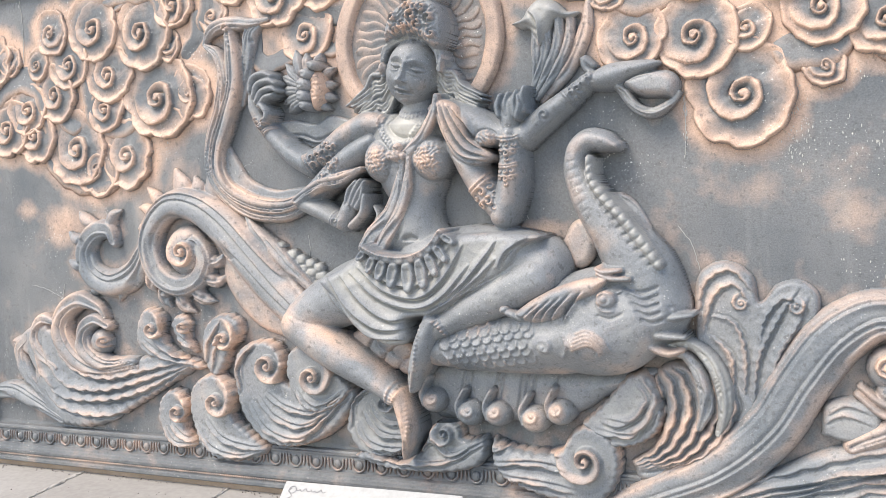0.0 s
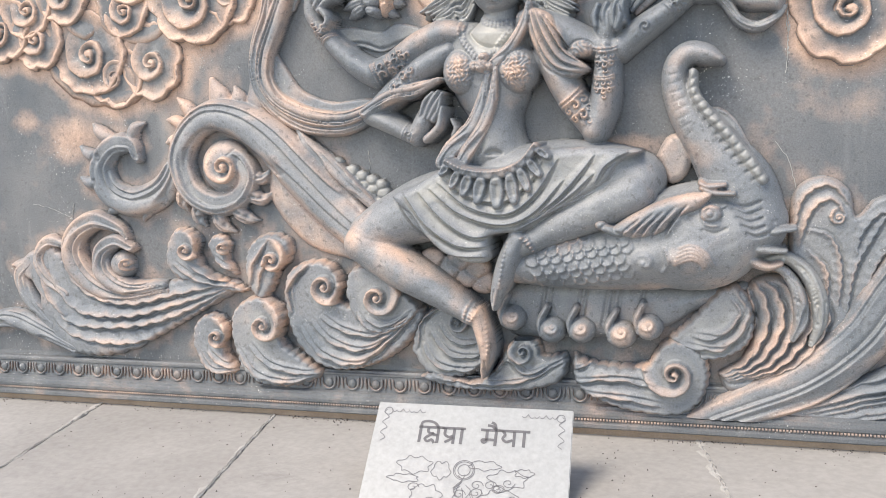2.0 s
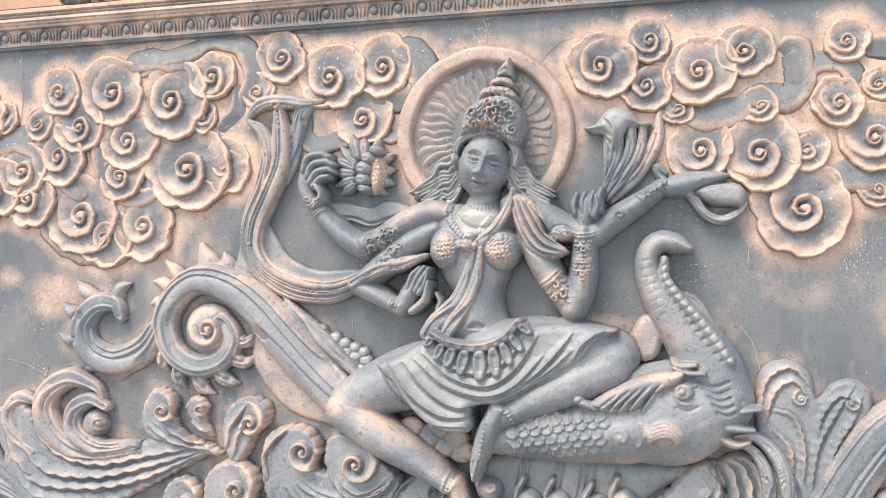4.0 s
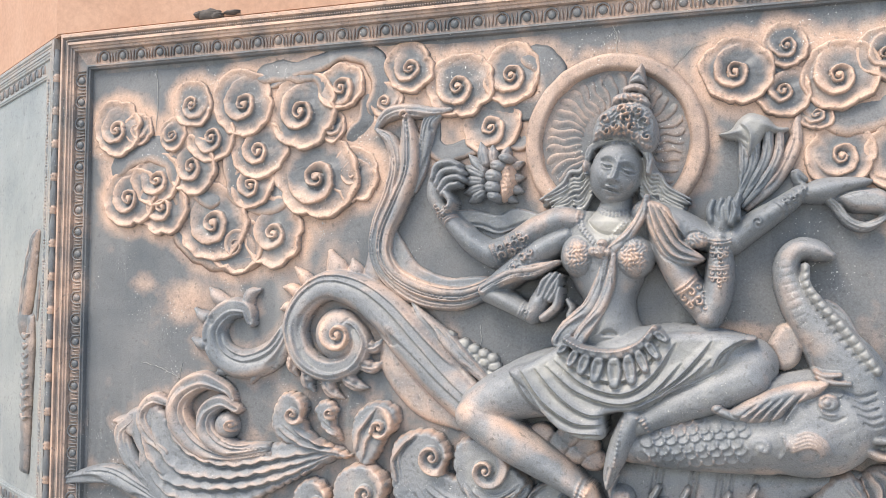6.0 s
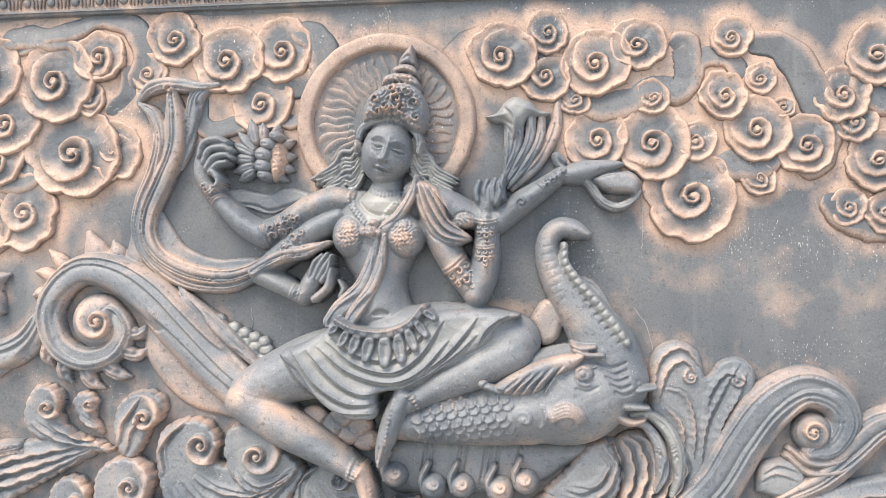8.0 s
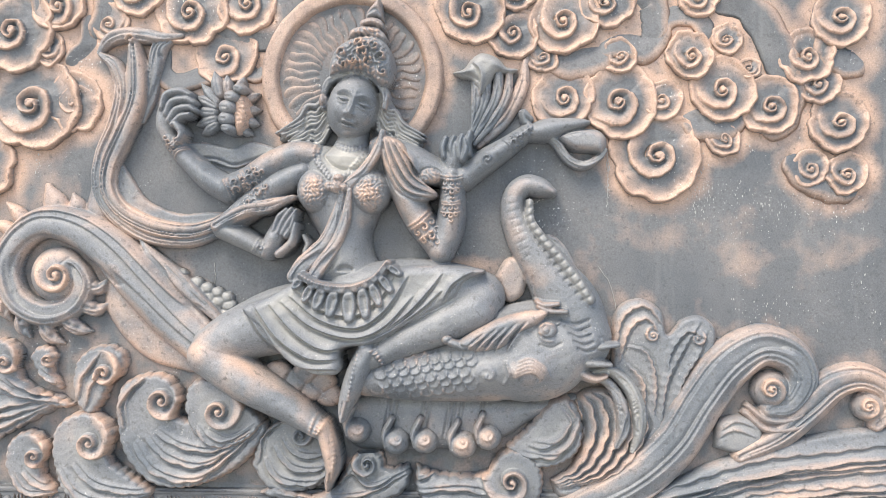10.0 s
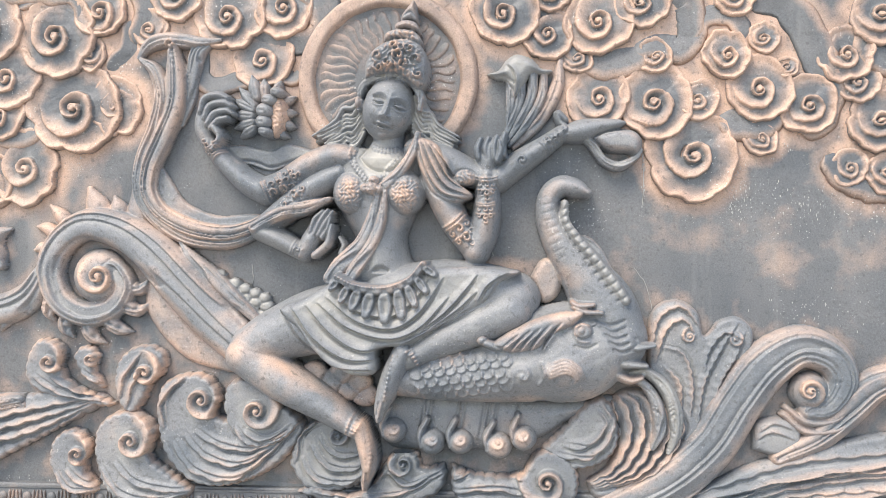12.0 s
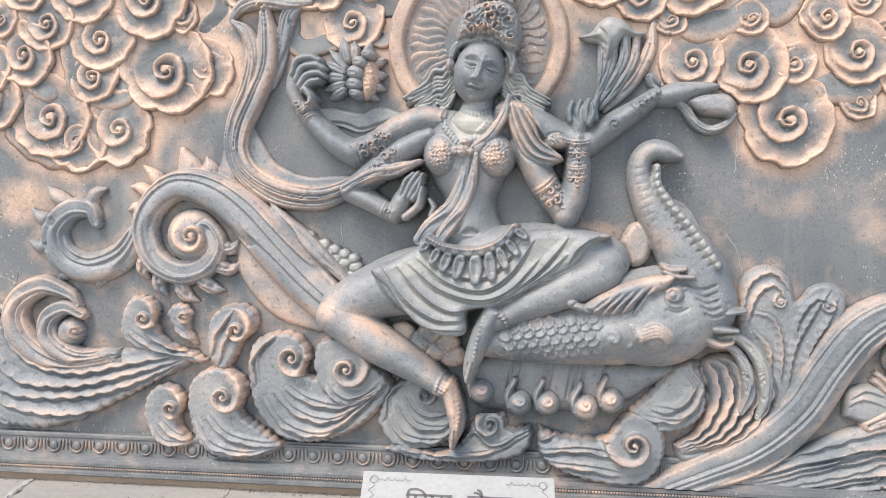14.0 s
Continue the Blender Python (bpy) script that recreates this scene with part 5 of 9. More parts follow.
r.cut([(1.718, 0.692, 0.004), (1.83, 0.694, 0.004), (1.912, 0.795, 0.004), (1.872, 0.87, 0.004)], 0.006)
r.done('wave_shell', STATUE, mural)
r = Carve(0.84, 1.08, 0.66, 0.92)
r.dome(0.968, 0.769, 0.0604, 0.0574, 0.1, 0.05, copper=0.2, rim=-0.2, flat=2.8)
r.tube([(0.949, 0.872, 0.0151), (0.92, 0.808, 0.0176), (0.928, 0.749, 0.0151)], 0.08, base=0.06, copper=0.1)
r.roll(0.985, 0.792, 0.0474, 150, 1, 0.014, keep=0.25, copper=0.1)
r.done('claw', STATUE, mural)
r = Carve(1.02, 1.25, 0.61, 0.87)
r.dome(1.142, 0.721, 0.0629, 0.0598, 0.1, 0.05, copper=0.2, rim=-0.2, flat=2.8)
r.tube([(1.123, 0.823, 0.0151), (1.092, 0.759, 0.0176), (1.099, 0.701, 0.0151)], 0.08, base=0.06, copper=0.1)
r.roll(1.155, 0.745, 0.0493, 150, 1, 0.014, keep=0.25, copper=0.1)
r.done('claw', STATUE, mural)
r = Carve(1.15, 1.38, 0.61, 0.87)
r.dome(1.269, 0.723, 0.0604, 0.0574, 0.1, 0.05, copper=0.2, rim=-0.2, flat=2.8)
r.tube([(1.25, 0.824, 0.0151), (1.221, 0.761, 0.0176), (1.229, 0.703, 0.0151)], 0.08, base=0.06, copper=0.1)
r.roll(1.28, 0.746, 0.0474, 150, 1, 0.014, keep=0.25, copper=0.1)
r.done('claw', STATUE, mural)
r = Carve(1.32, 1.55, 0.60, 0.85)
r.dome(1.438, 0.71, 0.0654, 0.0622, 0.1, 0.05, copper=0.2, rim=-0.2, flat=2.8)
r.tube([(1.418, 0.811, 0.0151), (1.385, 0.748, 0.0176), (1.393, 0.69, 0.0151)], 0.08, base=0.06, copper=0.1)
r.roll(1.445, 0.734, 0.0513, 150, 1, 0.014, keep=0.25, copper=0.1)
r.done('claw', STATUE, mural)
r = Carve(1.44, 1.66, 0.63, 0.89)
r.dome(1.551, 0.744, 0.0604, 0.0574, 0.1, 0.05, copper=0.2, rim=-0.2, flat=2.8)
r.tube([(1.531, 0.845, 0.0151), (1.503, 0.782, 0.0176), (1.511, 0.725, 0.0151)], 0.08, base=0.06, copper=0.1)
r.roll(1.556, 0.768, 0.0474, 150, 1, 0.014, keep=0.25, copper=0.1)
r.done('claw', STATUE, mural)
# water spraying from the mouth, fan of ridges and the great wave
r = Carve(2.05, 2.59, 0.68, 1.41)
r.plate([(2.103, 1.003), (2.109, 1.26), (2.159, 1.34), (2.247, 1.355), (2.326, 1.3), (2.35, 1.2), (2.413, 1.265), (2.501, 1.28), (2.564, 1.216), (2.539, 1.076), (2.451, 0.926), (2.392, 0.76), (2.274, 0.716), (2.201, 0.865)], 0.045, 0.0, 0.0205, copper=0.15, rim=0.5)
r.fold([(2.372, 0.772, 0.0356), (2.412, 0.972, 0.0407), (2.494, 1.121, 0.0356), (2.526, 1.22, 0.0203)], 0.026, copper=0.3, wavy=0.04)
r.fold([(2.319, 0.772, 0.0356), (2.349, 0.984, 0.0407), (2.429, 1.146, 0.0356), (2.495, 1.252, 0.0203)], 0.026, copper=0.3, wavy=0.04)
r.fold([(2.282, 0.784, 0.0305), (2.3, 0.983, 0.0356), (2.259, 1.12, 0.0305), (2.149, 1.157, 0.0152)], 0.026, copper=0.3, wavy=0.04)
r.fold([(2.125, 1.132, 0.0356), (2.154, 1.269, 0.0356), (2.248, 1.319, 0.0356), (2.328, 1.232, 0.0203)], 0.026, copper=0.3, wavy=0.04)
r.fold([(2.137, 1.069, 0.0356), (2.186, 1.219, 0.0356), (2.26, 1.262, 0.0305), (2.315, 1.182, 0.0203)], 0.026, copper=0.3, wavy=0.04)
r.fold([(2.349, 1.033, 0.0254), (2.373, 1.133, 0.0305), (2.441, 1.208, 0.0254), (2.526, 1.171, 0.0152)], 0.026, copper=0.3, wavy=0.04)
r.fold([(2.246, 0.833, 0.0305), (2.246, 0.983, 0.0356), (2.173, 1.07, 0.0203)], 0.026, copper=0.3, wavy=0.04)
r.roll(2.284, 1.195, 0.0508, 40, 1, 0.025)
r.roll(2.478, 1.183, 0.0508, 120, -1, 0.02)
r.done('wave_frill', STATUE, mural)
r = Carve(1.75, 2.42, 0.40, 1.03)
r.plate([(1.827, 0.546), (1.927, 0.624), (1.972, 0.776), (1.94, 0.902), (2.003, 0.958), (2.126, 0.954), (2.249, 0.905), (2.335, 0.806), (2.359, 0.718), (2.26, 0.592), (2.05, 0.5), (1.876, 0.466)], 0.06, 0.0, 0.0306, copper=0.2, rim=0.3)
r.fold([(1.81, 0.541, 0.0252), (1.909, 0.617, 0.0503), (1.971, 0.75, 0.0554), (1.959, 0.874, 0.0503), (1.911, 0.941, 0.0252)], 0.042, copper=0.35, wavy=0.08)
r.fold([(1.822, 0.534, 0.0252), (1.952, 0.611, 0.0503), (2.027, 0.754, 0.0554), (2.013, 0.88, 0.0503), (1.961, 0.942, 0.0252)], 0.042, copper=0.35, wavy=0.08)
r.fold([(1.833, 0.527, 0.0252), (1.994, 0.605, 0.0503), (2.084, 0.757, 0.0554), (2.066, 0.887, 0.0503), (2.012, 0.944, 0.0252)], 0.042, copper=0.35, wavy=0.08)
r.fold([(1.844, 0.521, 0.0252), (2.036, 0.599, 0.0503), (2.139, 0.761, 0.0554), (2.119, 0.893, 0.0503), (2.063, 0.946, 0.0252)], 0.042, copper=0.35, wavy=0.08)
r.fold([(1.856, 0.514, 0.0252), (2.078, 0.593, 0.0503), (2.195, 0.765, 0.0554), (2.173, 0.899, 0.0503), (2.113, 0.947, 0.0252)], 0.042, copper=0.35, wavy=0.08)
r.fold([(1.867, 0.507, 0.0252), (2.12, 0.587, 0.0503), (2.251, 0.768, 0.0554), (2.226, 0.906, 0.0503), (2.163, 0.949, 0.0252)], 0.042, copper=0.35, wavy=0.08)
r.done('wave_fan', STATUE, mural)
r = Carve(1.62, 3.08, 0.36, 1.28)
r.tube([(1.687, 0.297, 0.066), (1.948, 0.416, 0.0914), (2.183, 0.539, 0.1117), (2.371, 0.711, 0.1117), (2.492, 0.906, 0.1117), (2.613, 1.066, 0.1117), (2.757, 1.15, 0.0965), (2.889, 1.106, 0.0838), (2.934, 1.001, 0.0736), (2.874, 0.898, 0.0609), (2.789, 0.875, 0.0457)], 0.1, base=0.01, kind=PILLOW, grooves=5, groove=0.32, copper=0.2, rim=0.55, taper=0.3)
r.dome(2.798, 0.956, 0.0866, 0.0866, 0.1, 0.0, copper=0.3, flat=3)
r.roll(2.781, 0.965, 0.0853, 250, 1, 0.035)
r.tube([(2.694, 0.887, 0.0153), (2.777, 0.827, 0.0203), (2.896, 0.835, 0.0203), (2.979, 0.915, 0.0127)], 0.06, base=0.02, copper=0.45, rim=0.3)
r.tube([(2.682, 0.858, 0.0153), (2.777, 0.785, 0.0203), (2.919, 0.801, 0.0203), (3.014, 0.891, 0.0127)], 0.06, base=0.02, copper=0.45, rim=0.3)
r.done('great_wave', STATUE, mural)
r = Carve(2.51, 2.80, 0.64, 0.89)
r.plate([(2.553, 0.696), (2.57, 0.814), (2.681, 0.845), (2.758, 0.799), (2.753, 0.717), (2.661, 0.671)], 0.06, 0.0, 0.0255, copper=0.0, rim=0.4)
r.fold([(2.56, 0.738, 0.0254), (2.633, 0.776, 0.0305), (2.733, 0.745, 0.0152)], 0.015)
r.fold([(2.573, 0.775, 0.0254), (2.645, 0.813, 0.0254), (2.733, 0.785, 0.0152)], 0.015)
r.done('wave_swell', STATUE, mural)
r = Carve(2.61, 3.41, 0.59, 1.09)
r.tube([(2.659, 0.663, 0.0357), (2.826, 0.745, 0.0611), (2.957, 0.869, 0.0764), (3.064, 0.978, 0.0764), (3.181, 1.014, 0.0662), (3.286, 0.966, 0.056), (3.309, 0.868, 0.0458), (3.25, 0.807, 0.0357)], 0.09, kind=PILLOW, grooves=4, groove=0.45, copper=0.4, rim=0.4, taper=0.3)
r.dome(3.219, 0.886, 0.0715, 0.0664, 0.08, 0.0, copper=0.2, flat=3)
r.roll(3.2, 0.893, 0.0706, 200, 1, 0.03)
r.done('wave_scroll', STATUE, mural)
r = Carve(1.95, 3.59, 0.36, 0.85)
r.plate([(2.001, 0.359), (2.298, 0.503), (2.542, 0.633), (2.759, 0.691), (2.998, 0.759), (3.28, 0.797), (3.513, 0.783), (3.558, 0.406), (3.185, 0.336), (2.468, 0.332)], 0.05, 0.0, 0.0307, copper=0.15, rim=0.3)
r.fold([(2.071, 0.413, 0.0254), (2.437, 0.545, 0.0507), (2.749, 0.644, 0.0507), (3.079, 0.686, 0.0507), (3.496, 0.748, 0.0355)], 0.018, copper=0.22, wavy=0.11)
r.cut([(2.364, 0.514, 0.0046), (2.749, 0.615, 0.0051), (3.172, 0.676, 0.0046)], 0.006)
r.fold([(2.125, 0.397, 0.0254), (2.475, 0.512, 0.0507), (2.749, 0.58, 0.0507), (3.079, 0.634, 0.0507), (3.496, 0.683, 0.0355)], 0.036000000000000004, copper=0.22, wavy=0.26)
r.cut([(2.408, 0.484, 0.0046), (2.749, 0.565, 0.0051), (3.172, 0.62, 0.0046)], 0.006)
r.fold([(2.179, 0.391, 0.0254), (2.514, 0.498, 0.0507), (2.749, 0.572, 0.0507), (3.079, 0.61, 0.0507), (3.496, 0.654, 0.0355)], 0.03, copper=0.22, wavy=0.21000000000000002)
r.cut([(2.451, 0.472, 0.0046), (2.748, 0.543, 0.0051), (3.172, 0.595, 0.0046)], 0.006)
r.fold([(2.233, 0.385, 0.0254), (2.552, 0.484, 0.0507), (2.748, 0.535, 0.0507), (3.079, 0.587, 0.0507), (3.496, 0.625, 0.0355)], 0.024, copper=0.22, wavy=0.16)
r.cut([(2.495, 0.459, 0.0046), (2.748, 0.521, 0.0051), (3.172, 0.57, 0.0046)], 0.006)
r.fold([(2.286, 0.369, 0.0254), (2.591, 0.451, 0.0507), (2.748, 0.5, 0.0507), (3.079, 0.534, 0.0507), (3.496, 0.56, 0.0355)], 0.018, copper=0.22, wavy=0.11)
r.cut([(2.538, 0.43, 0.0046), (2.748, 0.471, 0.0051), (3.172, 0.514, 0.0046)], 0.006)
r.fold([(2.34, 0.363, 0.0254), (2.629, 0.437, 0.0507), (2.748, 0.463, 0.0507), (3.079, 0.511, 0.0507), (3.496, 0.531, 0.0355)], 0.036000000000000004, copper=0.22, wavy=0.26)
r.cut([(2.581, 0.418, 0.0046), (2.748, 0.449, 0.0051), (3.172, 0.489, 0.0046)], 0.006)
r.fold([(2.393, 0.357, 0.0254), (2.667, 0.423, 0.0507), (2.748, 0.456, 0.0507), (3.079, 0.487, 0.0507), (3.496, 0.502, 0.0355)], 0.03, copper=0.22, wavy=0.21000000000000002)
r.cut([(2.624, 0.405, 0.0046), (2.748, 0.426, 0.0051), (3.172, 0.464, 0.0046)], 0.006)
r.fold([(2.446, 0.341, 0.0254), (2.705, 0.391, 0.0507), (2.748, 0.391, 0.0507), (3.078, 0.434, 0.0507), (3.495, 0.437, 0.0355)], 0.024, copper=0.22, wavy=0.16)
r.cut([(2.667, 0.376, 0.0046), (2.748, 0.377, 0.0051), (3.172, 0.409, 0.0046)], 0.006)
r.done('wave_flow', STATUE, mural)
# halo behind the head
HX, HZ, HR = 0.934, 2.367, 0.335
halo = Relief()
t = np.linspace(0, 2 * math.pi, 97)
for r0, r1, hh, cop in ((0.0, 1.0, 0.012, 0.2), (1.0, 1.25, 0.036, 0.6)):
    q = np.linspace(r0, r1, 9)
    k = 0.012 + (0 if r0 == 0 else 1) * hh * np.clip(1 - np.abs(np.linspace(-1, 1, 9)) ** 5, 0, 1) ** 0.5
    xs, zs = HX + HR * np.outer(q, np.cos(t)), HZ + HR * np.outer(q, np.sin(t))
    halo.grid(xs, -np.outer(k, np.ones(97)), zs, np.full(xs.shape, cop))
halo.marks.append((HX + 1.12 * HR * np.cos(t), HZ + 1.12 * HR * np.sin(t), np.full(97, 0.12 * HR)))
halo = halo.done("halo", BRONZE, mural, "round halo with a raised copper-painted rim", worn=0.001)
for i in range(28):
    a = radians(-35 + i * 250 / 27)
    ray = Relief()
    rows = []
    for q in (0.42, 0.56, 0.7, 0.84, 0.97):
        b = a + 0.05 * math.sin(q * 14 + i)
        rows.append((HX + HR * q * math.cos(b), HZ + HR * q * math.sin(b), 0.015 + 0.026 * q))
    ray.stroke(rows, 0.013, 0.006, kind=LIP, copper=0.26, rim=0.2)
    ray.done("ray", BRONZE, halo, worn=0.001)
# seated relief statue, one plain mesh
fig = Carve(-0.45, 2.2, 0.42, 2.86, 0.0031)
# flying scarf
fig.plate([(0.069, 1.766), (-0.026, 1.819), (-0.107, 1.94), (-0.148, 1.98), (-0.19, 1.835), (-0.108, 1.722), (0.055, 1.66), (0.245, 1.667), (0.38, 1.728), (0.313, 1.755), (0.164, 1.746), (0.097, 1.757)], 0.03, 0, 0.0154, copper=0.3, rim=0.3)
fig.tube([(-0.231, 2.481, 0.0153), (-0.163, 2.426, 0.0357), (-0.131, 2.307, 0.0408), (-0.162, 2.163, 0.0433), (-0.223, 2.013, 0.0433), (-0.235, 1.873, 0.0433), (-0.167, 1.748, 0.0433), (-0.018, 1.652, 0.0433), (0.158, 1.625, 0.0382), (0.279, 1.65, 0.0306), (0.386, 1.717, 0.0204)], 0.06, base=0.01, kind=PILLOW, grooves=3, groove=0.45, copper=0.3, rim=0.3, taper=0.3)
fig.tube([(-0.073, 2.533, 0.0254), (-0.061, 2.407, 0.0508), (-0.067, 2.263, 0.0559), (-0.131, 2.107, 0.0559), (-0.186, 1.977, 0.0508), (-0.192, 1.858, 0.0482), (-0.125, 1.758, 0.0457), (0.016, 1.688, 0.0457), (0.177, 1.664, 0.0406), (0.298, 1.691, 0.0355), (0.418, 1.747, 0.0355), (0.55, 1.772, 0.0305), (0.643, 1.81, 0.0152)], 0.075, base=0.02, kind=PILLOW, grooves=4, groove=0.55, copper=0.3, rim=0.4, taper=0.3)
fig.tube([(0.098, 2.561, 0.0204), (0.038, 2.51, 0.0409), (0.016, 2.411, 0.0358), (-0.004, 2.279, 0.0256), (-0.04, 2.175, 0.0128)], 0.05, base=0.005, kind=PILLOW, grooves=3, groove=0.5, copper=0.15, rim=0.4)
fig.tube([(-0.242, 2.493, 0.0127), (-0.195, 2.55, 0.0306), (-0.118, 2.574, 0.0356), (-0.023, 2.566, 0.0356), (0.058, 2.558, 0.0255), (0.147, 2.566, 0.0102)], 0.05, base=0.02, kind=PILLOW, grooves=2, groove=0.4, copper=0.3, rim=0.3)
fig.swirl(-0.079, 2.542, 0.0355, 1, 0.02)
fig.cut([(0.147, 2.072, 0.0077), (0.276, 2.065, 0.0102), (0.383, 2.042, 0.0102), (0.45, 2.073, 0.0102), (0.57, 2.034, 0.0102)], -0.02)
fig.plate([(0.124, 2.069), (0.246, 2.077), (0.381, 2.049), (0.461, 2.079), (0.581, 2.045), (0.594, 2.003), (0.487, 1.984), (0.38, 1.954), (0.273, 1.987), (0.192, 2.01)], 0.022, 0, 0.0154, copper=0.1, rim=0.5)
fig.cut([(0.208, 2.006, 0.0077), (0.303, 1.996, 0.0077), (0.383, 1.969, 0.0077), (0.463, 1.989, 0.0077), (0.543, 2.014, 0.0077)], 0.012, copper=0.3)
# torso
fig.tube([(0.95, 2.135, 0.068), (0.939, 2.051, 0.078), (0.934, 1.99, 0.151)], 0.13, base=0.03, blend=0.03, copper=0.05, rim=0.1)
fig.plate([(0.728, 2.049), (0.821, 2.058), (0.885, 2.036), (0.975, 2.032), (1.052, 2.064), (1.108, 2.073), (1.133, 2.017), (1.107, 1.916), (1.086, 1.815), (1.058, 1.719), (1.029, 1.644), (1.039, 1.562), (1.08, 1.481), (1.087, 1.385), (0.713, 1.385), (0.735, 1.482), (0.777, 1.564), (0.79, 1.635), (0.749, 1.704), (0.716, 1.781), (0.698, 1.884), (0.707, 1.993)], 0.15, 0.015, 0.1887, copper=0.15, rim=0.1)
fig.swell(0.936, 1.563, 0.0992, 0.1116, 0.02)
fig.swell(0.911, 1.676, 0.0496, 0.0744, -0.008)
fig.dome(0.785, 1.841, 0.0846, 0.0995, 0.115, 0.09, blend=0.01, copper=0.2, rim=-0.1)
fig.dome(1.029, 1.838, 0.092, 0.102, 0.115, 0.09, blend=0.01, copper=0.2, rim=-0.1)
fig.lace(0.795, 1.832, 0.0736, 0.0834, 0.007, size=0.017, copper=0.2)
fig.lace(1.036, 1.834, 0.0785, 0.0834, 0.007, size=0.017, copper=0.2)
fig.swell(0.796, 1.858, 0.0344, 0.0394, 0.0, copper=0.45)
fig.swell(1.027, 1.83, 0.0394, 0.0443, 0.0, copper=0.45)
fig.swell(0.923, 1.964, 0.1339, 0.0744, 0.004, copper=-0.8)
fig.swell(0.698, 2.021, 0.1249, 0.05, 0.0, copper=-0.4)
fig.swell(1.182, 2.013, 0.0999, 0.0599, 0.0, copper=-0.35)
fig.swell(0.936, 1.538, 0.124, 0.124, 0.0, copper=-0.35)
fig.cut([(0.892, 1.49, 0.0074), (0.922, 1.498, 0.0124), (0.957, 1.49, 0.0074)], 0.02)
fig.swell(0.922, 1.473, 0.0198, 0.0099, 0.008)
fig.cut([(0.815, 1.659, 0.0074), (0.855, 1.633, 0.0099), (0.911, 1.633, 0.0099)], 0.006)
# shoulders and the four arms
fig.tube([(0.771, 2.004, 0.0606), (0.701, 2.011, 0.0682), (0.588, 1.971, 0.0682), (0.464, 1.896, 0.0657), (0.377, 1.861, 0.0657)], 0.13, base=(0.02, 0.01), blend=0.015, copper=0.3, rim=0.1, taper=0.4)
fig.tube([(0.38, 1.851, 0.0658), (0.29, 1.898, 0.0607), (0.189, 1.988, 0.0506), (0.104, 2.088, 0.043)], 0.115, base=0.015, blend=0.03, copper=0.08, rim=0.1, taper=0.4)
fig.tube([(0.108, 2.083, 0.0405), (0.084, 2.145, 0.048), (0.095, 2.213, 0.0506), (0.123, 2.254, 0.0405)], 0.09, base=0.03, blend=0.02, copper=0.05, rim=0.1)
fig.tube([(0.083, 2.217, 0.0175), (0.105, 2.279, 0.02), (0.169, 2.295, 0.02), (0.211, 2.279, 0.015)], 0.055, base=0.085, blend=0.008, copper=0.05, rim=0.25, taper=0.3)
fig.tube([(0.102, 2.191, 0.0175), (0.131, 2.247, 0.02), (0.195, 2.259, 0.02), (0.229, 2.243, 0.015)], 0.055, base=0.085, blend=0.008, copper=0.05, rim=0.25, taper=0.3)
fig.tube([(0.117, 2.165, 0.0175), (0.152, 2.211, 0.02), (0.205, 2.223, 0.0175), (0.234, 2.209, 0.0125)], 0.055, base=0.085, blend=0.008, copper=0.05, rim=0.25, taper=0.3)
fig.tube([(0.131, 2.144, 0.015), (0.168, 2.18, 0.0175), (0.21, 2.189, 0.015)], 0.055, base=0.085, blend=0.008, copper=0.05, rim=0.25, taper=0.3)
fig.tube([(0.147, 2.149, 0.02), (0.173, 2.108, 0.02), (0.157, 2.067, 0.0175), (0.135, 2.041, 0.0125)], 0.055, base=0.085, blend=0.008, copper=0.05, rim=0.25, taper=0.3)
fig.armlet(0.148, 2.028, 0.0498, 128)
fig.armlet(0.417, 1.84, 0.0671, 15)
fig.armlet(0.482, 1.895, 0.0497, 20)
fig.tube([(0.727, 1.934, 0.0504), (0.677, 1.907, 0.0629), (0.591, 1.857, 0.068), (0.493, 1.786, 0.0655), (0.401, 1.715, 0.0579), (0.353, 1.679, 0.0478)], 0.14, base=(0.02, 0.03), blend=0.01, copper=0.22, rim=0.12, taper=0.4)
fig.swirl(0.534, 1.829, 0.0345, 1, 0.02)
fig.swirl(0.57, 1.861, 0.0247, -1, 0.02)
fig.swirl(0.49, 1.792, 0.0247, -1, 0.02)
fig.lace(0.528, 1.822, 0.0592, 0.0493, 0.006, size=0.02, copper=0.25)
fig.tube([(0.348, 1.685, 0.0297), (0.473, 1.752, 0.0346), (0.589, 1.776, 0.0322), (0.692, 1.811, 0.0124)], 0.06, base=0.13, kind=PILLOW, grooves=4, groove=0.55, copper=0.3, rim=0.2, taper=0.3)
fig.tube([(0.358, 1.674, 0.0502), (0.458, 1.629, 0.0502), (0.549, 1.578, 0.0426)], 0.12, base=0.05, blend=0.02, copper=-0.2, rim=0.2, taper=0.4)
fig.armlet(0.537, 1.59, 0.042, -25)
fig.tube([(0.564, 1.57, 0.0425), (0.599, 1.628, 0.05), (0.622, 1.679, 0.0425)], 0.1, base=0.07, blend=0.02, copper=0.05, rim=0.15)
fig.tube([(0.603, 1.661, 0.0149), (0.624, 1.721, 0.0149), (0.66, 1.756, 0.0124)], 0.05, base=0.12, blend=0.008, copper=0.1, rim=0.25, taper=0.3)
fig.tube([(0.623, 1.655, 0.0149), (0.65, 1.716, 0.0149), (0.683, 1.759, 0.0124)], 0.05, base=0.12, blend=0.008, copper=0.1, rim=0.25, taper=0.3)
fig.tube([(0.641, 1.65, 0.0149), (0.673, 1.706, 0.0149), (0.704, 1.753, 0.0099)], 0.05, base=0.12, blend=0.008, copper=0.1, rim=0.25, taper=0.3)
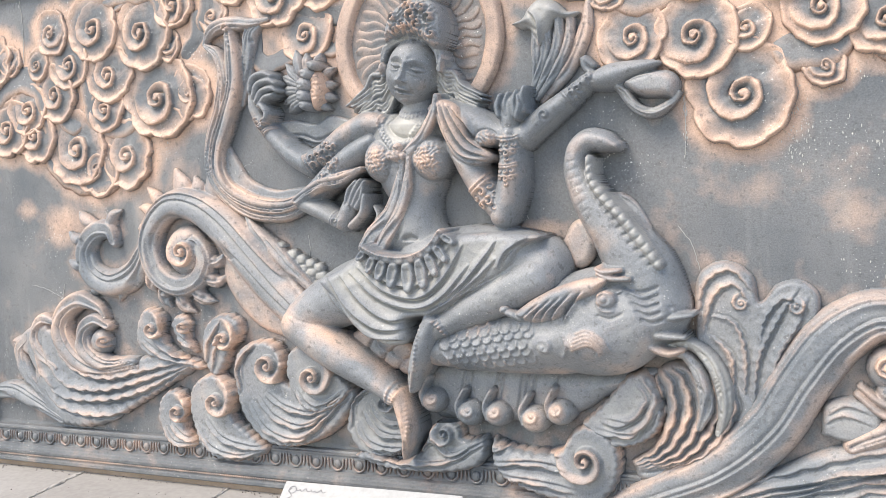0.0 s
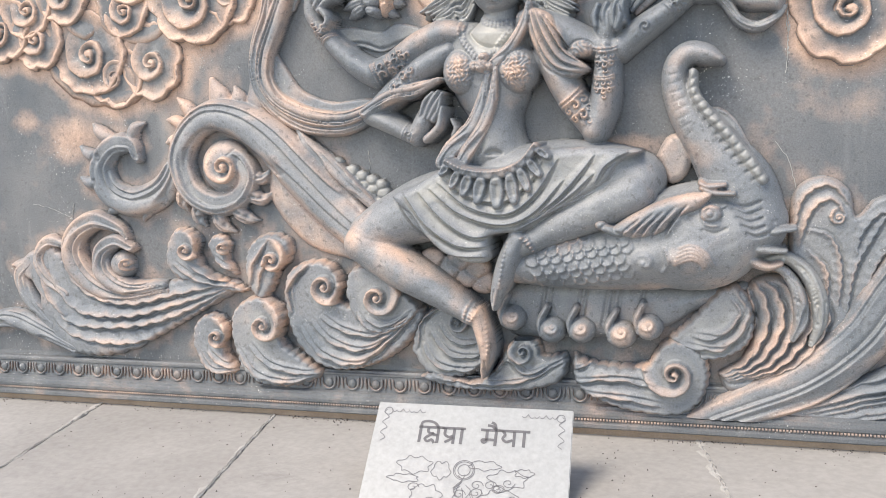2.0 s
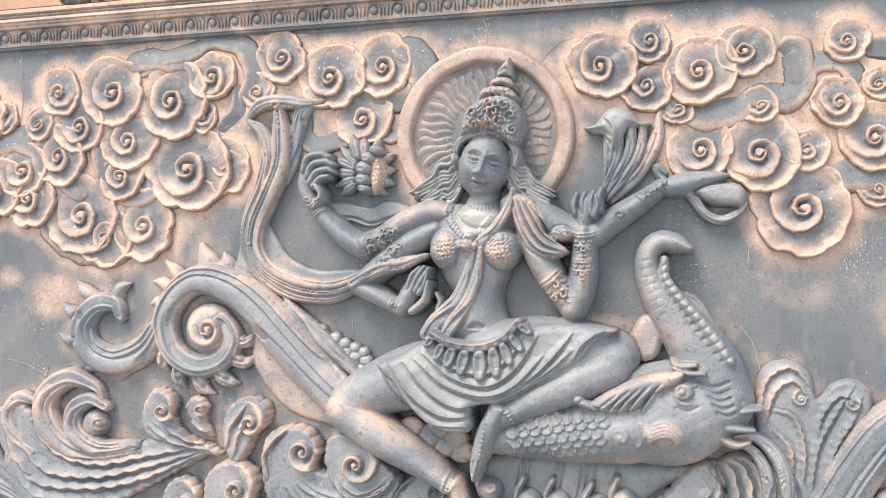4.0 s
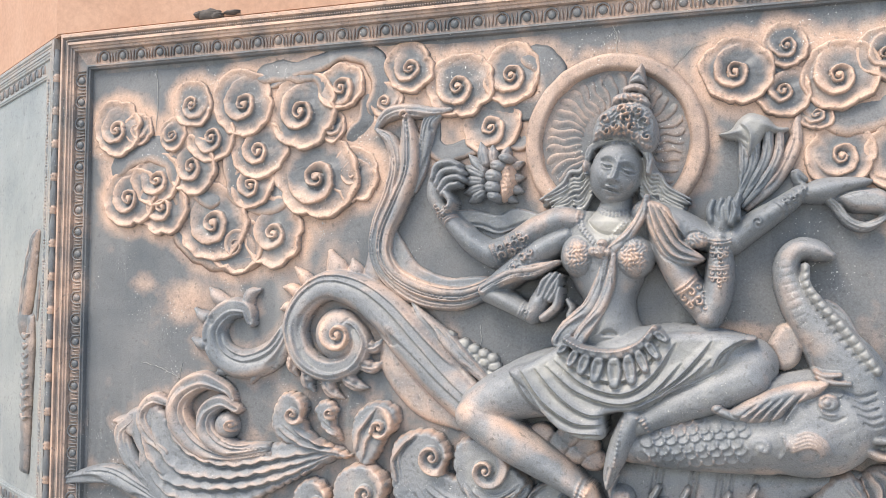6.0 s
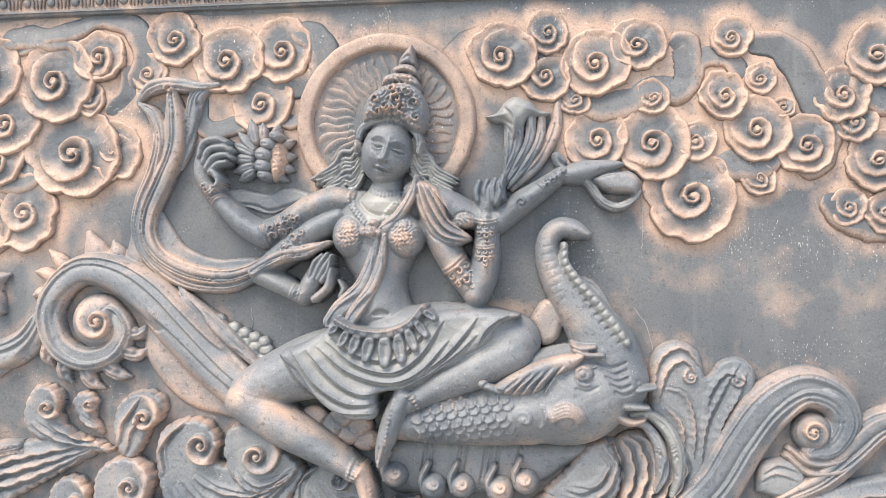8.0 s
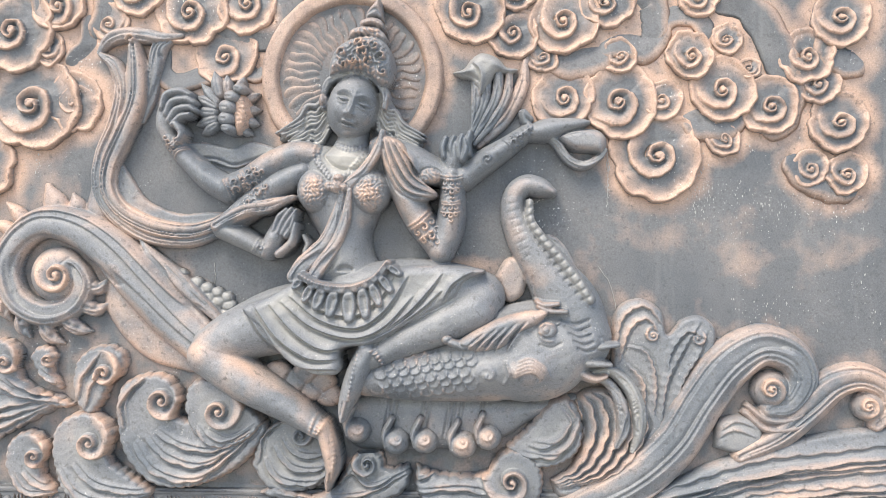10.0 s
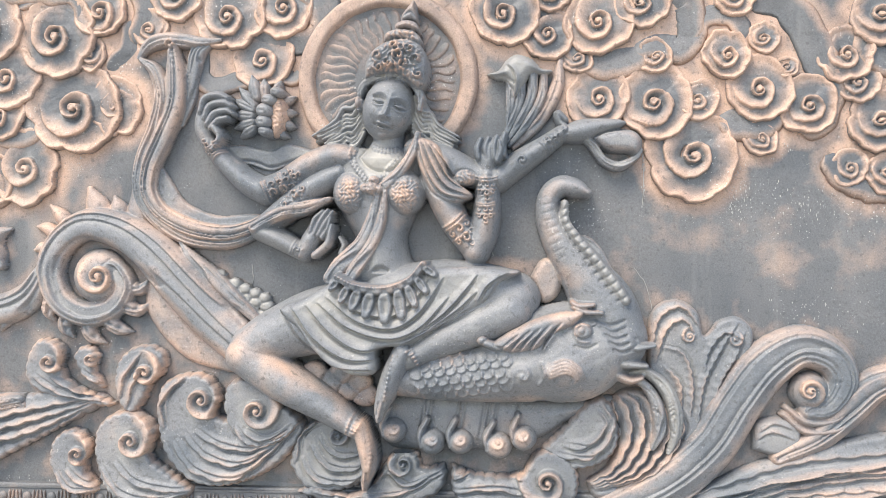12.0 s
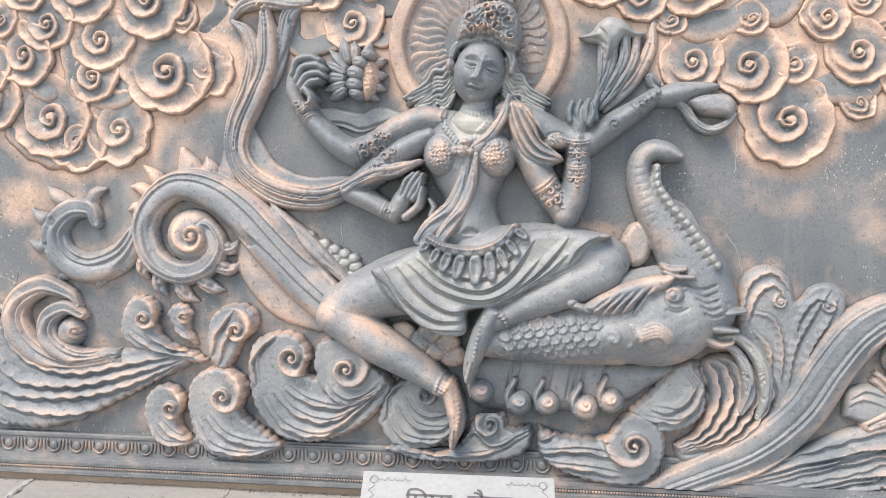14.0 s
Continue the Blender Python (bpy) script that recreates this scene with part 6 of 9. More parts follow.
fig.tube([(0.657, 1.64, 0.0149), (0.685, 1.685, 0.0124), (0.698, 1.736, 0.0099)], 0.05, base=0.12, blend=0.008, copper=0.1, rim=0.25, taper=0.3)
fig.tube([(0.623, 1.559, 0.0199), (0.68, 1.61, 0.0199), (0.695, 1.67, 0.0149), (0.701, 1.695, 0.0099)], 0.05, base=0.12, blend=0.008, copper=0.1, rim=0.25, taper=0.3)
fig.tube([(1.083, 2.03, 0.0654), (1.2, 1.985, 0.0729), (1.318, 1.926, 0.0679), (1.444, 1.899, 0.0603)], 0.13, base=(0.05, 0.02), blend=0.03, copper=0.05, rim=0.1, taper=0.4)
fig.tube([(1.443, 1.901, 0.0607), (1.544, 1.975, 0.0581), (1.644, 2.041, 0.048), (1.732, 2.105, 0.0379)], 0.115, base=0.02, blend=0.03, copper=-0.05, rim=0.1, taper=0.4)
fig.armlet(1.66, 2.044, 0.0448, 35)
fig.swirl(1.552, 1.976, 0.0299, 1, 0.016)
fig.armlet(1.73, 2.098, 0.035, 35)
fig.tube([(1.719, 2.096, 0.0329), (1.806, 2.109, 0.0532), (1.886, 2.125, 0.043), (1.975, 2.141, 0.0228), (2.004, 2.145, 0.0101)], 0.1, base=0.02, blend=0.015, copper=-0.05, rim=0.2)
fig.tube([(1.745, 2.162, 0.0152), (1.713, 2.187, 0.0203), (1.72, 2.15, 0.0178), (1.757, 2.124, 0.0152)], 0.06, base=0.03, copper=0.0)
fig.plate([(1.852, 2.09), (1.944, 2.118), (2.042, 2.112), (2.084, 2.066), (2.066, 2.001), (2.005, 2.007), (1.931, 2.014), (1.876, 2.05)], 0.085, 0.01, 0.0406, copper=-0.05, rim=0.3)
fig.fold([(1.853, 2.064, 0.0251), (1.915, 2.097, 0.0301), (2.025, 2.11, 0.0201)], -0.02)
fig.cut([(1.868, 2.054, 0.0075), (1.939, 2.018, 0.01), (2.048, 2.006, 0.0075)], 0.03)
fig.tube([(1.807, 2.096, 0.0178), (1.857, 2.055, 0.0229), (1.911, 1.979, 0.0229), (1.98, 1.953, 0.0229), (2.049, 1.987, 0.0152), (2.079, 2.021, 0.0102)], 0.07, base=0.02, kind=PILLOW, grooves=2, groove=0.5, copper=-0.05, rim=0.3)
fig.tube([(1.129, 1.96, 0.0502), (1.175, 1.859, 0.0677), (1.25, 1.712, 0.0702), (1.335, 1.586, 0.0602)], 0.14, base=(0.05, 0.03), blend=0.02, copper=0.22, rim=0.12, taper=0.4)
fig.plate([(1.082, 2.094), (1.174, 2.053), (1.219, 1.978), (1.236, 1.903), (1.33, 1.828), (1.305, 1.798), (1.223, 1.779), (1.156, 1.822), (1.111, 1.91), (1.081, 1.997)], 0.05, 0.14, 0.0346, copper=0.25, rim=0.2)
fig.fold([(1.093, 2.071, 0.0296), (1.132, 1.934, 0.0395), (1.199, 1.834, 0.0345), (1.315, 1.798, 0.0197)], 0.028, copper=0.25)
fig.fold([(1.113, 2.07, 0.0296), (1.162, 1.946, 0.0395), (1.223, 1.858, 0.0345), (1.32, 1.818, 0.0197)], 0.028, copper=0.25)
fig.fold([(1.137, 2.058, 0.0296), (1.192, 1.958, 0.0345), (1.236, 1.888, 0.0296), (1.315, 1.837, 0.0197)], 0.028, copper=0.25)
fig.fold([(1.162, 2.042, 0.0247), (1.212, 1.97, 0.0296), (1.251, 1.907, 0.0247), (1.298, 1.862, 0.0148)], 0.028, copper=0.25)
fig.armlet(1.264, 1.69, 0.0692, -52)
fig.tube([(1.345, 1.573, 0.0626), (1.38, 1.673, 0.0676), (1.394, 1.798, 0.0601), (1.392, 1.906, 0.0501)], 0.13, base=0.05, blend=0.02, copper=0.1, rim=0.15, taper=0.4)
fig.swell(1.389, 1.708, 0.0345, 0.0987, 0.0, copper=0.3)
fig.armlet(1.395, 1.88, 0.0492, -90)
fig.armlet(1.389, 1.769, 0.0443, -90)
fig.lace(1.39, 1.843, 0.0418, 0.0787, 0.006, size=0.022, copper=0.2)
fig.dome(1.299, 1.903, 0.0545, 0.0397, 0.05, 0.13, copper=0.2)
fig.lace(1.301, 1.902, 0.0493, 0.0395, 0.006, size=0.02, copper=0.2)
fig.tube([(1.392, 1.924, 0.0426), (1.397, 1.981, 0.0501), (1.412, 2.036, 0.0501)], 0.1, base=0.06, blend=0.02, copper=0.05, rim=0.1)
fig.tube([(1.361, 1.989, 0.0174), (1.356, 2.028, 0.0199), (1.369, 2.068, 0.0149)], 0.055, base=0.11, blend=0.006, copper=0.15, rim=0.2, taper=0.3)
fig.tube([(1.396, 1.988, 0.0174), (1.391, 2.03, 0.0199), (1.404, 2.072, 0.0149)], 0.055, base=0.11, blend=0.006, copper=0.15, rim=0.2, taper=0.3)
fig.tube([(1.433, 1.987, 0.0174), (1.428, 2.032, 0.0199), (1.441, 2.077, 0.0149)], 0.055, base=0.11, blend=0.006, copper=0.15, rim=0.2, taper=0.3)
fig.tube([(1.468, 2.002, 0.0174), (1.463, 2.046, 0.0199), (1.476, 2.091, 0.0149)], 0.055, base=0.11, blend=0.006, copper=0.15, rim=0.2, taper=0.3)
fig.tube([(1.443, 1.975, 0.0149), (1.459, 2.017, 0.0173), (1.454, 2.059, 0.0124)], 0.05, base=0.13, copper=0.1)
# necklaces, knot and sash
fig.cut([(0.858, 2.085, 0.0064), (0.893, 2.049, 0.0064), (0.949, 2.033, 0.0064), (1.004, 2.047, 0.0064), (1.04, 2.077, 0.0064)], -0.014, bead=0.016, copper=0.25)
fig.cut([(0.858, 2.067, 0.0064), (0.893, 2.032, 0.0064), (0.949, 2.016, 0.0064), (1.004, 2.03, 0.0064), (1.04, 2.059, 0.0064)], -0.014, bead=0.016, copper=0.25)
fig.cut([(0.786, 2.056, 0.0064), (0.786, 1.986, 0.0064), (0.816, 1.935, 0.0064), (0.862, 1.884, 0.0064)], -0.012, bead=0.018, copper=0.1)
fig.cut([(0.807, 2.056, 0.0064), (0.806, 1.985, 0.0064), (0.837, 1.935, 0.0064), (0.874, 1.884, 0.0064)], -0.012, bead=0.018, copper=0.1)
fig.cut([(1.062, 2.071, 0.0069), (1.039, 1.999, 0.0069), (0.989, 1.938, 0.0069), (0.923, 1.894, 0.0069)], -0.012, bead=0.018, copper=0.1)
fig.cut([(1.042, 2.072, 0.0069), (1.019, 2.0, 0.0069), (0.968, 1.938, 0.0069), (0.912, 1.894, 0.0069)], -0.012, bead=0.018, copper=0.1)
fig.cut([(1.025, 2.072, 0.0069), (1.002, 2.0, 0.0069), (0.951, 1.938, 0.0069), (0.904, 1.894, 0.0069)], -0.012, bead=0.018, copper=0.1)
fig.tube([(1.094, 2.094, 0.0148), (1.073, 2.02, 0.0222), (1.018, 1.935, 0.0246), (0.952, 1.873, 0.0246), (0.907, 1.837, 0.0197)], 0.03, base=0.165, kind=PILLOW, grooves=2, groove=0.5, copper=0.15, rim=0.3, taper=0.2)
fig.tube([(0.916, 1.842, 0.0148), (0.885, 1.725, 0.0247), (0.833, 1.608, 0.0345), (0.747, 1.519, 0.0395), (0.7, 1.459, 0.0345)], 0.035, base=0.155, kind=PILLOW, grooves=3, groove=0.55, copper=0.2, rim=0.3, taper=0.2)
fig.tube([(0.947, 1.841, 0.0123), (0.932, 1.724, 0.0221), (0.891, 1.613, 0.0271), (0.825, 1.518, 0.032), (0.779, 1.444, 0.0295)], 0.035, base=0.165, kind=PILLOW, grooves=3, groove=0.55, copper=0.2, rim=0.3, taper=0.2)
fig.tube([(0.729, 1.64, 0.01), (0.749, 1.602, 0.015), (0.734, 1.564, 0.0125), (0.765, 1.538, 0.01)], 0.04, base=0.09, copper=0.05)
fig.dome(0.888, 1.856, 0.0319, 0.0295, 0.04, 0.17, copper=0.2)
fig.dome(0.857, 1.857, 0.0221, 0.0221, 0.03, 0.17, copper=0.2)
fig.dome(0.923, 1.851, 0.0221, 0.0221, 0.03, 0.17, copper=0.2)
fig.dome(0.898, 1.891, 0.0246, 0.0197, 0.03, 0.17, copper=0.2)
fig.lace(0.893, 1.865, 0.0539, 0.0441, 0.006, size=0.018)
# legs
fig.tube([(0.875, 1.286, 0.1644), (0.644, 1.265, 0.1544), (0.437, 1.199, 0.1245), (0.316, 1.137, 0.1046)], 0.16, base=0.06, blend=0.02, copper=0.0, rim=0.15, taper=0.4)
fig.tube([(0.295, 1.103, 0.0942), (0.466, 0.995, 0.0992), (0.659, 0.882, 0.0769), (0.814, 0.778, 0.0496)], 0.13, base=0.09, blend=0.03, copper=0.05, rim=0.15, taper=0.4)
fig.swell(0.27, 1.139, 0.049, 0.0539, 0.0, copper=0.5)
fig.swell(0.481, 1.069, 0.1469, 0.0343, 0.0, tilt=-30, copper=0.5)
fig.swell(0.709, 0.929, 0.0979, 0.0245, 0.0, tilt=-30, copper=0.5)
fig.tube([(0.978, 1.336, 0.1741), (1.206, 1.386, 0.1542), (1.405, 1.386, 0.1293), (1.517, 1.366, 0.1144)], 0.17, base=0.06, blend=0.02, copper=0.0, rim=0.15, taper=0.4)
fig.tube([(1.493, 1.309, 0.1034), (1.32, 1.24, 0.096), (1.171, 1.17, 0.0763), (1.038, 1.095, 0.0542)], 0.13, base=0.12, blend=0.02, copper=-0.05, rim=0.15, taper=0.4)
fig.tube([(1.026, 1.129, 0.049), (0.985, 1.042, 0.0515), (0.95, 0.955, 0.0441), (0.924, 0.881, 0.0294), (0.916, 0.831, 0.0147)], 0.1, base=0.15, blend=0.02, copper=0.0, rim=0.2, taper=0.4)
fig.tube([(0.826, 0.79, 0.0396), (0.851, 0.71, 0.0421), (0.865, 0.622, 0.0371), (0.85, 0.554, 0.0223), (0.845, 0.519, 0.0124)], 0.1, base=0.11, blend=0.02, copper=0.45, rim=0.1, taper=0.4)
fig.cut([(0.988, 1.131, 0.0061), (0.967, 1.024, 0.0073), (0.952, 0.925, 0.0061)], -0.012, bead=0.02, copper=0.15)
fig.cut([(0.864, 0.794, 0.0061), (0.884, 0.695, 0.0073), (0.878, 0.608, 0.0061)], -0.012, bead=0.02, copper=0.15)
fig.cut([(1.044, 1.144, 0.0073), (1.081, 1.1, 0.0073), (1.101, 1.046, 0.0073)], -0.014, bead=0.018, copper=0.25)
fig.cut([(1.055, 1.151, 0.0073), (1.088, 1.1, 0.0073), (1.107, 1.046, 0.0073)], -0.014, bead=0.018, copper=0.25)
fig.cut([(1.066, 1.158, 0.0073), (1.094, 1.1, 0.0073), (1.114, 1.046, 0.0073)], -0.014, bead=0.018, copper=0.25)
fig.cut([(0.847, 0.838, 0.0073), (0.814, 0.781, 0.0073), (0.784, 0.753, 0.0073)], -0.014, bead=0.018, copper=0.25)
fig.cut([(0.824, 0.849, 0.0073), (0.794, 0.78, 0.0073), (0.768, 0.753, 0.0073)], -0.014, bead=0.018, copper=0.25)
fig.cut([(0.802, 0.86, 0.0073), (0.773, 0.78, 0.0073), (0.752, 0.753, 0.0073)], -0.014, bead=0.018, copper=0.25)
fig.cut([(0.833, 0.607, 0.0044), (0.833, 0.565, 0.0044)], 0.016)
fig.cut([(0.863, 0.6, 0.0044), (0.858, 0.54, 0.0044)], 0.016)
fig.cut([(0.889, 0.645, 0.0044), (0.883, 0.581, 0.0044)], 0.016)
fig.cut([(0.925, 0.919, 0.0039), (0.912, 0.854, 0.0039)], 0.016)
fig.cut([(0.95, 0.919, 0.0039), (0.93, 0.839, 0.0039)], 0.016)
# skirt drawn over the lap
fig.plate([(0.725, 1.445), (0.841, 1.41), (0.99, 1.41), (1.095, 1.483), (1.238, 1.507), (1.434, 1.502), (1.543, 1.482), (1.458, 1.443), (1.399, 1.36), (1.237, 1.272), (1.076, 1.173), (0.964, 1.153), (0.909, 1.133), (0.908, 1.044), (0.826, 1.029), (0.738, 1.058), (0.643, 1.132), (0.557, 1.241), (0.476, 1.321), (0.588, 1.371)], 0.05, 0.19, 0.039, copper=-0.2, rim=0.2)
fig.fold([(0.488, 1.321, 0.0438), (0.588, 1.179, 0.0536), (0.714, 1.073, 0.0536), (0.909, 1.055, 0.039)], 0.034, copper=0.12)
fig.fold([(0.539, 1.331, 0.0438), (0.644, 1.192, 0.0536), (0.777, 1.106, 0.0536), (0.91, 1.099, 0.0341)], 0.034, copper=0.12)
fig.fold([(0.602, 1.341, 0.0438), (0.715, 1.217, 0.0536), (0.84, 1.143, 0.0487), (0.965, 1.159, 0.0341)], 0.03, copper=0.12)
fig.fold([(0.653, 1.353, 0.0487), (0.79, 1.242, 0.0585), (0.965, 1.193, 0.0585), (1.102, 1.238, 0.0487), (1.238, 1.378, 0.0341)], 0.032, copper=0.12)
fig.fold([(0.691, 1.378, 0.0438), (0.828, 1.272, 0.0536), (0.99, 1.238, 0.0536), (1.114, 1.316, 0.0487), (1.214, 1.463, 0.0341)], 0.03, copper=0.12)
fig.fold([(0.721, 1.4, 0.0341), (0.841, 1.311, 0.0438), (0.99, 1.292, 0.0438), (1.102, 1.378, 0.039), (1.152, 1.464, 0.0244)], 0.026, copper=0.12)
fig.fold([(1.077, 1.206, 0.0341), (1.213, 1.304, 0.0438), (1.311, 1.409, 0.0341), (1.361, 1.475, 0.0244)], 0.026, copper=0.12)
fig.fold([(1.151, 1.238, 0.0292), (1.274, 1.321, 0.039), (1.36, 1.402, 0.0292)], 0.022, copper=0.12)
fig.fold([(1.36, 1.353, 0.0292), (1.404, 1.426, 0.039), (1.494, 1.482, 0.0292)], 0.026, copper=0.12)
fig.fold([(0.99, 1.144, 0.0244), (1.138, 1.223, 0.0341), (1.286, 1.292, 0.0341), (1.404, 1.353, 0.0195)], 0.018, copper=0.12)
fig.swell(0.661, 1.34, 0.0734, 0.049, 0.0, copper=-0.3)
fig.tube([(0.747, 1.466, 0.0168), (0.826, 1.422, 0.0192), (0.954, 1.407, 0.0216), (1.062, 1.446, 0.0192), (1.126, 1.518, 0.0168)], 0.03, base=0.255, kind=PILLOW, copper=0.2, rim=0.1, taper=0.1)
fig.cut([(0.741, 1.475, 0.0061), (0.82, 1.435, 0.0061), (0.95, 1.42, 0.0061), (1.058, 1.459, 0.0061), (1.123, 1.532, 0.0061)], -0.01, bead=0.016, copper=0.2)
fig.tube([(0.751, 1.446, 0.0135), (0.736, 1.432, 0.0193), (0.721, 1.417, 0.0144)], 0.034, base=0.25, kind=PILLOW, copper=-0.05, rim=0.45, taper=0.2)
fig.cut([(0.745, 1.438, 0.0086), (0.739, 1.432, 0.0096), (0.729, 1.422, 0.0086)], 0.02)
fig.tube([(0.796, 1.424, 0.0152), (0.781, 1.394, 0.0217), (0.765, 1.363, 0.0162)], 0.034, base=0.25, kind=PILLOW, copper=-0.05, rim=0.45, taper=0.2)
fig.cut([(0.79, 1.406, 0.0097), (0.784, 1.394, 0.0108), (0.773, 1.373, 0.0097)], 0.02)
fig.tube([(0.843, 1.412, 0.0185), (0.829, 1.373, 0.0265), (0.815, 1.334, 0.0199)], 0.034, base=0.25, kind=PILLOW, copper=-0.05, rim=0.45, taper=0.2)
fig.cut([(0.837, 1.389, 0.0119), (0.832, 1.373, 0.0132), (0.822, 1.346, 0.0119)], 0.02)
fig.tube([(0.897, 1.402, 0.0202), (0.885, 1.353, 0.0289), (0.874, 1.304, 0.0217)], 0.034, base=0.25, kind=PILLOW, copper=-0.05, rim=0.45, taper=0.2)
fig.cut([(0.893, 1.373, 0.013), (0.888, 1.354, 0.0144), (0.88, 1.32, 0.013)], 0.02)
fig.tube([(0.958, 1.399, 0.0236), (0.958, 1.342, 0.0337), (0.958, 1.285, 0.0253)], 0.034, base=0.25, kind=PILLOW, copper=-0.05, rim=0.45, taper=0.2)
fig.cut([(0.961, 1.366, 0.0151), (0.96, 1.343, 0.0168), (0.96, 1.303, 0.0151)], 0.02)
fig.tube([(1.013, 1.412, 0.0202), (1.021, 1.356, 0.0289), (1.029, 1.3, 0.0217)], 0.034, base=0.25, kind=PILLOW, copper=-0.05, rim=0.45, taper=0.2)
fig.cut([(1.02, 1.379, 0.013), (1.023, 1.356, 0.0144), (1.029, 1.317, 0.013)], 0.02)
fig.tube([(1.054, 1.431, 0.0169), (1.071, 1.39, 0.0241), (1.088, 1.348, 0.0181)], 0.034, base=0.25, kind=PILLOW, copper=-0.05, rim=0.45, taper=0.2)
fig.cut([(1.066, 1.407, 0.0108), (1.073, 1.39, 0.012), (1.085, 1.361, 0.0108)], 0.02)
fig.tube([(1.091, 1.465, 0.0152), (1.114, 1.434, 0.0217), (1.137, 1.404, 0.0162)], 0.034, base=0.25, kind=PILLOW, copper=-0.05, rim=0.45, taper=0.2)
fig.cut([(1.107, 1.447, 0.0097), (1.116, 1.435, 0.0108), (1.132, 1.414, 0.0097)], 0.02)
fig.tube([(1.126, 1.508, 0.0135), (1.15, 1.491, 0.0193), (1.174, 1.474, 0.0144)], 0.034, base=0.25, kind=PILLOW, copper=-0.05, rim=0.45, taper=0.2)
fig.cut([(1.142, 1.498, 0.0086), (1.151, 1.491, 0.0096), (1.168, 1.48, 0.0086)], 0.02)
# hair, face and crown
fig.plate([(0.814, 2.285), (0.839, 2.117), (0.773, 2.074), (0.682, 2.076), (0.603, 2.077), (0.643, 2.146), (0.709, 2.205), (0.767, 2.247)], 0.05, 0.02, 0.0356, copper=-0.2, rim=0.2)
fig.plate([(1.068, 2.279), (1.041, 2.113), (1.093, 2.061), (1.175, 2.034), (1.257, 2.046), (1.227, 2.118), (1.163, 2.175), (1.117, 2.253)], 0.05, 0.02, 0.0356, copper=-0.2, rim=0.2)
fig.tube([(0.831, 2.275, 0.0126), (0.792, 2.228, 0.0138), (0.744, 2.223, 0.0126), (0.703, 2.166, 0.0113), (0.603, 2.103, 0.0063)], 0.028, base=0.085, copper=-0.12, rim=0.6, taper=0.2)
fig.tube([(1.072, 2.27, 0.0126), (1.111, 2.203, 0.0138), (1.14, 2.197, 0.0126), (1.176, 2.142, 0.0113), (1.27, 2.087, 0.0063)], 0.028, base=0.085, copper=-0.12, rim=0.6, taper=0.2)
fig.tube([(0.831, 2.26, 0.0126), (0.791, 2.196, 0.0138), (0.754, 2.194, 0.0126), (0.72, 2.154, 0.0113), (0.608, 2.109, 0.0063)], 0.028, base=0.082, copper=-0.12, rim=0.6, taper=0.2)
fig.tube([(1.071, 2.255, 0.0126), (1.107, 2.189, 0.0138), (1.15, 2.175, 0.0126), (1.17, 2.13, 0.0113), (1.27, 2.069, 0.0063)], 0.028, base=0.082, copper=-0.12, rim=0.6, taper=0.2)
fig.tube([(0.832, 2.245, 0.0126), (0.796, 2.196, 0.0138), (0.749, 2.194, 0.0126), (0.725, 2.142, 0.0113), (0.631, 2.097, 0.0063)], 0.028, base=0.079, copper=-0.12, rim=0.6, taper=0.2)
fig.tube([(1.07, 2.24, 0.0126), (1.1, 2.17, 0.0138), (1.142, 2.16, 0.0126), (1.183, 2.118, 0.0113), (1.259, 2.068, 0.0063)], 0.028, base=0.079, copper=-0.12, rim=0.6, taper=0.2)
fig.tube([(0.832, 2.229, 0.0126), (0.798, 2.175, 0.0138), (0.744, 2.174, 0.0126), (0.724, 2.13, 0.0113), (0.623, 2.1, 0.0063)], 0.028, base=0.07600000000000001, copper=-0.12, rim=0.6, taper=0.2)
fig.tube([(1.068, 2.224, 0.0126), (1.106, 2.167, 0.0138), (1.139, 2.153, 0.0126), (1.17, 2.107, 0.0113), (1.26, 2.066, 0.0063)], 0.028, base=0.07600000000000001, copper=-0.12, rim=0.6, taper=0.2)
fig.tube([(0.832, 2.214, 0.0126), (0.793, 2.165, 0.0139), (0.756, 2.159, 0.0126), (0.716, 2.118, 0.0113), (0.647, 2.087, 0.0063)], 0.028, base=0.07300000000000001, copper=-0.12, rim=0.6, taper=0.2)
fig.tube([(1.067, 2.209, 0.0126), (1.104, 2.14, 0.0139), (1.128, 2.146, 0.0126), (1.165, 2.095, 0.0113), (1.246, 2.051, 0.0063)], 0.028, base=0.07300000000000001, copper=-0.12, rim=0.6, taper=0.2)
fig.tube([(0.832, 2.199, 0.0126), (0.789, 2.147, 0.0139), (0.749, 2.14, 0.0126), (0.712, 2.107, 0.0113), (0.655, 2.069, 0.0063)], 0.028, base=0.07, copper=-0.12, rim=0.6, taper=0.2)
fig.tube([(1.066, 2.194, 0.0126), (1.112, 2.128, 0.0139), (1.143, 2.131, 0.0126), (1.164, 2.083, 0.0113), (1.241, 2.041, 0.0063)], 0.028, base=0.07, copper=-0.12, rim=0.6, taper=0.2)
fig.tube([(0.832, 2.183, 0.0126), (0.792, 2.119, 0.0139), (0.76, 2.117, 0.0126), (0.719, 2.095, 0.0114), (0.654, 2.071, 0.0063)], 0.028, base=0.067, copper=-0.12, rim=0.6, taper=0.2)
fig.tube([(1.065, 2.179, 0.0126), (1.095, 2.12, 0.0139), (1.14, 2.11, 0.0126), (1.156, 2.072, 0.0114), (1.214, 2.047, 0.0063)], 0.028, base=0.067, copper=-0.12, rim=0.6, taper=0.2)
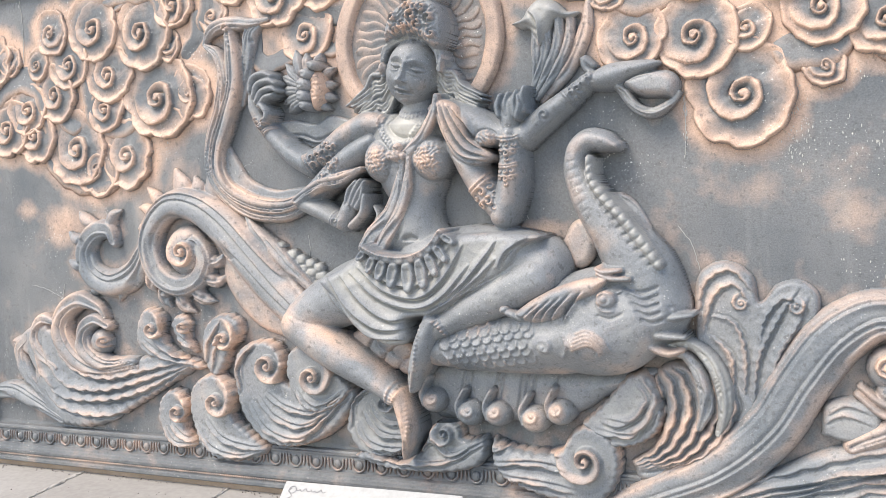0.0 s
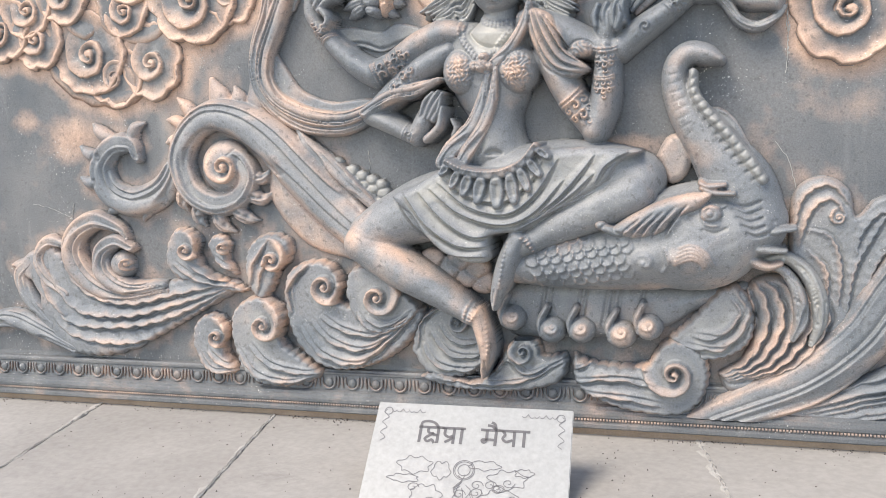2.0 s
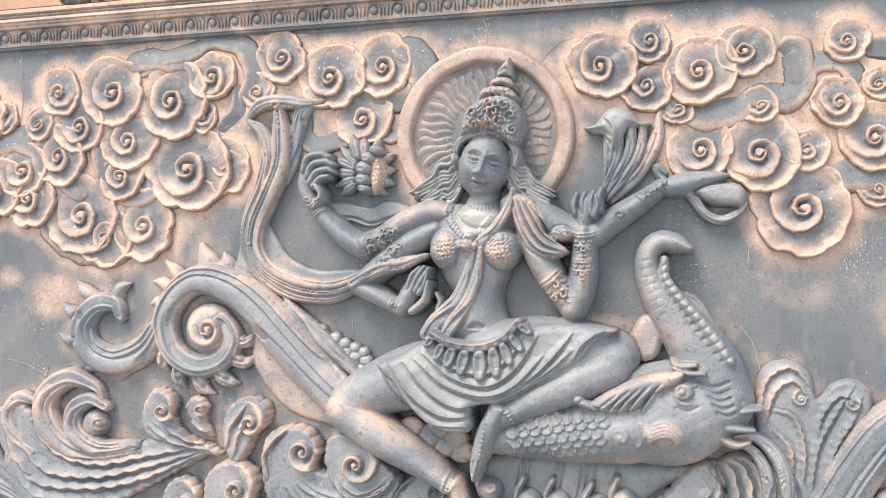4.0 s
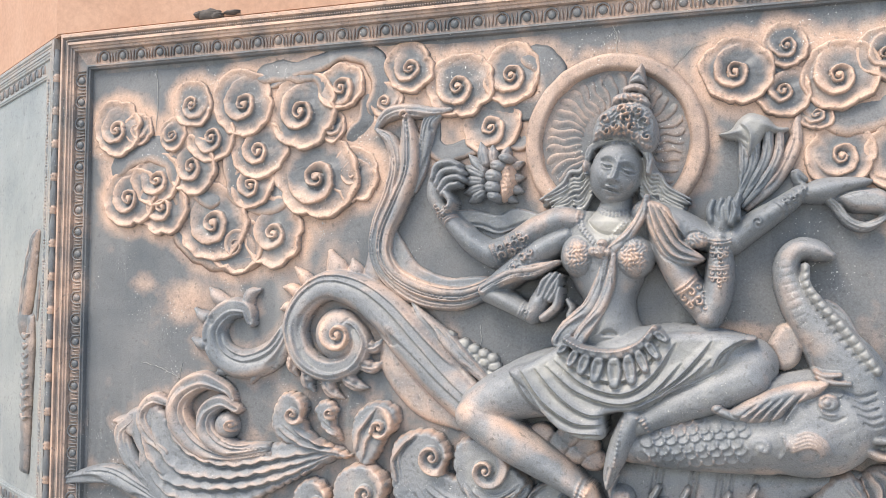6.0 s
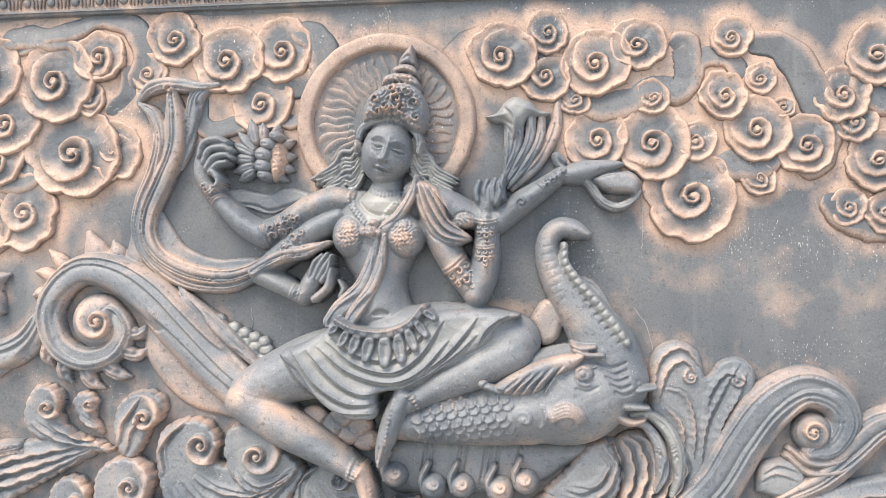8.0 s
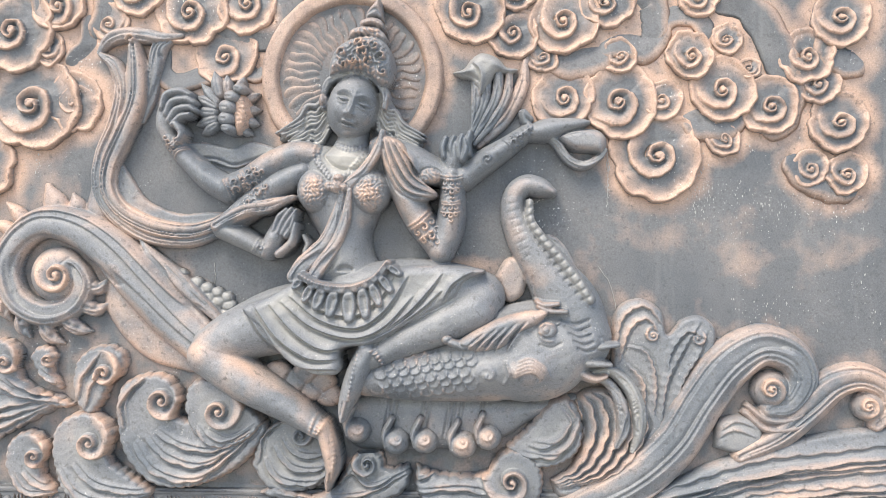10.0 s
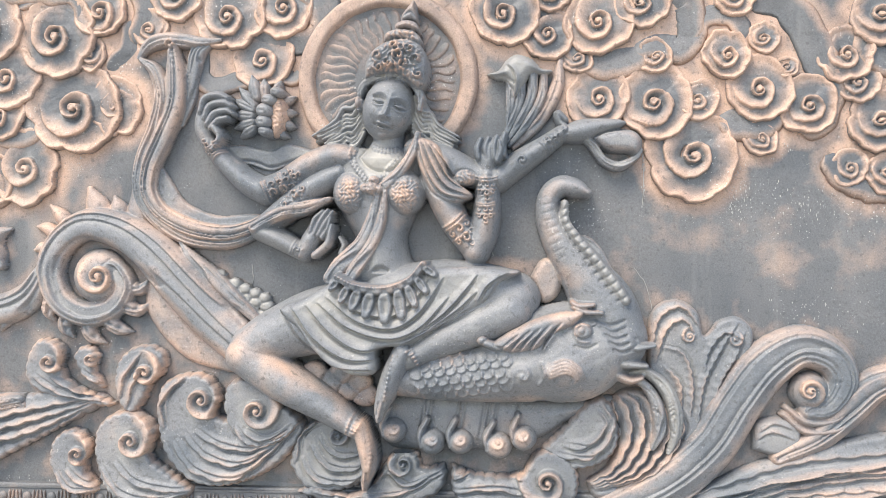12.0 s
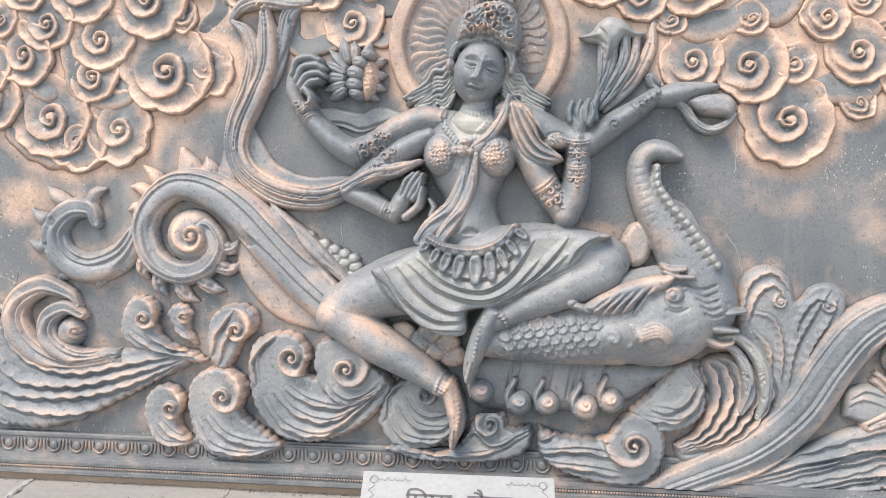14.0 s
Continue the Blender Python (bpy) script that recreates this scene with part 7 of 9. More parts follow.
fig.tube([(0.832, 2.168, 0.0126), (0.799, 2.115, 0.0139), (0.755, 2.116, 0.0126), (0.735, 2.082, 0.0114), (0.668, 2.069, 0.0063)], 0.028, base=0.064, copper=-0.12, rim=0.6, taper=0.2)
fig.tube([(1.063, 2.164, 0.0126), (1.093, 2.111, 0.0139), (1.121, 2.088, 0.0126), (1.157, 2.06, 0.0114), (1.205, 2.034, 0.0063)], 0.028, base=0.064, copper=-0.12, rim=0.6, taper=0.2)
fig.tube([(0.832, 2.153, 0.0126), (0.787, 2.087, 0.0139), (0.753, 2.092, 0.0126), (0.733, 2.07, 0.0114), (0.676, 2.046, 0.0063)], 0.028, base=0.061000000000000006, copper=-0.12, rim=0.6, taper=0.2)
fig.tube([(1.062, 2.148, 0.0126), (1.101, 2.092, 0.0139), (1.124, 2.085, 0.0126), (1.16, 2.048, 0.0114), (1.2, 2.019, 0.0063)], 0.028, base=0.061000000000000006, copper=-0.12, rim=0.6, taper=0.2)
fig.tube([(0.833, 2.137, 0.0126), (0.798, 2.082, 0.0139), (0.753, 2.082, 0.0126), (0.724, 2.059, 0.0114), (0.682, 2.055, 0.0063)], 0.028, base=0.05800000000000001, copper=-0.12, rim=0.6, taper=0.2)
fig.tube([(1.061, 2.133, 0.0126), (1.108, 2.078, 0.0139), (1.114, 2.052, 0.0126), (1.16, 2.036, 0.0114), (1.206, 2.022, 0.0063)], 0.028, base=0.05800000000000001, copper=-0.12, rim=0.6, taper=0.2)
fig.tube([(0.833, 2.122, 0.0127), (0.799, 2.063, 0.0139), (0.771, 2.056, 0.0127), (0.731, 2.047, 0.0114), (0.688, 2.048, 0.0063)], 0.028, base=0.05500000000000001, copper=-0.12, rim=0.6, taper=0.2)
fig.tube([(1.06, 2.118, 0.0127), (1.108, 2.048, 0.0139), (1.13, 2.048, 0.0127), (1.16, 2.024, 0.0114), (1.193, 2.011, 0.0063)], 0.028, base=0.05500000000000001, copper=-0.12, rim=0.6, taper=0.2)
fig.dome(0.952, 2.218, 0.117, 0.1493, 0.16, 0.07, tilt=-17, copper=-0.02, rim=0.05, flat=2.3)
fig.tube([(0.824, 2.212, 0.0124), (0.827, 2.272, 0.0149), (0.853, 2.327, 0.0174), (0.924, 2.355, 0.0174), (1.0, 2.361, 0.0174)], 0.04, base=0.125, kind=PILLOW, grooves=3, groove=0.5, copper=-0.1, rim=0.4, taper=0.2)
fig.tube([(0.995, 2.361, 0.0174), (1.063, 2.33, 0.0199), (1.1, 2.266, 0.0174), (1.097, 2.206, 0.0124)], 0.04, base=0.125, kind=PILLOW, grooves=3, groove=0.5, copper=-0.1, rim=0.4, taper=0.2)
fig.dome(0.825, 2.242, 0.0199, 0.0372, 0.04, 0.13, copper=0.3)
fig.cut([(0.829, 2.263, 0.0074), (0.837, 2.237, 0.0074), (0.827, 2.213, 0.0074)], 0.015)
fig.swell(0.929, 2.245, 0.0342, 0.0195, -0.026, tilt=-17)
fig.swell(0.925, 2.237, 0.0232, 0.0112, 0.026, tilt=-17)
fig.cut([(0.951, 2.224, 0.0039), (0.935, 2.223, 0.0049), (0.918, 2.227, 0.0049), (0.899, 2.241, 0.0039)], 0.02)
fig.cut([(0.954, 2.234, 0.0029), (0.942, 2.247, 0.0032), (0.924, 2.254, 0.0032), (0.899, 2.252, 0.0027)], 0.014)
fig.cut([(0.947, 2.218, 0.0032), (0.93, 2.215, 0.0034), (0.911, 2.221, 0.0034), (0.897, 2.234, 0.0027)], -0.014)
fig.cut([(0.969, 2.247, 0.0054), (0.952, 2.268, 0.0059), (0.926, 2.277, 0.0054), (0.897, 2.268, 0.0044)], -0.006)
fig.swell(0.899, 2.184, 0.0342, 0.0342, 0.014)
fig.swell(0.936, 2.17, 0.0088, 0.0078, 0.018)
fig.swell(0.906, 2.141, 0.0098, 0.0098, -0.01)
fig.swell(1.019, 2.215, 0.0342, 0.0195, -0.026, tilt=-17)
fig.swell(1.018, 2.207, 0.0232, 0.0112, 0.026, tilt=-17)
fig.cut([(0.989, 2.212, 0.0039), (1.002, 2.202, 0.0049), (1.018, 2.195, 0.0049), (1.041, 2.195, 0.0039)], 0.02)
fig.cut([(0.992, 2.221, 0.0029), (1.009, 2.225, 0.0032), (1.028, 2.22, 0.0032), (1.047, 2.204, 0.0027)], 0.014)
fig.cut([(0.989, 2.204, 0.0032), (1.001, 2.192, 0.0034), (1.02, 2.185, 0.0034), (1.039, 2.188, 0.0027)], -0.014)
fig.cut([(0.988, 2.241, 0.0054), (1.014, 2.248, 0.0059), (1.04, 2.239, 0.0054), (1.058, 2.215, 0.0044)], -0.006)
fig.swell(1.009, 2.149, 0.0342, 0.0342, 0.014)
fig.swell(0.97, 2.159, 0.0088, 0.0078, 0.018)
fig.swell(0.978, 2.118, 0.0098, 0.0098, -0.01)
fig.cut([(0.981, 2.245, 0.0097), (0.969, 2.207, 0.0097), (0.958, 2.175, 0.0097)], -0.02)
fig.swell(0.956, 2.168, 0.0134, 0.0122, 0.028)
fig.swell(0.951, 2.151, 0.0244, 0.0073, -0.01)
fig.cut([(0.914, 2.141, 0.0049), (0.934, 2.139, 0.0063), (0.945, 2.133, 0.0058), (0.958, 2.131, 0.0063), (0.976, 2.121, 0.0049)], -0.018)
fig.cut([(0.919, 2.125, 0.0054), (0.939, 2.114, 0.0088), (0.962, 2.112, 0.0054)], -0.021)
fig.cut([(0.908, 2.14, 0.0039), (0.929, 2.13, 0.0044), (0.957, 2.121, 0.0044), (0.98, 2.118, 0.0039)], 0.024)
fig.swell(0.935, 2.102, 0.0219, 0.0061, -0.011)
fig.swell(0.929, 2.087, 0.0244, 0.0171, 0.02)
fig.swell(0.986, 2.263, 0.0073, 0.0073, 0.006)
fig.plate([(0.854, 2.336), (0.859, 2.41), (0.895, 2.474), (0.965, 2.512), (1.046, 2.52), (1.108, 2.488), (1.137, 2.408), (1.129, 2.319), (1.089, 2.291), (1.005, 2.362), (0.929, 2.364)], 0.07, 0.14, 0.0542, copper=0.1, rim=0.2)
fig.lace(0.999, 2.421, 0.1322, 0.1028, 0.011, size=0.022, copper=0.3)
fig.swirl(1.015, 2.433, 0.0366, 1, 0.03, copper=0.3)
fig.swirl(0.97, 2.405, 0.0293, -1, 0.03, copper=0.3)
fig.swirl(1.04, 2.398, 0.0293, 1, 0.03, copper=0.3)
fig.swirl(1.065, 2.467, 0.0293, -1, 0.03, copper=0.3)
fig.swirl(0.921, 2.436, 0.0317, 1, 0.03, copper=0.3)
fig.swirl(0.925, 2.389, 0.0269, -1, 0.03, copper=0.3)
fig.swirl(1.089, 2.417, 0.0317, 1, 0.03, copper=0.3)
fig.swirl(1.099, 2.353, 0.0269, -1, 0.03, copper=0.3)
fig.swirl(0.995, 2.483, 0.0244, 1, 0.03, copper=0.3)
fig.swirl(1.03, 2.472, 0.022, -1, 0.03, copper=0.3)
fig.swell(1.008, 2.419, 0.0391, 0.0733, 0.0, copper=0.35)
fig.cut([(0.868, 2.351, 0.0073), (0.933, 2.374, 0.0073), (1.008, 2.367, 0.0073), (1.08, 2.321, 0.0073), (1.122, 2.31, 0.0073)], -0.013, bead=0.02, copper=0.25)
fig.cut([(0.868, 2.373, 0.0073), (0.934, 2.396, 0.0073), (1.008, 2.389, 0.0073), (1.08, 2.343, 0.0073), (1.122, 2.332, 0.0073)], -0.013, bead=0.02, copper=0.25)
fig.plate([(0.939, 2.505), (0.949, 2.545), (0.999, 2.563), (1.07, 2.556), (1.107, 2.52), (1.099, 2.491), (1.019, 2.518)], 0.05, 0.14, 0.0247, copper=0.3, rim=0.1)
fig.lace(1.026, 2.529, 0.0787, 0.0344, 0.009, size=0.022, copper=0.2)
fig.plate([(0.99, 2.562), (0.995, 2.591), (1.043, 2.605), (1.088, 2.589), (1.098, 2.548), (1.043, 2.565)], 0.045, 0.13, 0.0198, copper=0.3)
fig.cut([(0.998, 2.567, 0.0062), (1.045, 2.58, 0.0062), (1.095, 2.562, 0.0062)], -0.012, bead=0.018)
fig.plate([(1.014, 2.599), (1.021, 2.634), (1.057, 2.678), (1.075, 2.697), (1.082, 2.657), (1.087, 2.602), (1.051, 2.608)], 0.04, 0.12, 0.0174, copper=0.35)
fig.cut([(1.028, 2.621, 0.005), (1.058, 2.64, 0.005), (1.083, 2.619, 0.005)], 0.01)
figure = fig.done('relief_statue', STATUE)
tagged(figure, 'grey-blue seated four-armed relief statue with copper-tinted ornaments', 'statue')
# held flowers
lotus = tagged(new('lotus_flower'), 'grey and copper carved lotus flower held in a hand', 'flower')
r = Carve(0.21, 0.38, 2.20, 2.37, 0.0036)
r.tube([(0.311, 2.257, 0.028), (0.277, 2.298, 0.028), (0.242, 2.34, 0.0051)], 0.05, base=0.02, copper=0.1, rim=0.3)
r.cut([(0.317, 2.254, 0.0038), (0.248, 2.336, 0.0038)], 0.008)
r.done('sepal', STATUE, lotus)
r = Carve(0.19, 0.37, 2.19, 2.32, 0.0036)
r.tube([(0.306, 2.239, 0.0306), (0.26, 2.261, 0.0306), (0.215, 2.283, 0.0051)], 0.05, base=0.02, copper=0.1, rim=0.3)
r.cut([(0.311, 2.236, 0.0038), (0.221, 2.28, 0.0038)], 0.008)
r.done('sepal', STATUE, lotus)
r = Carve(0.18, 0.37, 2.15, 2.25, 0.0036)
r.tube([(0.3, 2.208, 0.0306), (0.255, 2.211, 0.0306), (0.209, 2.215, 0.0051)], 0.05, base=0.02, copper=0.1, rim=0.3)
r.cut([(0.306, 2.205, 0.0038), (0.215, 2.212, 0.0038)], 0.008)
r.done('sepal', STATUE, lotus)
r = Carve(0.19, 0.37, 2.10, 2.21, 0.0036)
r.tube([(0.305, 2.177, 0.028), (0.262, 2.164, 0.028), (0.219, 2.152, 0.0051)], 0.05, base=0.02, copper=0.1, rim=0.3)
r.cut([(0.311, 2.174, 0.0038), (0.225, 2.15, 0.0038)], 0.008)
r.done('sepal', STATUE, lotus)
r = Carve(0.27, 0.39, 2.24, 2.43, 0.0036)
r.tube([(0.325, 2.296, 0.0306), (0.313, 2.346, 0.0306), (0.301, 2.395, 0.0051)], 0.05, base=0.02, copper=0.1, rim=0.3)
r.cut([(0.33, 2.293, 0.0038), (0.307, 2.392, 0.0038)], 0.008)
r.done('sepal', STATUE, lotus)
r = Carve(0.33, 0.43, 2.25, 2.41, 0.0036)
r.tube([(0.365, 2.308, 0.0255), (0.362, 2.343, 0.0255), (0.36, 2.378, 0.0051)], 0.05, base=0.02, copper=0.1, rim=0.3)
r.cut([(0.37, 2.305, 0.0038), (0.365, 2.375, 0.0038)], 0.008)
r.done('sepal', STATUE, lotus)
r = Carve(0.39, 0.50, 2.26, 2.40, 0.0036)
r.tube([(0.418, 2.32, 0.0229), (0.429, 2.343, 0.0229), (0.44, 2.366, 0.0051)], 0.05, base=0.02, copper=0.1, rim=0.3)
r.cut([(0.423, 2.317, 0.0038), (0.445, 2.363, 0.0038)], 0.008)
r.done('sepal', STATUE, lotus)
r = Carve(0.43, 0.57, 2.21, 2.33, 0.0036)
r.tube([(0.458, 2.267, 0.0229), (0.483, 2.279, 0.0229), (0.508, 2.292, 0.0051)], 0.05, base=0.02, copper=0.1, rim=0.3)
r.cut([(0.463, 2.264, 0.0038), (0.513, 2.289, 0.0038)], 0.008)
r.done('sepal', STATUE, lotus)
r = Carve(0.43, 0.57, 2.16, 2.25, 0.0036)
r.tube([(0.46, 2.215, 0.0229), (0.487, 2.217, 0.0229), (0.513, 2.219, 0.0051)], 0.05, base=0.02, copper=0.1, rim=0.3)
r.cut([(0.465, 2.212, 0.0038), (0.518, 2.216, 0.0038)], 0.008)
r.done('sepal', STATUE, lotus)
r = Carve(0.42, 0.57, 2.10, 2.20, 0.0036)
r.tube([(0.454, 2.168, 0.0229), (0.481, 2.16, 0.0229), (0.507, 2.152, 0.0051)], 0.05, base=0.02, copper=0.1, rim=0.3)
r.cut([(0.459, 2.166, 0.0038), (0.512, 2.149, 0.0038)], 0.008)
r.done('sepal', STATUE, lotus)
r = Carve(0.40, 0.54, 2.05, 2.16, 0.0036)
r.tube([(0.436, 2.127, 0.0204), (0.455, 2.116, 0.0204), (0.475, 2.106, 0.0051)], 0.05, base=0.02, copper=0.1, rim=0.3)
r.cut([(0.44, 2.125, 0.0038), (0.48, 2.103, 0.0038)], 0.008)
r.done('sepal', STATUE, lotus)
r = Carve(0.22, 0.38, 2.06, 2.19, 0.0036)
r.tube([(0.31, 2.15, 0.0255), (0.278, 2.13, 0.0255), (0.246, 2.11, 0.0051)], 0.05, base=0.02, copper=0.1, rim=0.3)
r.cut([(0.316, 2.148, 0.0038), (0.252, 2.107, 0.0038)], 0.008)
r.done('sepal', STATUE, lotus)
r = Carve(0.38, 0.51, 2.07, 2.31, 0.0036)
r.plate([(0.439, 2.294), (0.473, 2.262), (0.478, 2.185), (0.451, 2.118), (0.411, 2.103), (0.393, 2.186), (0.405, 2.264)], 0.08, 0.03, 0.0354, copper=0.75, rim=0.1)
r.lace(0.447, 2.191, 0.0351, 0.0853, 0.006, size=0.02, copper=0.1)
r.done('heart', STATUE, lotus, label='copper-painted heart')
r = Carve(0.38, 0.50, 2.25, 2.36, 0.0036)
r.dome(0.439, 2.304, 0.0377, 0.0251, 0.07, 0.07, tilt=-15, copper=0.05, rim=0.3, flat=2.6)
r.cut([(0.406, 2.306, 0.0037), (0.44, 2.3, 0.004)], 0.008)
r.done('petal', STATUE, lotus)
r = Carve(0.34, 0.47, 2.21, 2.32, 0.0036)
r.dome(0.402, 2.269, 0.0427, 0.0301, 0.07, 0.07, tilt=-15, copper=0.05, rim=0.3, flat=2.6)
r.cut([(0.364, 2.271, 0.0037), (0.403, 2.265, 0.004)], 0.008)
r.done('petal', STATUE, lotus)
r = Carve(0.32, 0.45, 2.17, 2.28, 0.0036)
r.dome(0.383, 2.221, 0.0477, 0.0377, 0.07, 0.07, tilt=-15, copper=0.05, rim=0.3, flat=2.6)
r.cut([(0.34, 2.223, 0.0037), (0.385, 2.217, 0.004)], 0.008)
r.done('petal', STATUE, lotus)
r = Carve(0.32, 0.44, 2.11, 2.22, 0.0036)
r.dome(0.378, 2.17, 0.0452, 0.0352, 0.07, 0.07, tilt=-15, copper=0.05, rim=0.3, flat=2.6)
r.cut([(0.337, 2.172, 0.0037), (0.379, 2.166, 0.004)], 0.008)
r.done('petal', STATUE, lotus)
r = Carve(0.32, 0.45, 2.07, 2.18, 0.0036)
r.dome(0.385, 2.126, 0.0402, 0.0251, 0.07, 0.07, tilt=-15, copper=0.05, rim=0.3, flat=2.6)
r.cut([(0.35, 2.129, 0.0037), (0.387, 2.123, 0.004)], 0.008)
r.done('petal', STATUE, lotus)
bud = tagged(new('bud_flower'), 'drooping grey carved flower on copper-edged stems', 'flower')
r = Carve(1.37, 1.71, 2.24, 2.47, 0.0036)
r.plate([(1.392, 2.377), (1.445, 2.393), (1.478, 2.435), (1.528, 2.464), (1.596, 2.442), (1.641, 2.398), (1.689, 2.389), (1.658, 2.365), (1.598, 2.367), (1.563, 2.322), (1.522, 2.267), (1.497, 2.308), (1.472, 2.344), (1.432, 2.353)], 0.07, 0.02, 0.0457, copper=-0.35, rim=0.3)
r.fold([(1.483, 2.415, 0.0303), (1.521, 2.363, 0.0353), (1.52, 2.268, 0.0202)], 0.02)
r.cut([(1.408, 2.366, 0.005), (1.471, 2.36, 0.0061), (1.521, 2.326, 0.005)], 0.012)
r.done('bud_head', STATUE, bud)
r = Carve(1.44, 1.54, 2.01, 2.41, 0.0036)
r.tube([(1.502, 2.352, 0.0229), (1.502, 2.258, 0.0255), (1.489, 2.157, 0.0153), (1.476, 2.073, 0.0102)], 0.05, base=0.015, kind=PILLOW, grooves=2, groove=0.5, copper=0.1, rim=0.35)
r.done('stem', STATUE, bud)
r = Carve(1.42, 1.58, 2.01, 2.41, 0.0036)
r.tube([(1.543, 2.351, 0.0306), (1.537, 2.245, 0.0255), (1.496, 2.144, 0.0178), (1.46, 2.064, 0.0102)], 0.05, base=0.015, kind=PILLOW, grooves=2, groove=0.5, copper=0.05, rim=0.35)
r.done('stem', STATUE, bud)
r = Carve(1.44, 1.64, 2.01, 2.41, 0.0036)
r.tube([(1.604, 2.383, 0.0229), (1.593, 2.269, 0.0255), (1.542, 2.164, 0.0204), (1.481, 2.068, 0.0102)], 0.05, base=0.015, kind=PILLOW, grooves=2, groove=0.5, copper=0.15, rim=0.35)
r.done('stem', STATUE, bud)
r = Carve(1.45, 1.69, 2.01, 2.40, 0.0036)
r.tube([(1.651, 2.381, 0.0178), (1.638, 2.268, 0.0229), (1.572, 2.148, 0.0204), (1.493, 2.053, 0.0102)], 0.05, base=0.015, kind=PILLOW, grooves=2, groove=0.5, copper=0.3, rim=0.35)
r.done('stem', STATUE, bud)
r = Carve(1.46, 1.78, 1.99, 2.45, 0.0036)
r.tube([(1.725, 2.431, 0.0154), (1.704, 2.308, 0.0333), (1.62, 2.157, 0.0333), (1.511, 2.044, 0.0128)], 0.045, kind=PILLOW, grooves=2, groove=0.35, copper=0.6, rim=0.2)
r.done('leaf', STATUE, bud)
# water creature under the statue, one plain mesh
beast = Carve(0.4, 2.35, 0.6, 1.98, 0.0038)
# belly, body and head
beast.dome(0.601, 1.023, 0.0658, 0.0527, 0.03, 0.054, copper=0.35, rim=0.3, flat=4)
beast.dome(0.678, 0.984, 0.071, 0.0568, 0.03, 0.048, copper=0.35, rim=0.3, flat=4)
beast.dome(0.761, 0.951, 0.0711, 0.0569, 0.03, 0.0428, copper=0.35, rim=0.3, flat=4)
beast.dome(0.833, 0.92, 0.0661, 0.0529, 0.03, 0.038, copper=0.35, rim=0.3, flat=4)
beast.dome(0.561, 0.996, 0.0557, 0.0446, 0.03, 0.05, copper=0.35, rim=0.3, flat=4)
beast.dome(0.732, 1.024, 0.0658, 0.0527, 0.03, 0.054, copper=0.35, rim=0.3, flat=4)
beast.dome(0.809, 0.985, 0.0608, 0.0487, 0.03, 0.048, copper=0.35, rim=0.3, flat=4)
beast.plate([(0.877, 0.891), (1.064, 0.929), (1.475, 0.908), (1.728, 0.9), (1.94, 0.927), (1.915, 0.864), (1.752, 0.812), (1.639, 0.741), (1.474, 0.688), (1.115, 0.673), (0.933, 0.698)], 0.055, 0.005, 0.0766, copper=0.0, rim=0.1)
beast.cut([(1.113, 0.925, 0.006), (1.098, 0.828, 0.0065), (1.082, 0.74, 0.006)], 0.014)
beast.cut([(1.144, 0.925, 0.006), (1.128, 0.829, 0.0065), (1.112, 0.74, 0.006)], 0.014)
beast.cut([(1.271, 0.926, 0.006), (1.255, 0.83, 0.0065), (1.239, 0.742, 0.006)], 0.014)
beast.cut([(1.296, 0.927, 0.006), (1.28, 0.831, 0.0065), (1.265, 0.742, 0.006)], 0.014)
beast.cut([(1.386, 0.927, 0.006), (1.371, 0.832, 0.0065), (1.355, 0.743, 0.006)], 0.014)
beast.cut([(1.412, 0.928, 0.006), (1.396, 0.832, 0.0065), (1.38, 0.744, 0.006)], 0.014)
beast.cut([(1.442, 0.928, 0.006), (1.426, 0.832, 0.0065), (1.411, 0.744, 0.006)], 0.014)
beast.cut([(1.537, 0.929, 0.006), (1.521, 0.833, 0.0065), (1.506, 0.746, 0.006)], 0.014)
beast.tube([(1.014, 1.005, 0.0846), (1.178, 1.024, 0.1194), (1.354, 1.037, 0.1393), (1.552, 1.076, 0.1791)], 0.17, base=0.06, copper=0.0, rim=0.1, taper=0.4, blend=0.02)
beast.tube([(1.478, 1.064, 0.1638), (1.626, 1.11, 0.2085), (1.785, 1.13, 0.2234), (1.907, 1.15, 0.1787), (1.972, 1.165, 0.1042)], 0.19, base=0.06, copper=0.0, rim=0.1, taper=0.4, blend=0.03)
beast.scale(1.101, 1.115, 0.0329, 0.014, turn=-75)
beast.scale(1.15, 1.123, 0.0329, 0.014, turn=-75)
beast.scale(1.2, 1.131, 0.0329, 0.014, turn=-75)
beast.scale(1.249, 1.139, 0.0329, 0.014, turn=-75)
beast.scale(1.298, 1.148, 0.0329, 0.014, turn=-75)
beast.scale(1.118, 1.08, 0.0329, 0.014, turn=-75)
beast.scale(1.167, 1.088, 0.0329, 0.014, turn=-75)
beast.scale(1.217, 1.096, 0.0329, 0.014, turn=-75)
beast.scale(1.266, 1.104, 0.0329, 0.014, turn=-75)
beast.scale(1.315, 1.112, 0.0329, 0.014, turn=-75)
beast.scale(1.364, 1.12, 0.0329, 0.014, turn=-75)
beast.scale(1.412, 1.128, 0.0329, 0.014, turn=-75)
beast.scale(1.461, 1.136, 0.0329, 0.014, turn=-75)
beast.scale(1.086, 1.044, 0.0329, 0.014, turn=-75)
beast.scale(1.135, 1.052, 0.0329, 0.014, turn=-75)
beast.scale(1.184, 1.06, 0.0329, 0.014, turn=-75)
beast.scale(1.234, 1.068, 0.0329, 0.014, turn=-75)
beast.scale(1.283, 1.077, 0.0329, 0.014, turn=-75)
beast.scale(1.332, 1.085, 0.0329, 0.014, turn=-75)
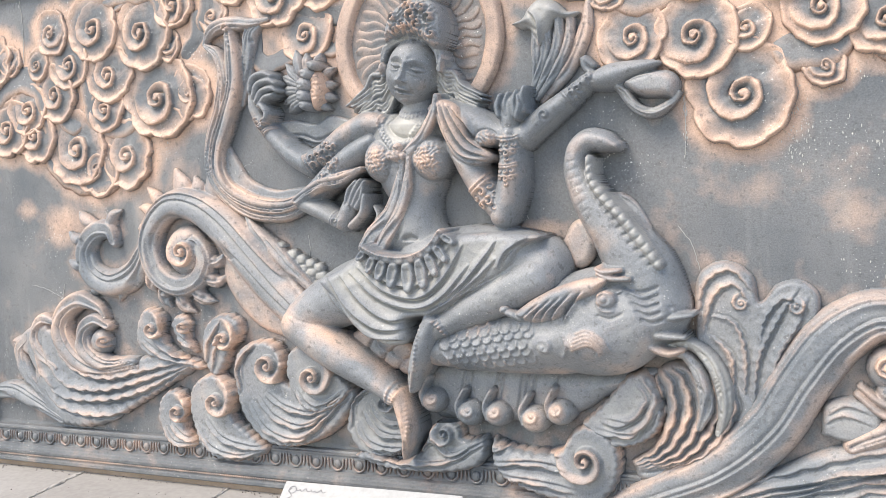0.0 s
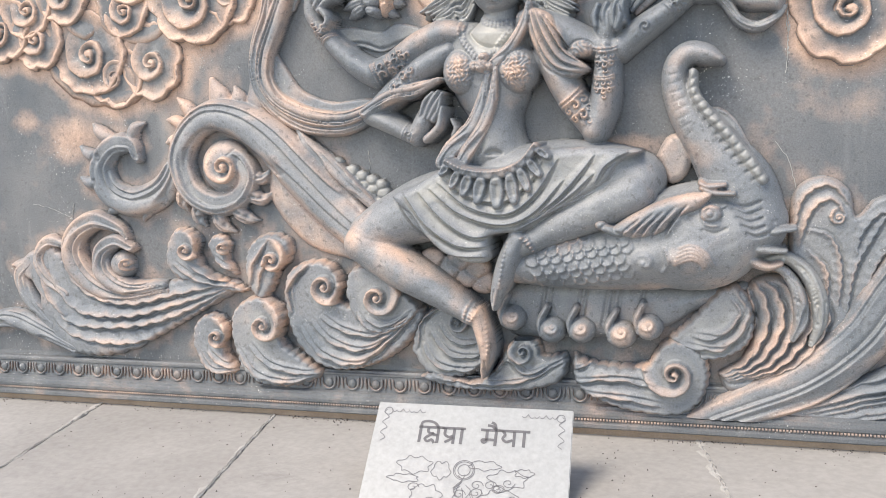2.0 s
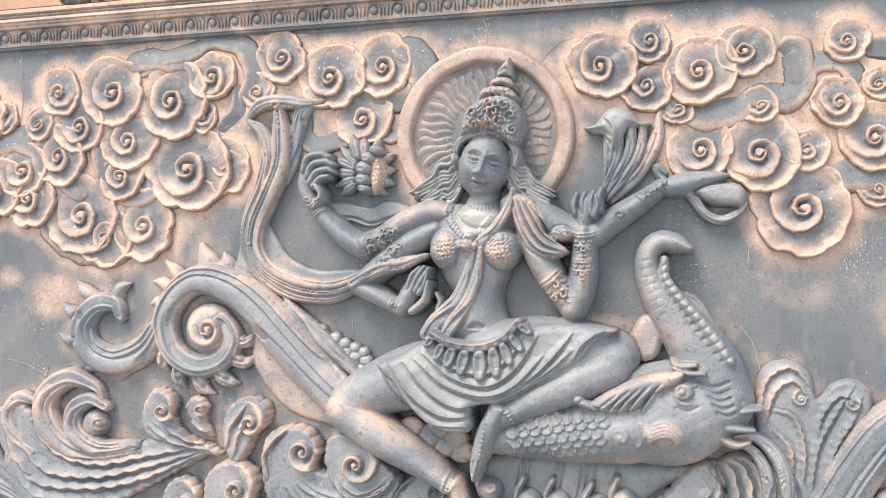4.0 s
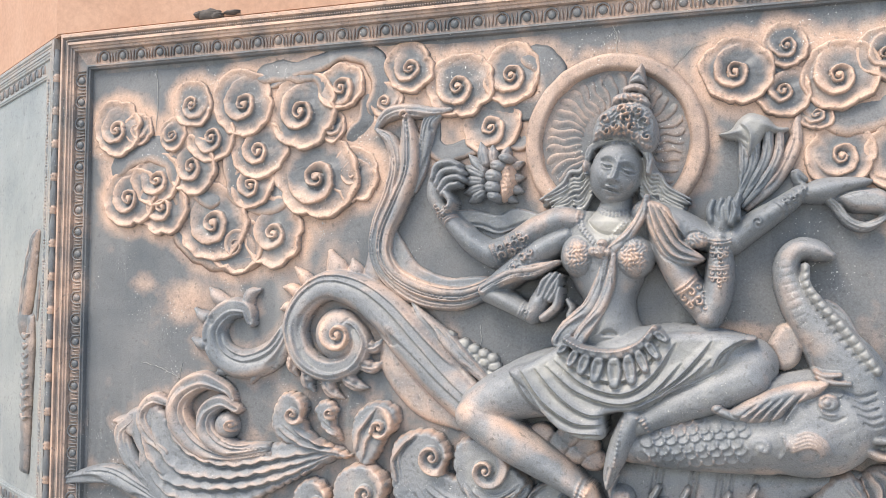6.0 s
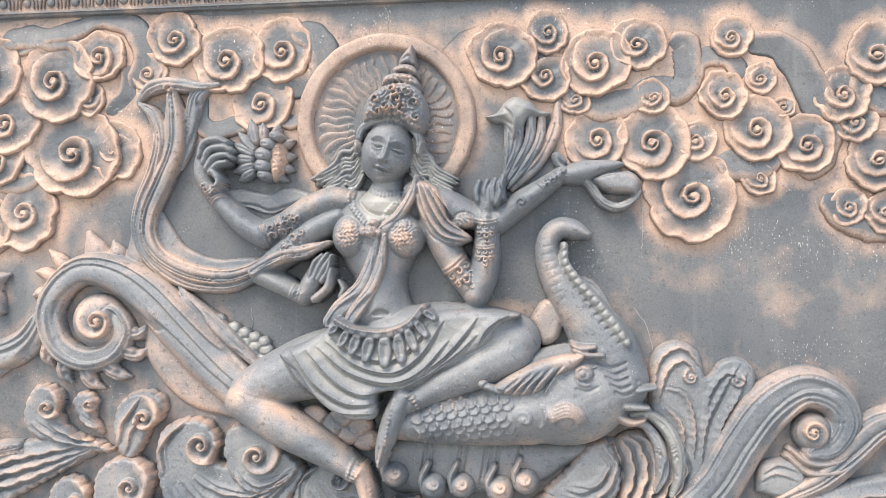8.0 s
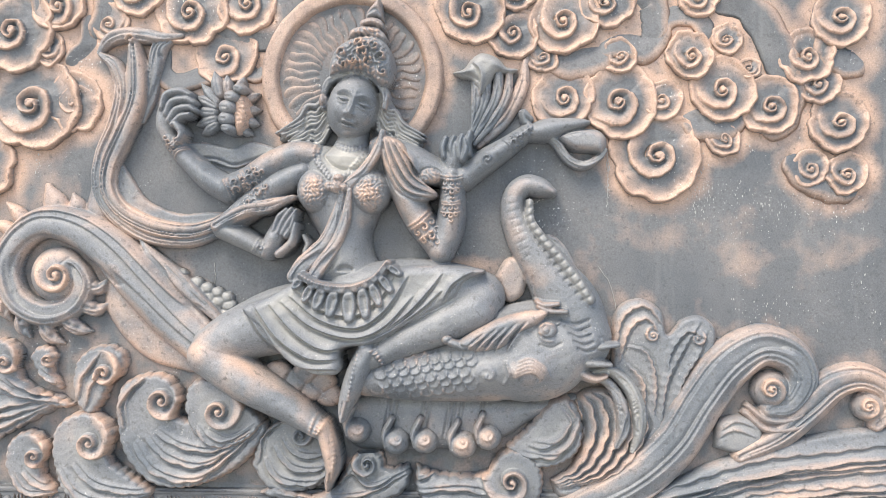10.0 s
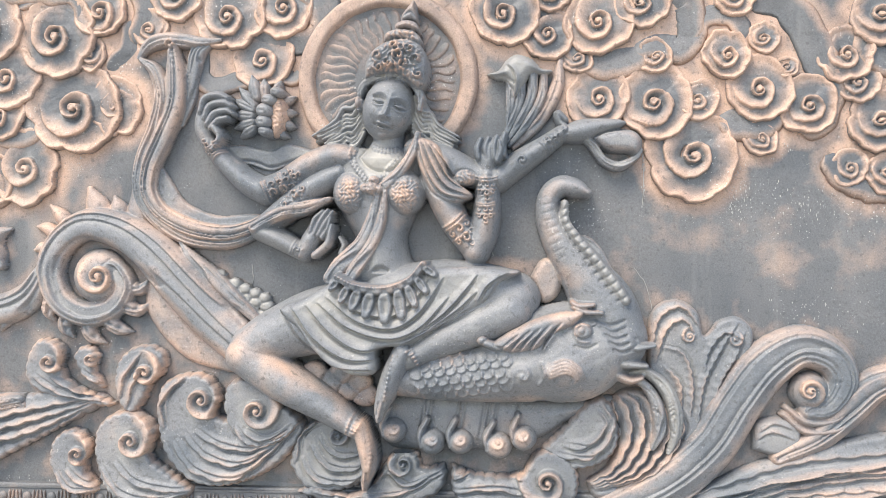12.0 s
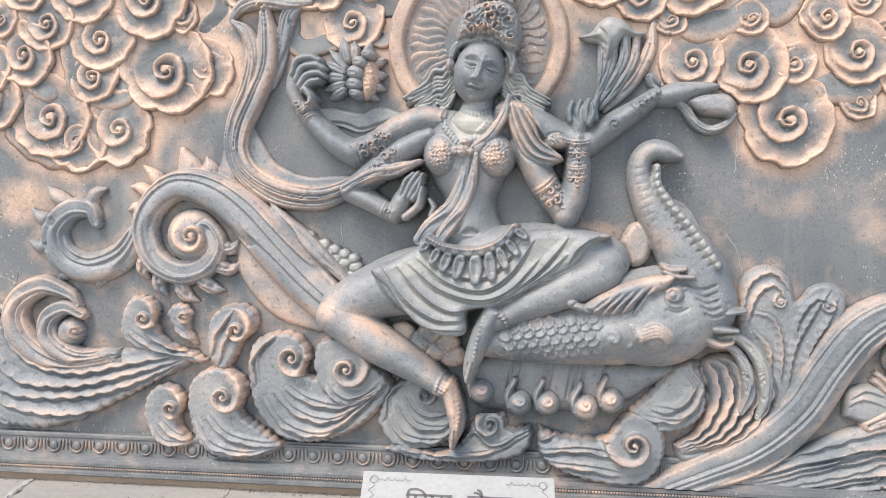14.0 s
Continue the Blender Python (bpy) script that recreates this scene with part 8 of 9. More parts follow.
beast.scale(1.381, 1.093, 0.0329, 0.014, turn=-75)
beast.scale(1.429, 1.101, 0.0329, 0.014, turn=-75)
beast.scale(1.478, 1.109, 0.0329, 0.014, turn=-75)
beast.scale(1.103, 1.003, 0.0329, 0.014, turn=-75)
beast.scale(1.152, 1.012, 0.0329, 0.014, turn=-75)
beast.scale(1.201, 1.02, 0.0329, 0.014, turn=-75)
beast.scale(1.251, 1.028, 0.0329, 0.014, turn=-75)
beast.scale(1.3, 1.036, 0.0329, 0.014, turn=-75)
beast.scale(1.349, 1.045, 0.0329, 0.014, turn=-75)
beast.scale(1.397, 1.053, 0.0329, 0.014, turn=-75)
beast.scale(1.446, 1.061, 0.0329, 0.014, turn=-75)
beast.scale(1.07, 0.968, 0.0329, 0.014, turn=-75)
beast.scale(1.12, 0.976, 0.0329, 0.014, turn=-75)
beast.scale(1.169, 0.984, 0.0329, 0.014, turn=-75)
beast.scale(1.219, 0.992, 0.0329, 0.014, turn=-75)
beast.scale(1.268, 1.001, 0.0329, 0.014, turn=-75)
beast.scale(1.317, 1.009, 0.0329, 0.014, turn=-75)
beast.scale(1.366, 1.017, 0.0329, 0.014, turn=-75)
beast.scale(1.414, 1.025, 0.0329, 0.014, turn=-75)
beast.scale(1.463, 1.033, 0.0329, 0.014, turn=-75)
beast.scale(1.088, 0.932, 0.0329, 0.014, turn=-75)
beast.scale(1.137, 0.94, 0.0329, 0.014, turn=-75)
beast.scale(1.186, 0.949, 0.0329, 0.014, turn=-75)
beast.scale(1.236, 0.957, 0.0329, 0.014, turn=-75)
beast.scale(1.285, 0.965, 0.0329, 0.014, turn=-75)
beast.scale(1.334, 0.974, 0.0329, 0.014, turn=-75)
beast.scale(1.382, 0.982, 0.0329, 0.014, turn=-75)
beast.scale(1.431, 0.99, 0.0329, 0.014, turn=-75)
beast.scale(1.48, 0.998, 0.0329, 0.014, turn=-75)
beast.swell(1.553, 1.035, 0.0636, 0.0588, 0.04, copper=-0.2)
beast.swirl(1.553, 1.04, 0.0582, 1, 0.008)
# ear fin and face
beast.plate([(1.403, 1.167), (1.493, 1.23), (1.602, 1.281), (1.722, 1.313), (1.813, 1.313), (1.77, 1.255), (1.686, 1.216), (1.625, 1.153), (1.524, 1.133), (1.444, 1.147)], 0.06, 0.2, 0.034, copper=0.2, rim=0.2)
beast.fold([(1.721, 1.266, 0.029), (1.661, 1.198, 0.0338), (1.63, 1.141, 0.0193)], 0.03, copper=0.2)
beast.fold([(1.673, 1.256, 0.029), (1.613, 1.193, 0.0338), (1.577, 1.136, 0.0193)], 0.03, copper=0.2)
beast.fold([(1.63, 1.242, 0.0266), (1.573, 1.189, 0.029), (1.534, 1.135, 0.0169)], 0.03, copper=0.2)
beast.fold([(1.59, 1.232, 0.0242), (1.534, 1.184, 0.0266), (1.5, 1.14, 0.0145)], 0.03, copper=0.2)
beast.fold([(1.542, 1.217, 0.0218), (1.493, 1.179, 0.0218), (1.462, 1.149, 0.0121)], 0.03, copper=0.2)
beast.dome(1.378, 1.189, 0.0293, 0.0244, 0.06, 0.19, copper=0.1)
beast.tube([(1.388, 1.18, 0.0195), (1.444, 1.161, 0.0195), (1.493, 1.156, 0.0122)], 0.05, base=0.2, copper=0.2)
beast.dome(1.807, 1.232, 0.0412, 0.0339, 0.03, 0.23, copper=0.1, flat=3)
beast.dome(1.801, 1.233, 0.0193, 0.0193, 0.016, 0.252)
beast.cut([(1.768, 1.248, 0.0058), (1.801, 1.267, 0.0063), (1.844, 1.257, 0.0058), (1.867, 1.267, 0.0043)], -0.016, copper=0.2)
beast.cut([(1.768, 1.224, 0.0053), (1.791, 1.19, 0.0058), (1.834, 1.186, 0.0053)], -0.014, copper=0.2)
beast.cut([(1.772, 1.171, 0.0048), (1.82, 1.157, 0.0058), (1.867, 1.176, 0.0048)], 0.012)
beast.swell(1.745, 1.051, 0.0828, 0.0633, 0.03, copper=0.3)
beast.cut([(1.684, 1.099, 0.0053), (1.732, 1.113, 0.0058), (1.791, 1.08, 0.0053), (1.819, 1.028, 0.0043)], -0.01, copper=0.15)
beast.cut([(1.679, 1.082, 0.0053), (1.732, 1.099, 0.0058), (1.786, 1.068, 0.0053), (1.807, 1.023, 0.0043)], -0.01, copper=0.15)
beast.cut([(1.675, 1.065, 0.0053), (1.732, 1.085, 0.0058), (1.781, 1.056, 0.0053), (1.795, 1.018, 0.0043)], -0.01, copper=0.15)
beast.cut([(1.67, 1.048, 0.0053), (1.732, 1.07, 0.0058), (1.777, 1.044, 0.0053), (1.784, 1.013, 0.0043)], -0.01, copper=0.15)
beast.cut([(1.665, 1.032, 0.0053), (1.732, 1.056, 0.0058), (1.772, 1.032, 0.0053), (1.772, 1.008, 0.0043)], -0.01, copper=0.15)
beast.swell(1.661, 1.054, 0.0242, 0.0483, 0.02, copper=0.2)
beast.cut([(1.63, 1.097, 0.0073), (1.644, 1.042, 0.0073), (1.62, 0.996, 0.0073)], -0.014)
beast.tube([(1.766, 1.35, 0.0122), (1.795, 1.336, 0.0146), (1.854, 1.341, 0.0098)], 0.035, base=0.2, copper=0.2, rim=0.3)
beast.tube([(1.771, 1.331, 0.0122), (1.818, 1.312, 0.0146), (1.89, 1.307, 0.0098)], 0.035, base=0.2, copper=0.2, rim=0.3)
# trunk with its ridged underside
beast.tube([(1.935, 1.186, 0.1653), (1.903, 1.335, 0.1453), (1.813, 1.484, 0.1052), (1.716, 1.621, 0.0777), (1.669, 1.733, 0.0601), (1.675, 1.82, 0.0526), (1.724, 1.862, 0.0501), (1.791, 1.851, 0.0451), (1.84, 1.83, 0.0225)], 0.13, base=0.05, blend=0.03, copper=0.08, rim=0.15, taper=0.35)
beast.tube([(1.737, 1.784, 0.0173), (1.741, 1.706, 0.0198), (1.792, 1.627, 0.0223), (1.864, 1.543, 0.0248), (1.939, 1.44, 0.0273), (1.996, 1.357, 0.0223)], 0.05, base=0.13, blend=0.01, copper=-0.45, rim=0.2, taper=0.2)
beast.cut([(1.709, 1.746, 0.0049), (1.736, 1.758, 0.0054), (1.757, 1.773, 0.0049)], 0.012)
beast.cut([(1.717, 1.716, 0.0049), (1.743, 1.728, 0.0054), (1.765, 1.743, 0.0049)], 0.012)
beast.cut([(1.729, 1.686, 0.0049), (1.755, 1.698, 0.0054), (1.777, 1.713, 0.0049)], 0.012)
beast.cut([(1.743, 1.656, 0.0049), (1.77, 1.668, 0.0054), (1.792, 1.683, 0.0049)], 0.012)
beast.cut([(1.76, 1.626, 0.0049), (1.786, 1.638, 0.0054), (1.808, 1.652, 0.0049)], 0.012)
beast.cut([(1.777, 1.596, 0.0049), (1.804, 1.608, 0.0054), (1.826, 1.622, 0.0049)], 0.012)
beast.cut([(1.797, 1.566, 0.0049), (1.823, 1.578, 0.0054), (1.845, 1.592, 0.0049)], 0.012)
beast.cut([(1.817, 1.536, 0.0049), (1.843, 1.548, 0.0054), (1.865, 1.562, 0.0049)], 0.012)
beast.cut([(1.838, 1.506, 0.0049), (1.865, 1.518, 0.0054), (1.886, 1.532, 0.0049)], 0.012)
beast.cut([(1.861, 1.476, 0.0049), (1.887, 1.488, 0.0054), (1.909, 1.502, 0.0049)], 0.012)
beast.cut([(1.884, 1.446, 0.0049), (1.91, 1.458, 0.0054), (1.932, 1.472, 0.0049)], 0.012)
beast.cut([(1.908, 1.416, 0.0049), (1.934, 1.428, 0.0054), (1.956, 1.442, 0.0049)], 0.012)
beast.cut([(1.932, 1.386, 0.0049), (1.959, 1.398, 0.0054), (1.98, 1.412, 0.0049)], 0.012)
beast.cut([(1.958, 1.356, 0.0049), (1.984, 1.368, 0.0054), (2.006, 1.382, 0.0049)], 0.012)
beast.cut([(1.61, 1.806, 0.005), (1.666, 1.815, 0.0055)], 0.004)
beast.cut([(1.622, 1.772, 0.005), (1.675, 1.782, 0.0055)], 0.004)
beast.cut([(1.634, 1.738, 0.005), (1.684, 1.75, 0.0055)], 0.004)
beast.cut([(1.646, 1.704, 0.005), (1.693, 1.718, 0.0055)], 0.004)
beast.cut([(1.658, 1.67, 0.005), (1.702, 1.685, 0.0055)], 0.004)
beast.cut([(1.67, 1.636, 0.005), (1.711, 1.653, 0.0055)], 0.004)
beast.cut([(1.682, 1.602, 0.005), (1.72, 1.621, 0.0055)], 0.004)
beast.cut([(1.694, 1.568, 0.005), (1.729, 1.588, 0.0055)], 0.004)
beast.cut([(1.707, 1.534, 0.005), (1.738, 1.556, 0.0055)], 0.004)
beast.cut([(1.579, 1.534, 0.006), (1.599, 1.447, 0.0065), (1.578, 1.355, 0.006)], 0.012, copper=0.2)
beast.cut([(1.614, 1.519, 0.006), (1.631, 1.435, 0.0065), (1.618, 1.355, 0.006)], 0.012, copper=0.2)
beast.cut([(1.648, 1.504, 0.006), (1.663, 1.422, 0.0065), (1.657, 1.355, 0.006)], 0.012, copper=0.2)
beast.cut([(1.683, 1.489, 0.006), (1.695, 1.41, 0.0065), (1.697, 1.355, 0.006)], 0.012, copper=0.2)
beast.cut([(1.717, 1.474, 0.006), (1.727, 1.397, 0.0065), (1.736, 1.355, 0.006)], 0.012, copper=0.2)
beast.cut([(1.751, 1.459, 0.006), (1.758, 1.385, 0.0065), (1.775, 1.355, 0.006)], 0.012, copper=0.2)
beast.plate([(1.761, 1.645), (1.837, 1.644), (1.896, 1.598), (1.941, 1.517), (1.98, 1.431), (1.931, 1.457), (1.856, 1.558), (1.791, 1.614)], 0.03, 0.01, 0.0205, copper=0.1, rim=0.3)
beast.cut([(1.786, 1.634, 0.0077), (1.869, 1.571, 0.0077), (1.95, 1.477, 0.0077)], 0.01)
beast.cut([(1.806, 1.639, 0.0064), (1.886, 1.583, 0.0064), (1.96, 1.469, 0.0064)], 0.01)
beast.plate([(1.584, 1.458), (1.63, 1.534), (1.692, 1.539), (1.729, 1.458), (1.704, 1.37), (1.634, 1.345)], 0.05, 0.03, 0.0355, copper=0.3, rim=0.2)
# jaws, tusks and water
beast.cut([(1.862, 1.279, 0.0059), (1.927, 1.253, 0.0064), (1.991, 1.272, 0.0054)], 0.016, copper=0.1)
beast.cut([(1.881, 1.248, 0.0059), (1.938, 1.224, 0.0064), (1.996, 1.241, 0.0054)], 0.016, copper=0.1)
beast.cut([(1.9, 1.216, 0.0059), (1.95, 1.195, 0.0064), (2.0, 1.21, 0.0054)], 0.016, copper=0.1)
beast.cut([(1.919, 1.185, 0.0059), (1.962, 1.166, 0.0064), (2.005, 1.178, 0.0054)], 0.016, copper=0.1)
beast.cut([(1.938, 1.154, 0.0059), (1.974, 1.137, 0.0064), (2.01, 1.147, 0.0054)], 0.016, copper=0.1)
beast.tube([(1.938, 1.225, 0.0149), (1.986, 1.205, 0.0198), (2.039, 1.186, 0.0149), (2.053, 1.162, 0.0099)], 0.05, base=0.13, copper=0.15, rim=0.3)
beast.tube([(1.931, 1.186, 0.0149), (1.981, 1.166, 0.0198), (2.029, 1.152, 0.0124)], 0.05, base=0.13, copper=0.15, rim=0.3)
beast.tube([(1.945, 1.163, 0.02), (1.925, 1.109, 0.0249), (1.95, 1.045, 0.0274), (2.012, 1.011, 0.0225), (2.066, 1.021, 0.015)], 0.1, base=0.08, blend=0.01, copper=0.15, rim=0.3)
beast.tube([(1.97, 1.153, 0.0222), (2.038, 1.153, 0.0198), (2.119, 1.163, 0.0099)], 0.05, base=0.14, copper=-0.2, rim=0.2)
beast.tube([(1.956, 1.089, 0.0222), (2.018, 1.08, 0.0198), (2.085, 1.075, 0.0099)], 0.05, base=0.14, copper=-0.2, rim=0.2)
beast.tube([(2.017, 1.031, 0.0202), (2.095, 1.036, 0.0252), (2.168, 0.975, 0.0327), (2.211, 0.876, 0.0353), (2.215, 0.777, 0.0302), (2.186, 0.69, 0.0151)], 0.08, base=0.05, kind=PILLOW, grooves=4, groove=0.5, copper=-0.3, rim=0.3)
beast.tube([(2.033, 1.012, 0.0176), (2.093, 0.976, 0.0226), (2.137, 0.89, 0.0302), (2.146, 0.791, 0.0302), (2.117, 0.711, 0.0151)], 0.08, base=0.06, kind=PILLOW, grooves=3, groove=0.5, copper=0.05, rim=0.4)
creature = beast.done('creature_statue', STATUE)
tagged(creature, 'grey-blue carved water beast with scaly body and raised trunk', 'statue')

background()

# ---------------------------------------------------------------- moulded frame
# (across from the outer edge, height, copper)
MOULD = [(0.0, 0.0, .6), (0.0, 0.085, .7), (0.008, 0.095, .8), (0.022, 0.095, .8), (0.028, 0.082, .5), (0.032, 0.078, .4), (0.046, 0.078, .4), (0.050, 0.086, .7),
         (0.064, 0.088, .7), (0.068, 0.076, .6), (0.078, 0.074, .7), (0.082, 0.066, .6), (0.094, 0.064, .6), (0.100, 0.042, .5), (0.172, 0.036, .5),
         (0.176, 0.042, .15), (0.184, 0.043, .15), (0.188, 0.034, .2), (0.196, 0.030, .1), (0.200, 0.004, .1), (0.22, 0.0, .1)]


def moulding(name, parent, mat, a, b, inward, tint, size=1.0, mitre=(1, 1)):
    """A straight frame bar from a to b (x, z), its profile growing inward."""
    a, b, inward = np.array(a), np.array(b), np.array(inward)
    d = (b - a) / np.linalg.norm(b - a)
    n = max(2, int(np.linalg.norm(b - a) / 0.06))
    vs, cs = [], []
    for i in range(n + 1):
        for o, h, c in MOULD:
            p0, p1 = a + d * o * mitre[0], b - d * o * mitre[1]
            p = p0 + (p1 - p0) * i / n + inward * o * size
            vs.append((p[0], -h - 0.0006 * math.sin(i * 2.3 + o * 90) + 0.002, p[1]))
            cs.append(min(1, max(0, c * tint + 0.12 * math.sin(i * 0.9))))
    m = len(MOULD)
    fs = [(i * m + j, i * m + j + 1, (i + 1) * m + j + 1, (i + 1) * m + j) for i in range(n) for j in range(m - 1)]
    return link(name, vs, fs, mat, parent, cs, smooth=False)


def egg_motif():
    """One egg with its shell and a pair of darts, lying on the frame's flat band."""
    r = Relief()
    t = np.linspace(0, 2 * math.pi, 25)
    r.dome(0, 0, 0.021, 0.022, 0.013, 0.038, copper=0.12, n=18, rings=6)
    r.stroke([(-0.034, 0.03, 0.005), (-0.030, -0.012, 0.006), (0, -0.031, 0.006), (0.030, -0.012, 0.006), (0.034, 0.03, 0.005)], 0.014, 0.037, copper=0.2, m=5, step=0.008)
    r.stroke([(-0.052, 0.032, 0.003), (-0.05, 0.0, 0.006), (-0.045, -0.03, 0.002)], 0.012, 0.037, copper=0.3, m=5, step=0.01)
    r.stroke([(0.052, 0.032, 0.003), (0.05, 0.0, 0.006), (0.045, -0.03, 0.002)], 0.012, 0.037, copper=0.3, m=5, step=0.01)
    ob = r.done("egg", BRONZE, worn=0.0)
    SPRAYED.pop()
    for v in ob.data.vertices:
        if v.co.y > 0:
            v.co.y = -0.036
    return ob


EGG = egg_motif()
used = []


def eggs(parent, a, b, turn, pitch=0.118):
    a, b = Vector((a[0], 0, a[1])), Vector((b[0], 0, b[1]))
    n = int((b - a).length / pitch)
    for i in range(n):
        if not used:
            o = EGG
        else:
            o = EGG.copy()
            scene.collection.objects.link(o)
        used.append(o)
        o.parent = parent
        o.matrix_basis = Matrix.Translation(a + (b - a) * (i + 0.5) / n) @ Matrix.Rotation(radians(turn), 4, "Y")


def beads(parent, a, b, inward, mat):
    """The fine bead row along a bar, one joined run."""
    a, b, inward = np.array(a), np.array(b), np.array(inward)
    n = int(np.linalg.norm(b - a) / 0.0135)
    vs, fs = [], []
    for i in range(n):
        c = a + (b - a) * (i + 0.5) / n + inward * 0.039
        k = len(vs)
        for dx, dz in ((-.0048, -.0055), (.0048, -.0055), (.0048, .0055), (-.0048, .0055)):
            vs.append((c[0] + dx, -0.077, c[1] + dz))
        for dx, dz in ((-.003, -.0035), (.003, -.0035), (.003, .0035), (-.003, .0035)):
            vs.append((c[0] + dx, -0.0865, c[1] + dz))
        fs += [(k + 4, k + 5, k + 6, k + 7)] + [(k + j, k + (j + 1) % 4, k + 4 + (j + 1) % 4, k + 4 + j) for j in range(4)]
    ob = link("bead_strip", vs, fs, mat, parent, [0.5] * len(vs))
    ob["kind"] = "stuff"


OL, OR, OB, OT = X0 - 0.165, X1 + 0.205, 0.288, 3.122


def frame_of(parent, ol, orr, ob_, ot, mat, tints):
    sides = ((("frame_left"), (ol, ob_), (ol, ot), (1, 0), 90, tints[0]), (("frame_top"), (ol, ot), (orr, ot), (0, -1), 180, tints[1]),
             (("frame_right"), (orr, ot), (orr, ob_), (-1, 0), 270, tints[2]), (("frame_bottom"), (ol, ob_), (orr, ob_), (0, 1), 0, tints[3]))
    for name, a, b, inn, turn, tint in sides:
        bar = moulding("frame_bar", parent, mat, a, b, inn, tint, 0.8 if turn == 90 else 1.0, (0.8 if turn in (0, 180) else 1, 1))
        d = (np.array(b) - np.array(a)) / np.linalg.norm(np.array(b) - np.array(a))
        e = 0.137 * (0.8 if turn == 90 else 1.0)
        pa, pb = np.array(a) + d * 0.2 + np.array(inn) * e, np.array(b) - d * 0.2 + np.array(inn) * e
        eggs(bar, pa, pb, turn)
        beads(bar, np.array(a) + d * 0.04, np.array(b) - d * 0.04, inn, mat)


frame_of(mural, OL, OR, OB, OT, BRONZE, (1.0, 1.05, 0.7, 0.04))


def baluster(x, y):
    """Slim turned rod between two murals: a lathe of repeating balusters."""
    rod = new("baluster_rod")
    tagged(rod, "slim turned copper-grey baluster rod between two murals", "moulding")
    rod.location = (x, y, 0)
    prof = [(0.0, 0.017), (0.012, 0.026), (0.022, 0.017), (0.03, 0.026), (0.04, 0.017), (0.052, 0.018), (0.085, 0.025), (0.13, 0.022), (0.165, 0.016), (0.186, 0.017)]
    n = 14
    vs, fs, cs = [], [], []
    for h, r in prof:
        for k in range(n):
            a = 2 * math.pi * k / n
            vs.append((r * math.cos(a), r * math.sin(a), h))
            cs.append(0.75 if h < 0.045 else 0.15)
    for j in range(len(prof) - 1):
        for k in range(n):
            fs.append((j * n + k, j * n + (k + 1) % n, (j + 1) * n + (k + 1) % n, (j + 1) * n + k))
    z = FLOOR
    first = link("baluster", vs, fs, BRONZE, rod, cs)
    first.location = (0, 0, z)
    while z + 0.186 * 2 < 3.22:
        z += 0.186
        o = first.copy()
        scene.collection.objects.link(o)
        o.location = (0, 0, z)
    return rod


baluster(-2.166, -0.07)

# ---------------------------------------------------------------- neighbouring mural, set back at an angle
side = new("side_mural")
tagged(side, "pale grey-white relief mural with peeling paint and moulded frame", "mural")
nx = 40
gx, gz = np.meshgrid(np.linspace(-2.0, -0.22, nx), np.linspace(0.45, 2.97, nx))
i = np.arange(nx * nx).reshape(nx, nx)
link("background", np.stack([gx, uneven(gx, gz, 4, 0.003), gz], -1).reshape(-1, 3), np.stack([i[:-1, :-1], i[:-1, 1:], i[1:, 1:], i[1:, :-1]], -1).reshape(-1, 4), PALE, side, np.zeros(nx * nx))
frame_of(side, -2.2, -0.02, OB, OT, PALE, (0.4, 0.6, 0.5, 0.3))
r = Relief()
r.stroke([(-0.42, 0.6, 0.05), (-0.40, 1.0, 0.055), (-0.37, 1.35, 0.05), (-0.38, 1.55, 0.03)], 0.12, kind=ROUND, grooves=0, rough=0.012, copper=0.1)
r.stroke([(-0.55, 1.45, 0.08), (-0.45, 1.7, 0.10), (-0.36, 1.95, 0.07), (-0.30, 2.05, 0.02)], 0.12, kind=PILLOW, grooves=3, rough=0.01, copper=0.4)
r.stroke([(-0.30, 1.5, 0.01), (-0.28, 1.62, 0.02), (-0.27, 1.75, 0.01)], 0.04, copper=0.1)
r.dome(-0.5, 1.5, 0.09, 0.11, 0.13, 0.0, lobes=5, lobe=0.12, copper=0.2)
for k in range(9):
    r.stroke([(-0.46, 0.95 + 0.06 * k, 0.012), (-0.40, 0.93 + 0.06 * k, 0.016), (-0.34, 0.95 + 0.06 * k, 0.012)], 0.03, 0.10, copper=0.05)
r.done("carving", BRONZE, side, "dark ridged carved limb")
side.matrix_world = pose(-2.19, -0.02, 0, 0, 0, -32) @ Matrix.Diagonal((1, 0.4, 1, 1))
bm = bmesh.new()
box(bm, -2.3, 0.0, 0.03, 0.4, FLOOR - 0.03, 4.6)
ob = tagged(part("wall_west", bm, TAN, None), "tan plastered wall that carries the side mural", "wall", kind="structure")
ob.matrix_world = side.matrix_world
bm = bmesh.new()
box(bm, -2.3, 0.02, -0.07, 0.028, 3.122, 4.6, 0.01)
ob = tagged(part("trim_west", bm, PINK, None), "pink plaster band above the side mural", "trim", kind="structure")
ob.matrix_world = side.matrix_world

# dark rubble in a gap of the pink band
lump = Relief()
for a, b, rx, rz in ((0, 0, 0.075, 0.028), (0.05, -0.012, 0.04, 0.02), (0.14, 0.0, 0.05, 0.012), (-0.06, 0.006, 0.03, 0.02)):
    lump.dome(a, b, rx, rz, 0.03, 0.07, lobes=7, lobe=0.25, copper=0.1, n=22, rings=5)
ob = lump.done("plaster_hole", DARK)
ob.location = (-1.19, 0, 3.150)
tagged(ob, "dark broken patch in the pink plaster band", "damage")

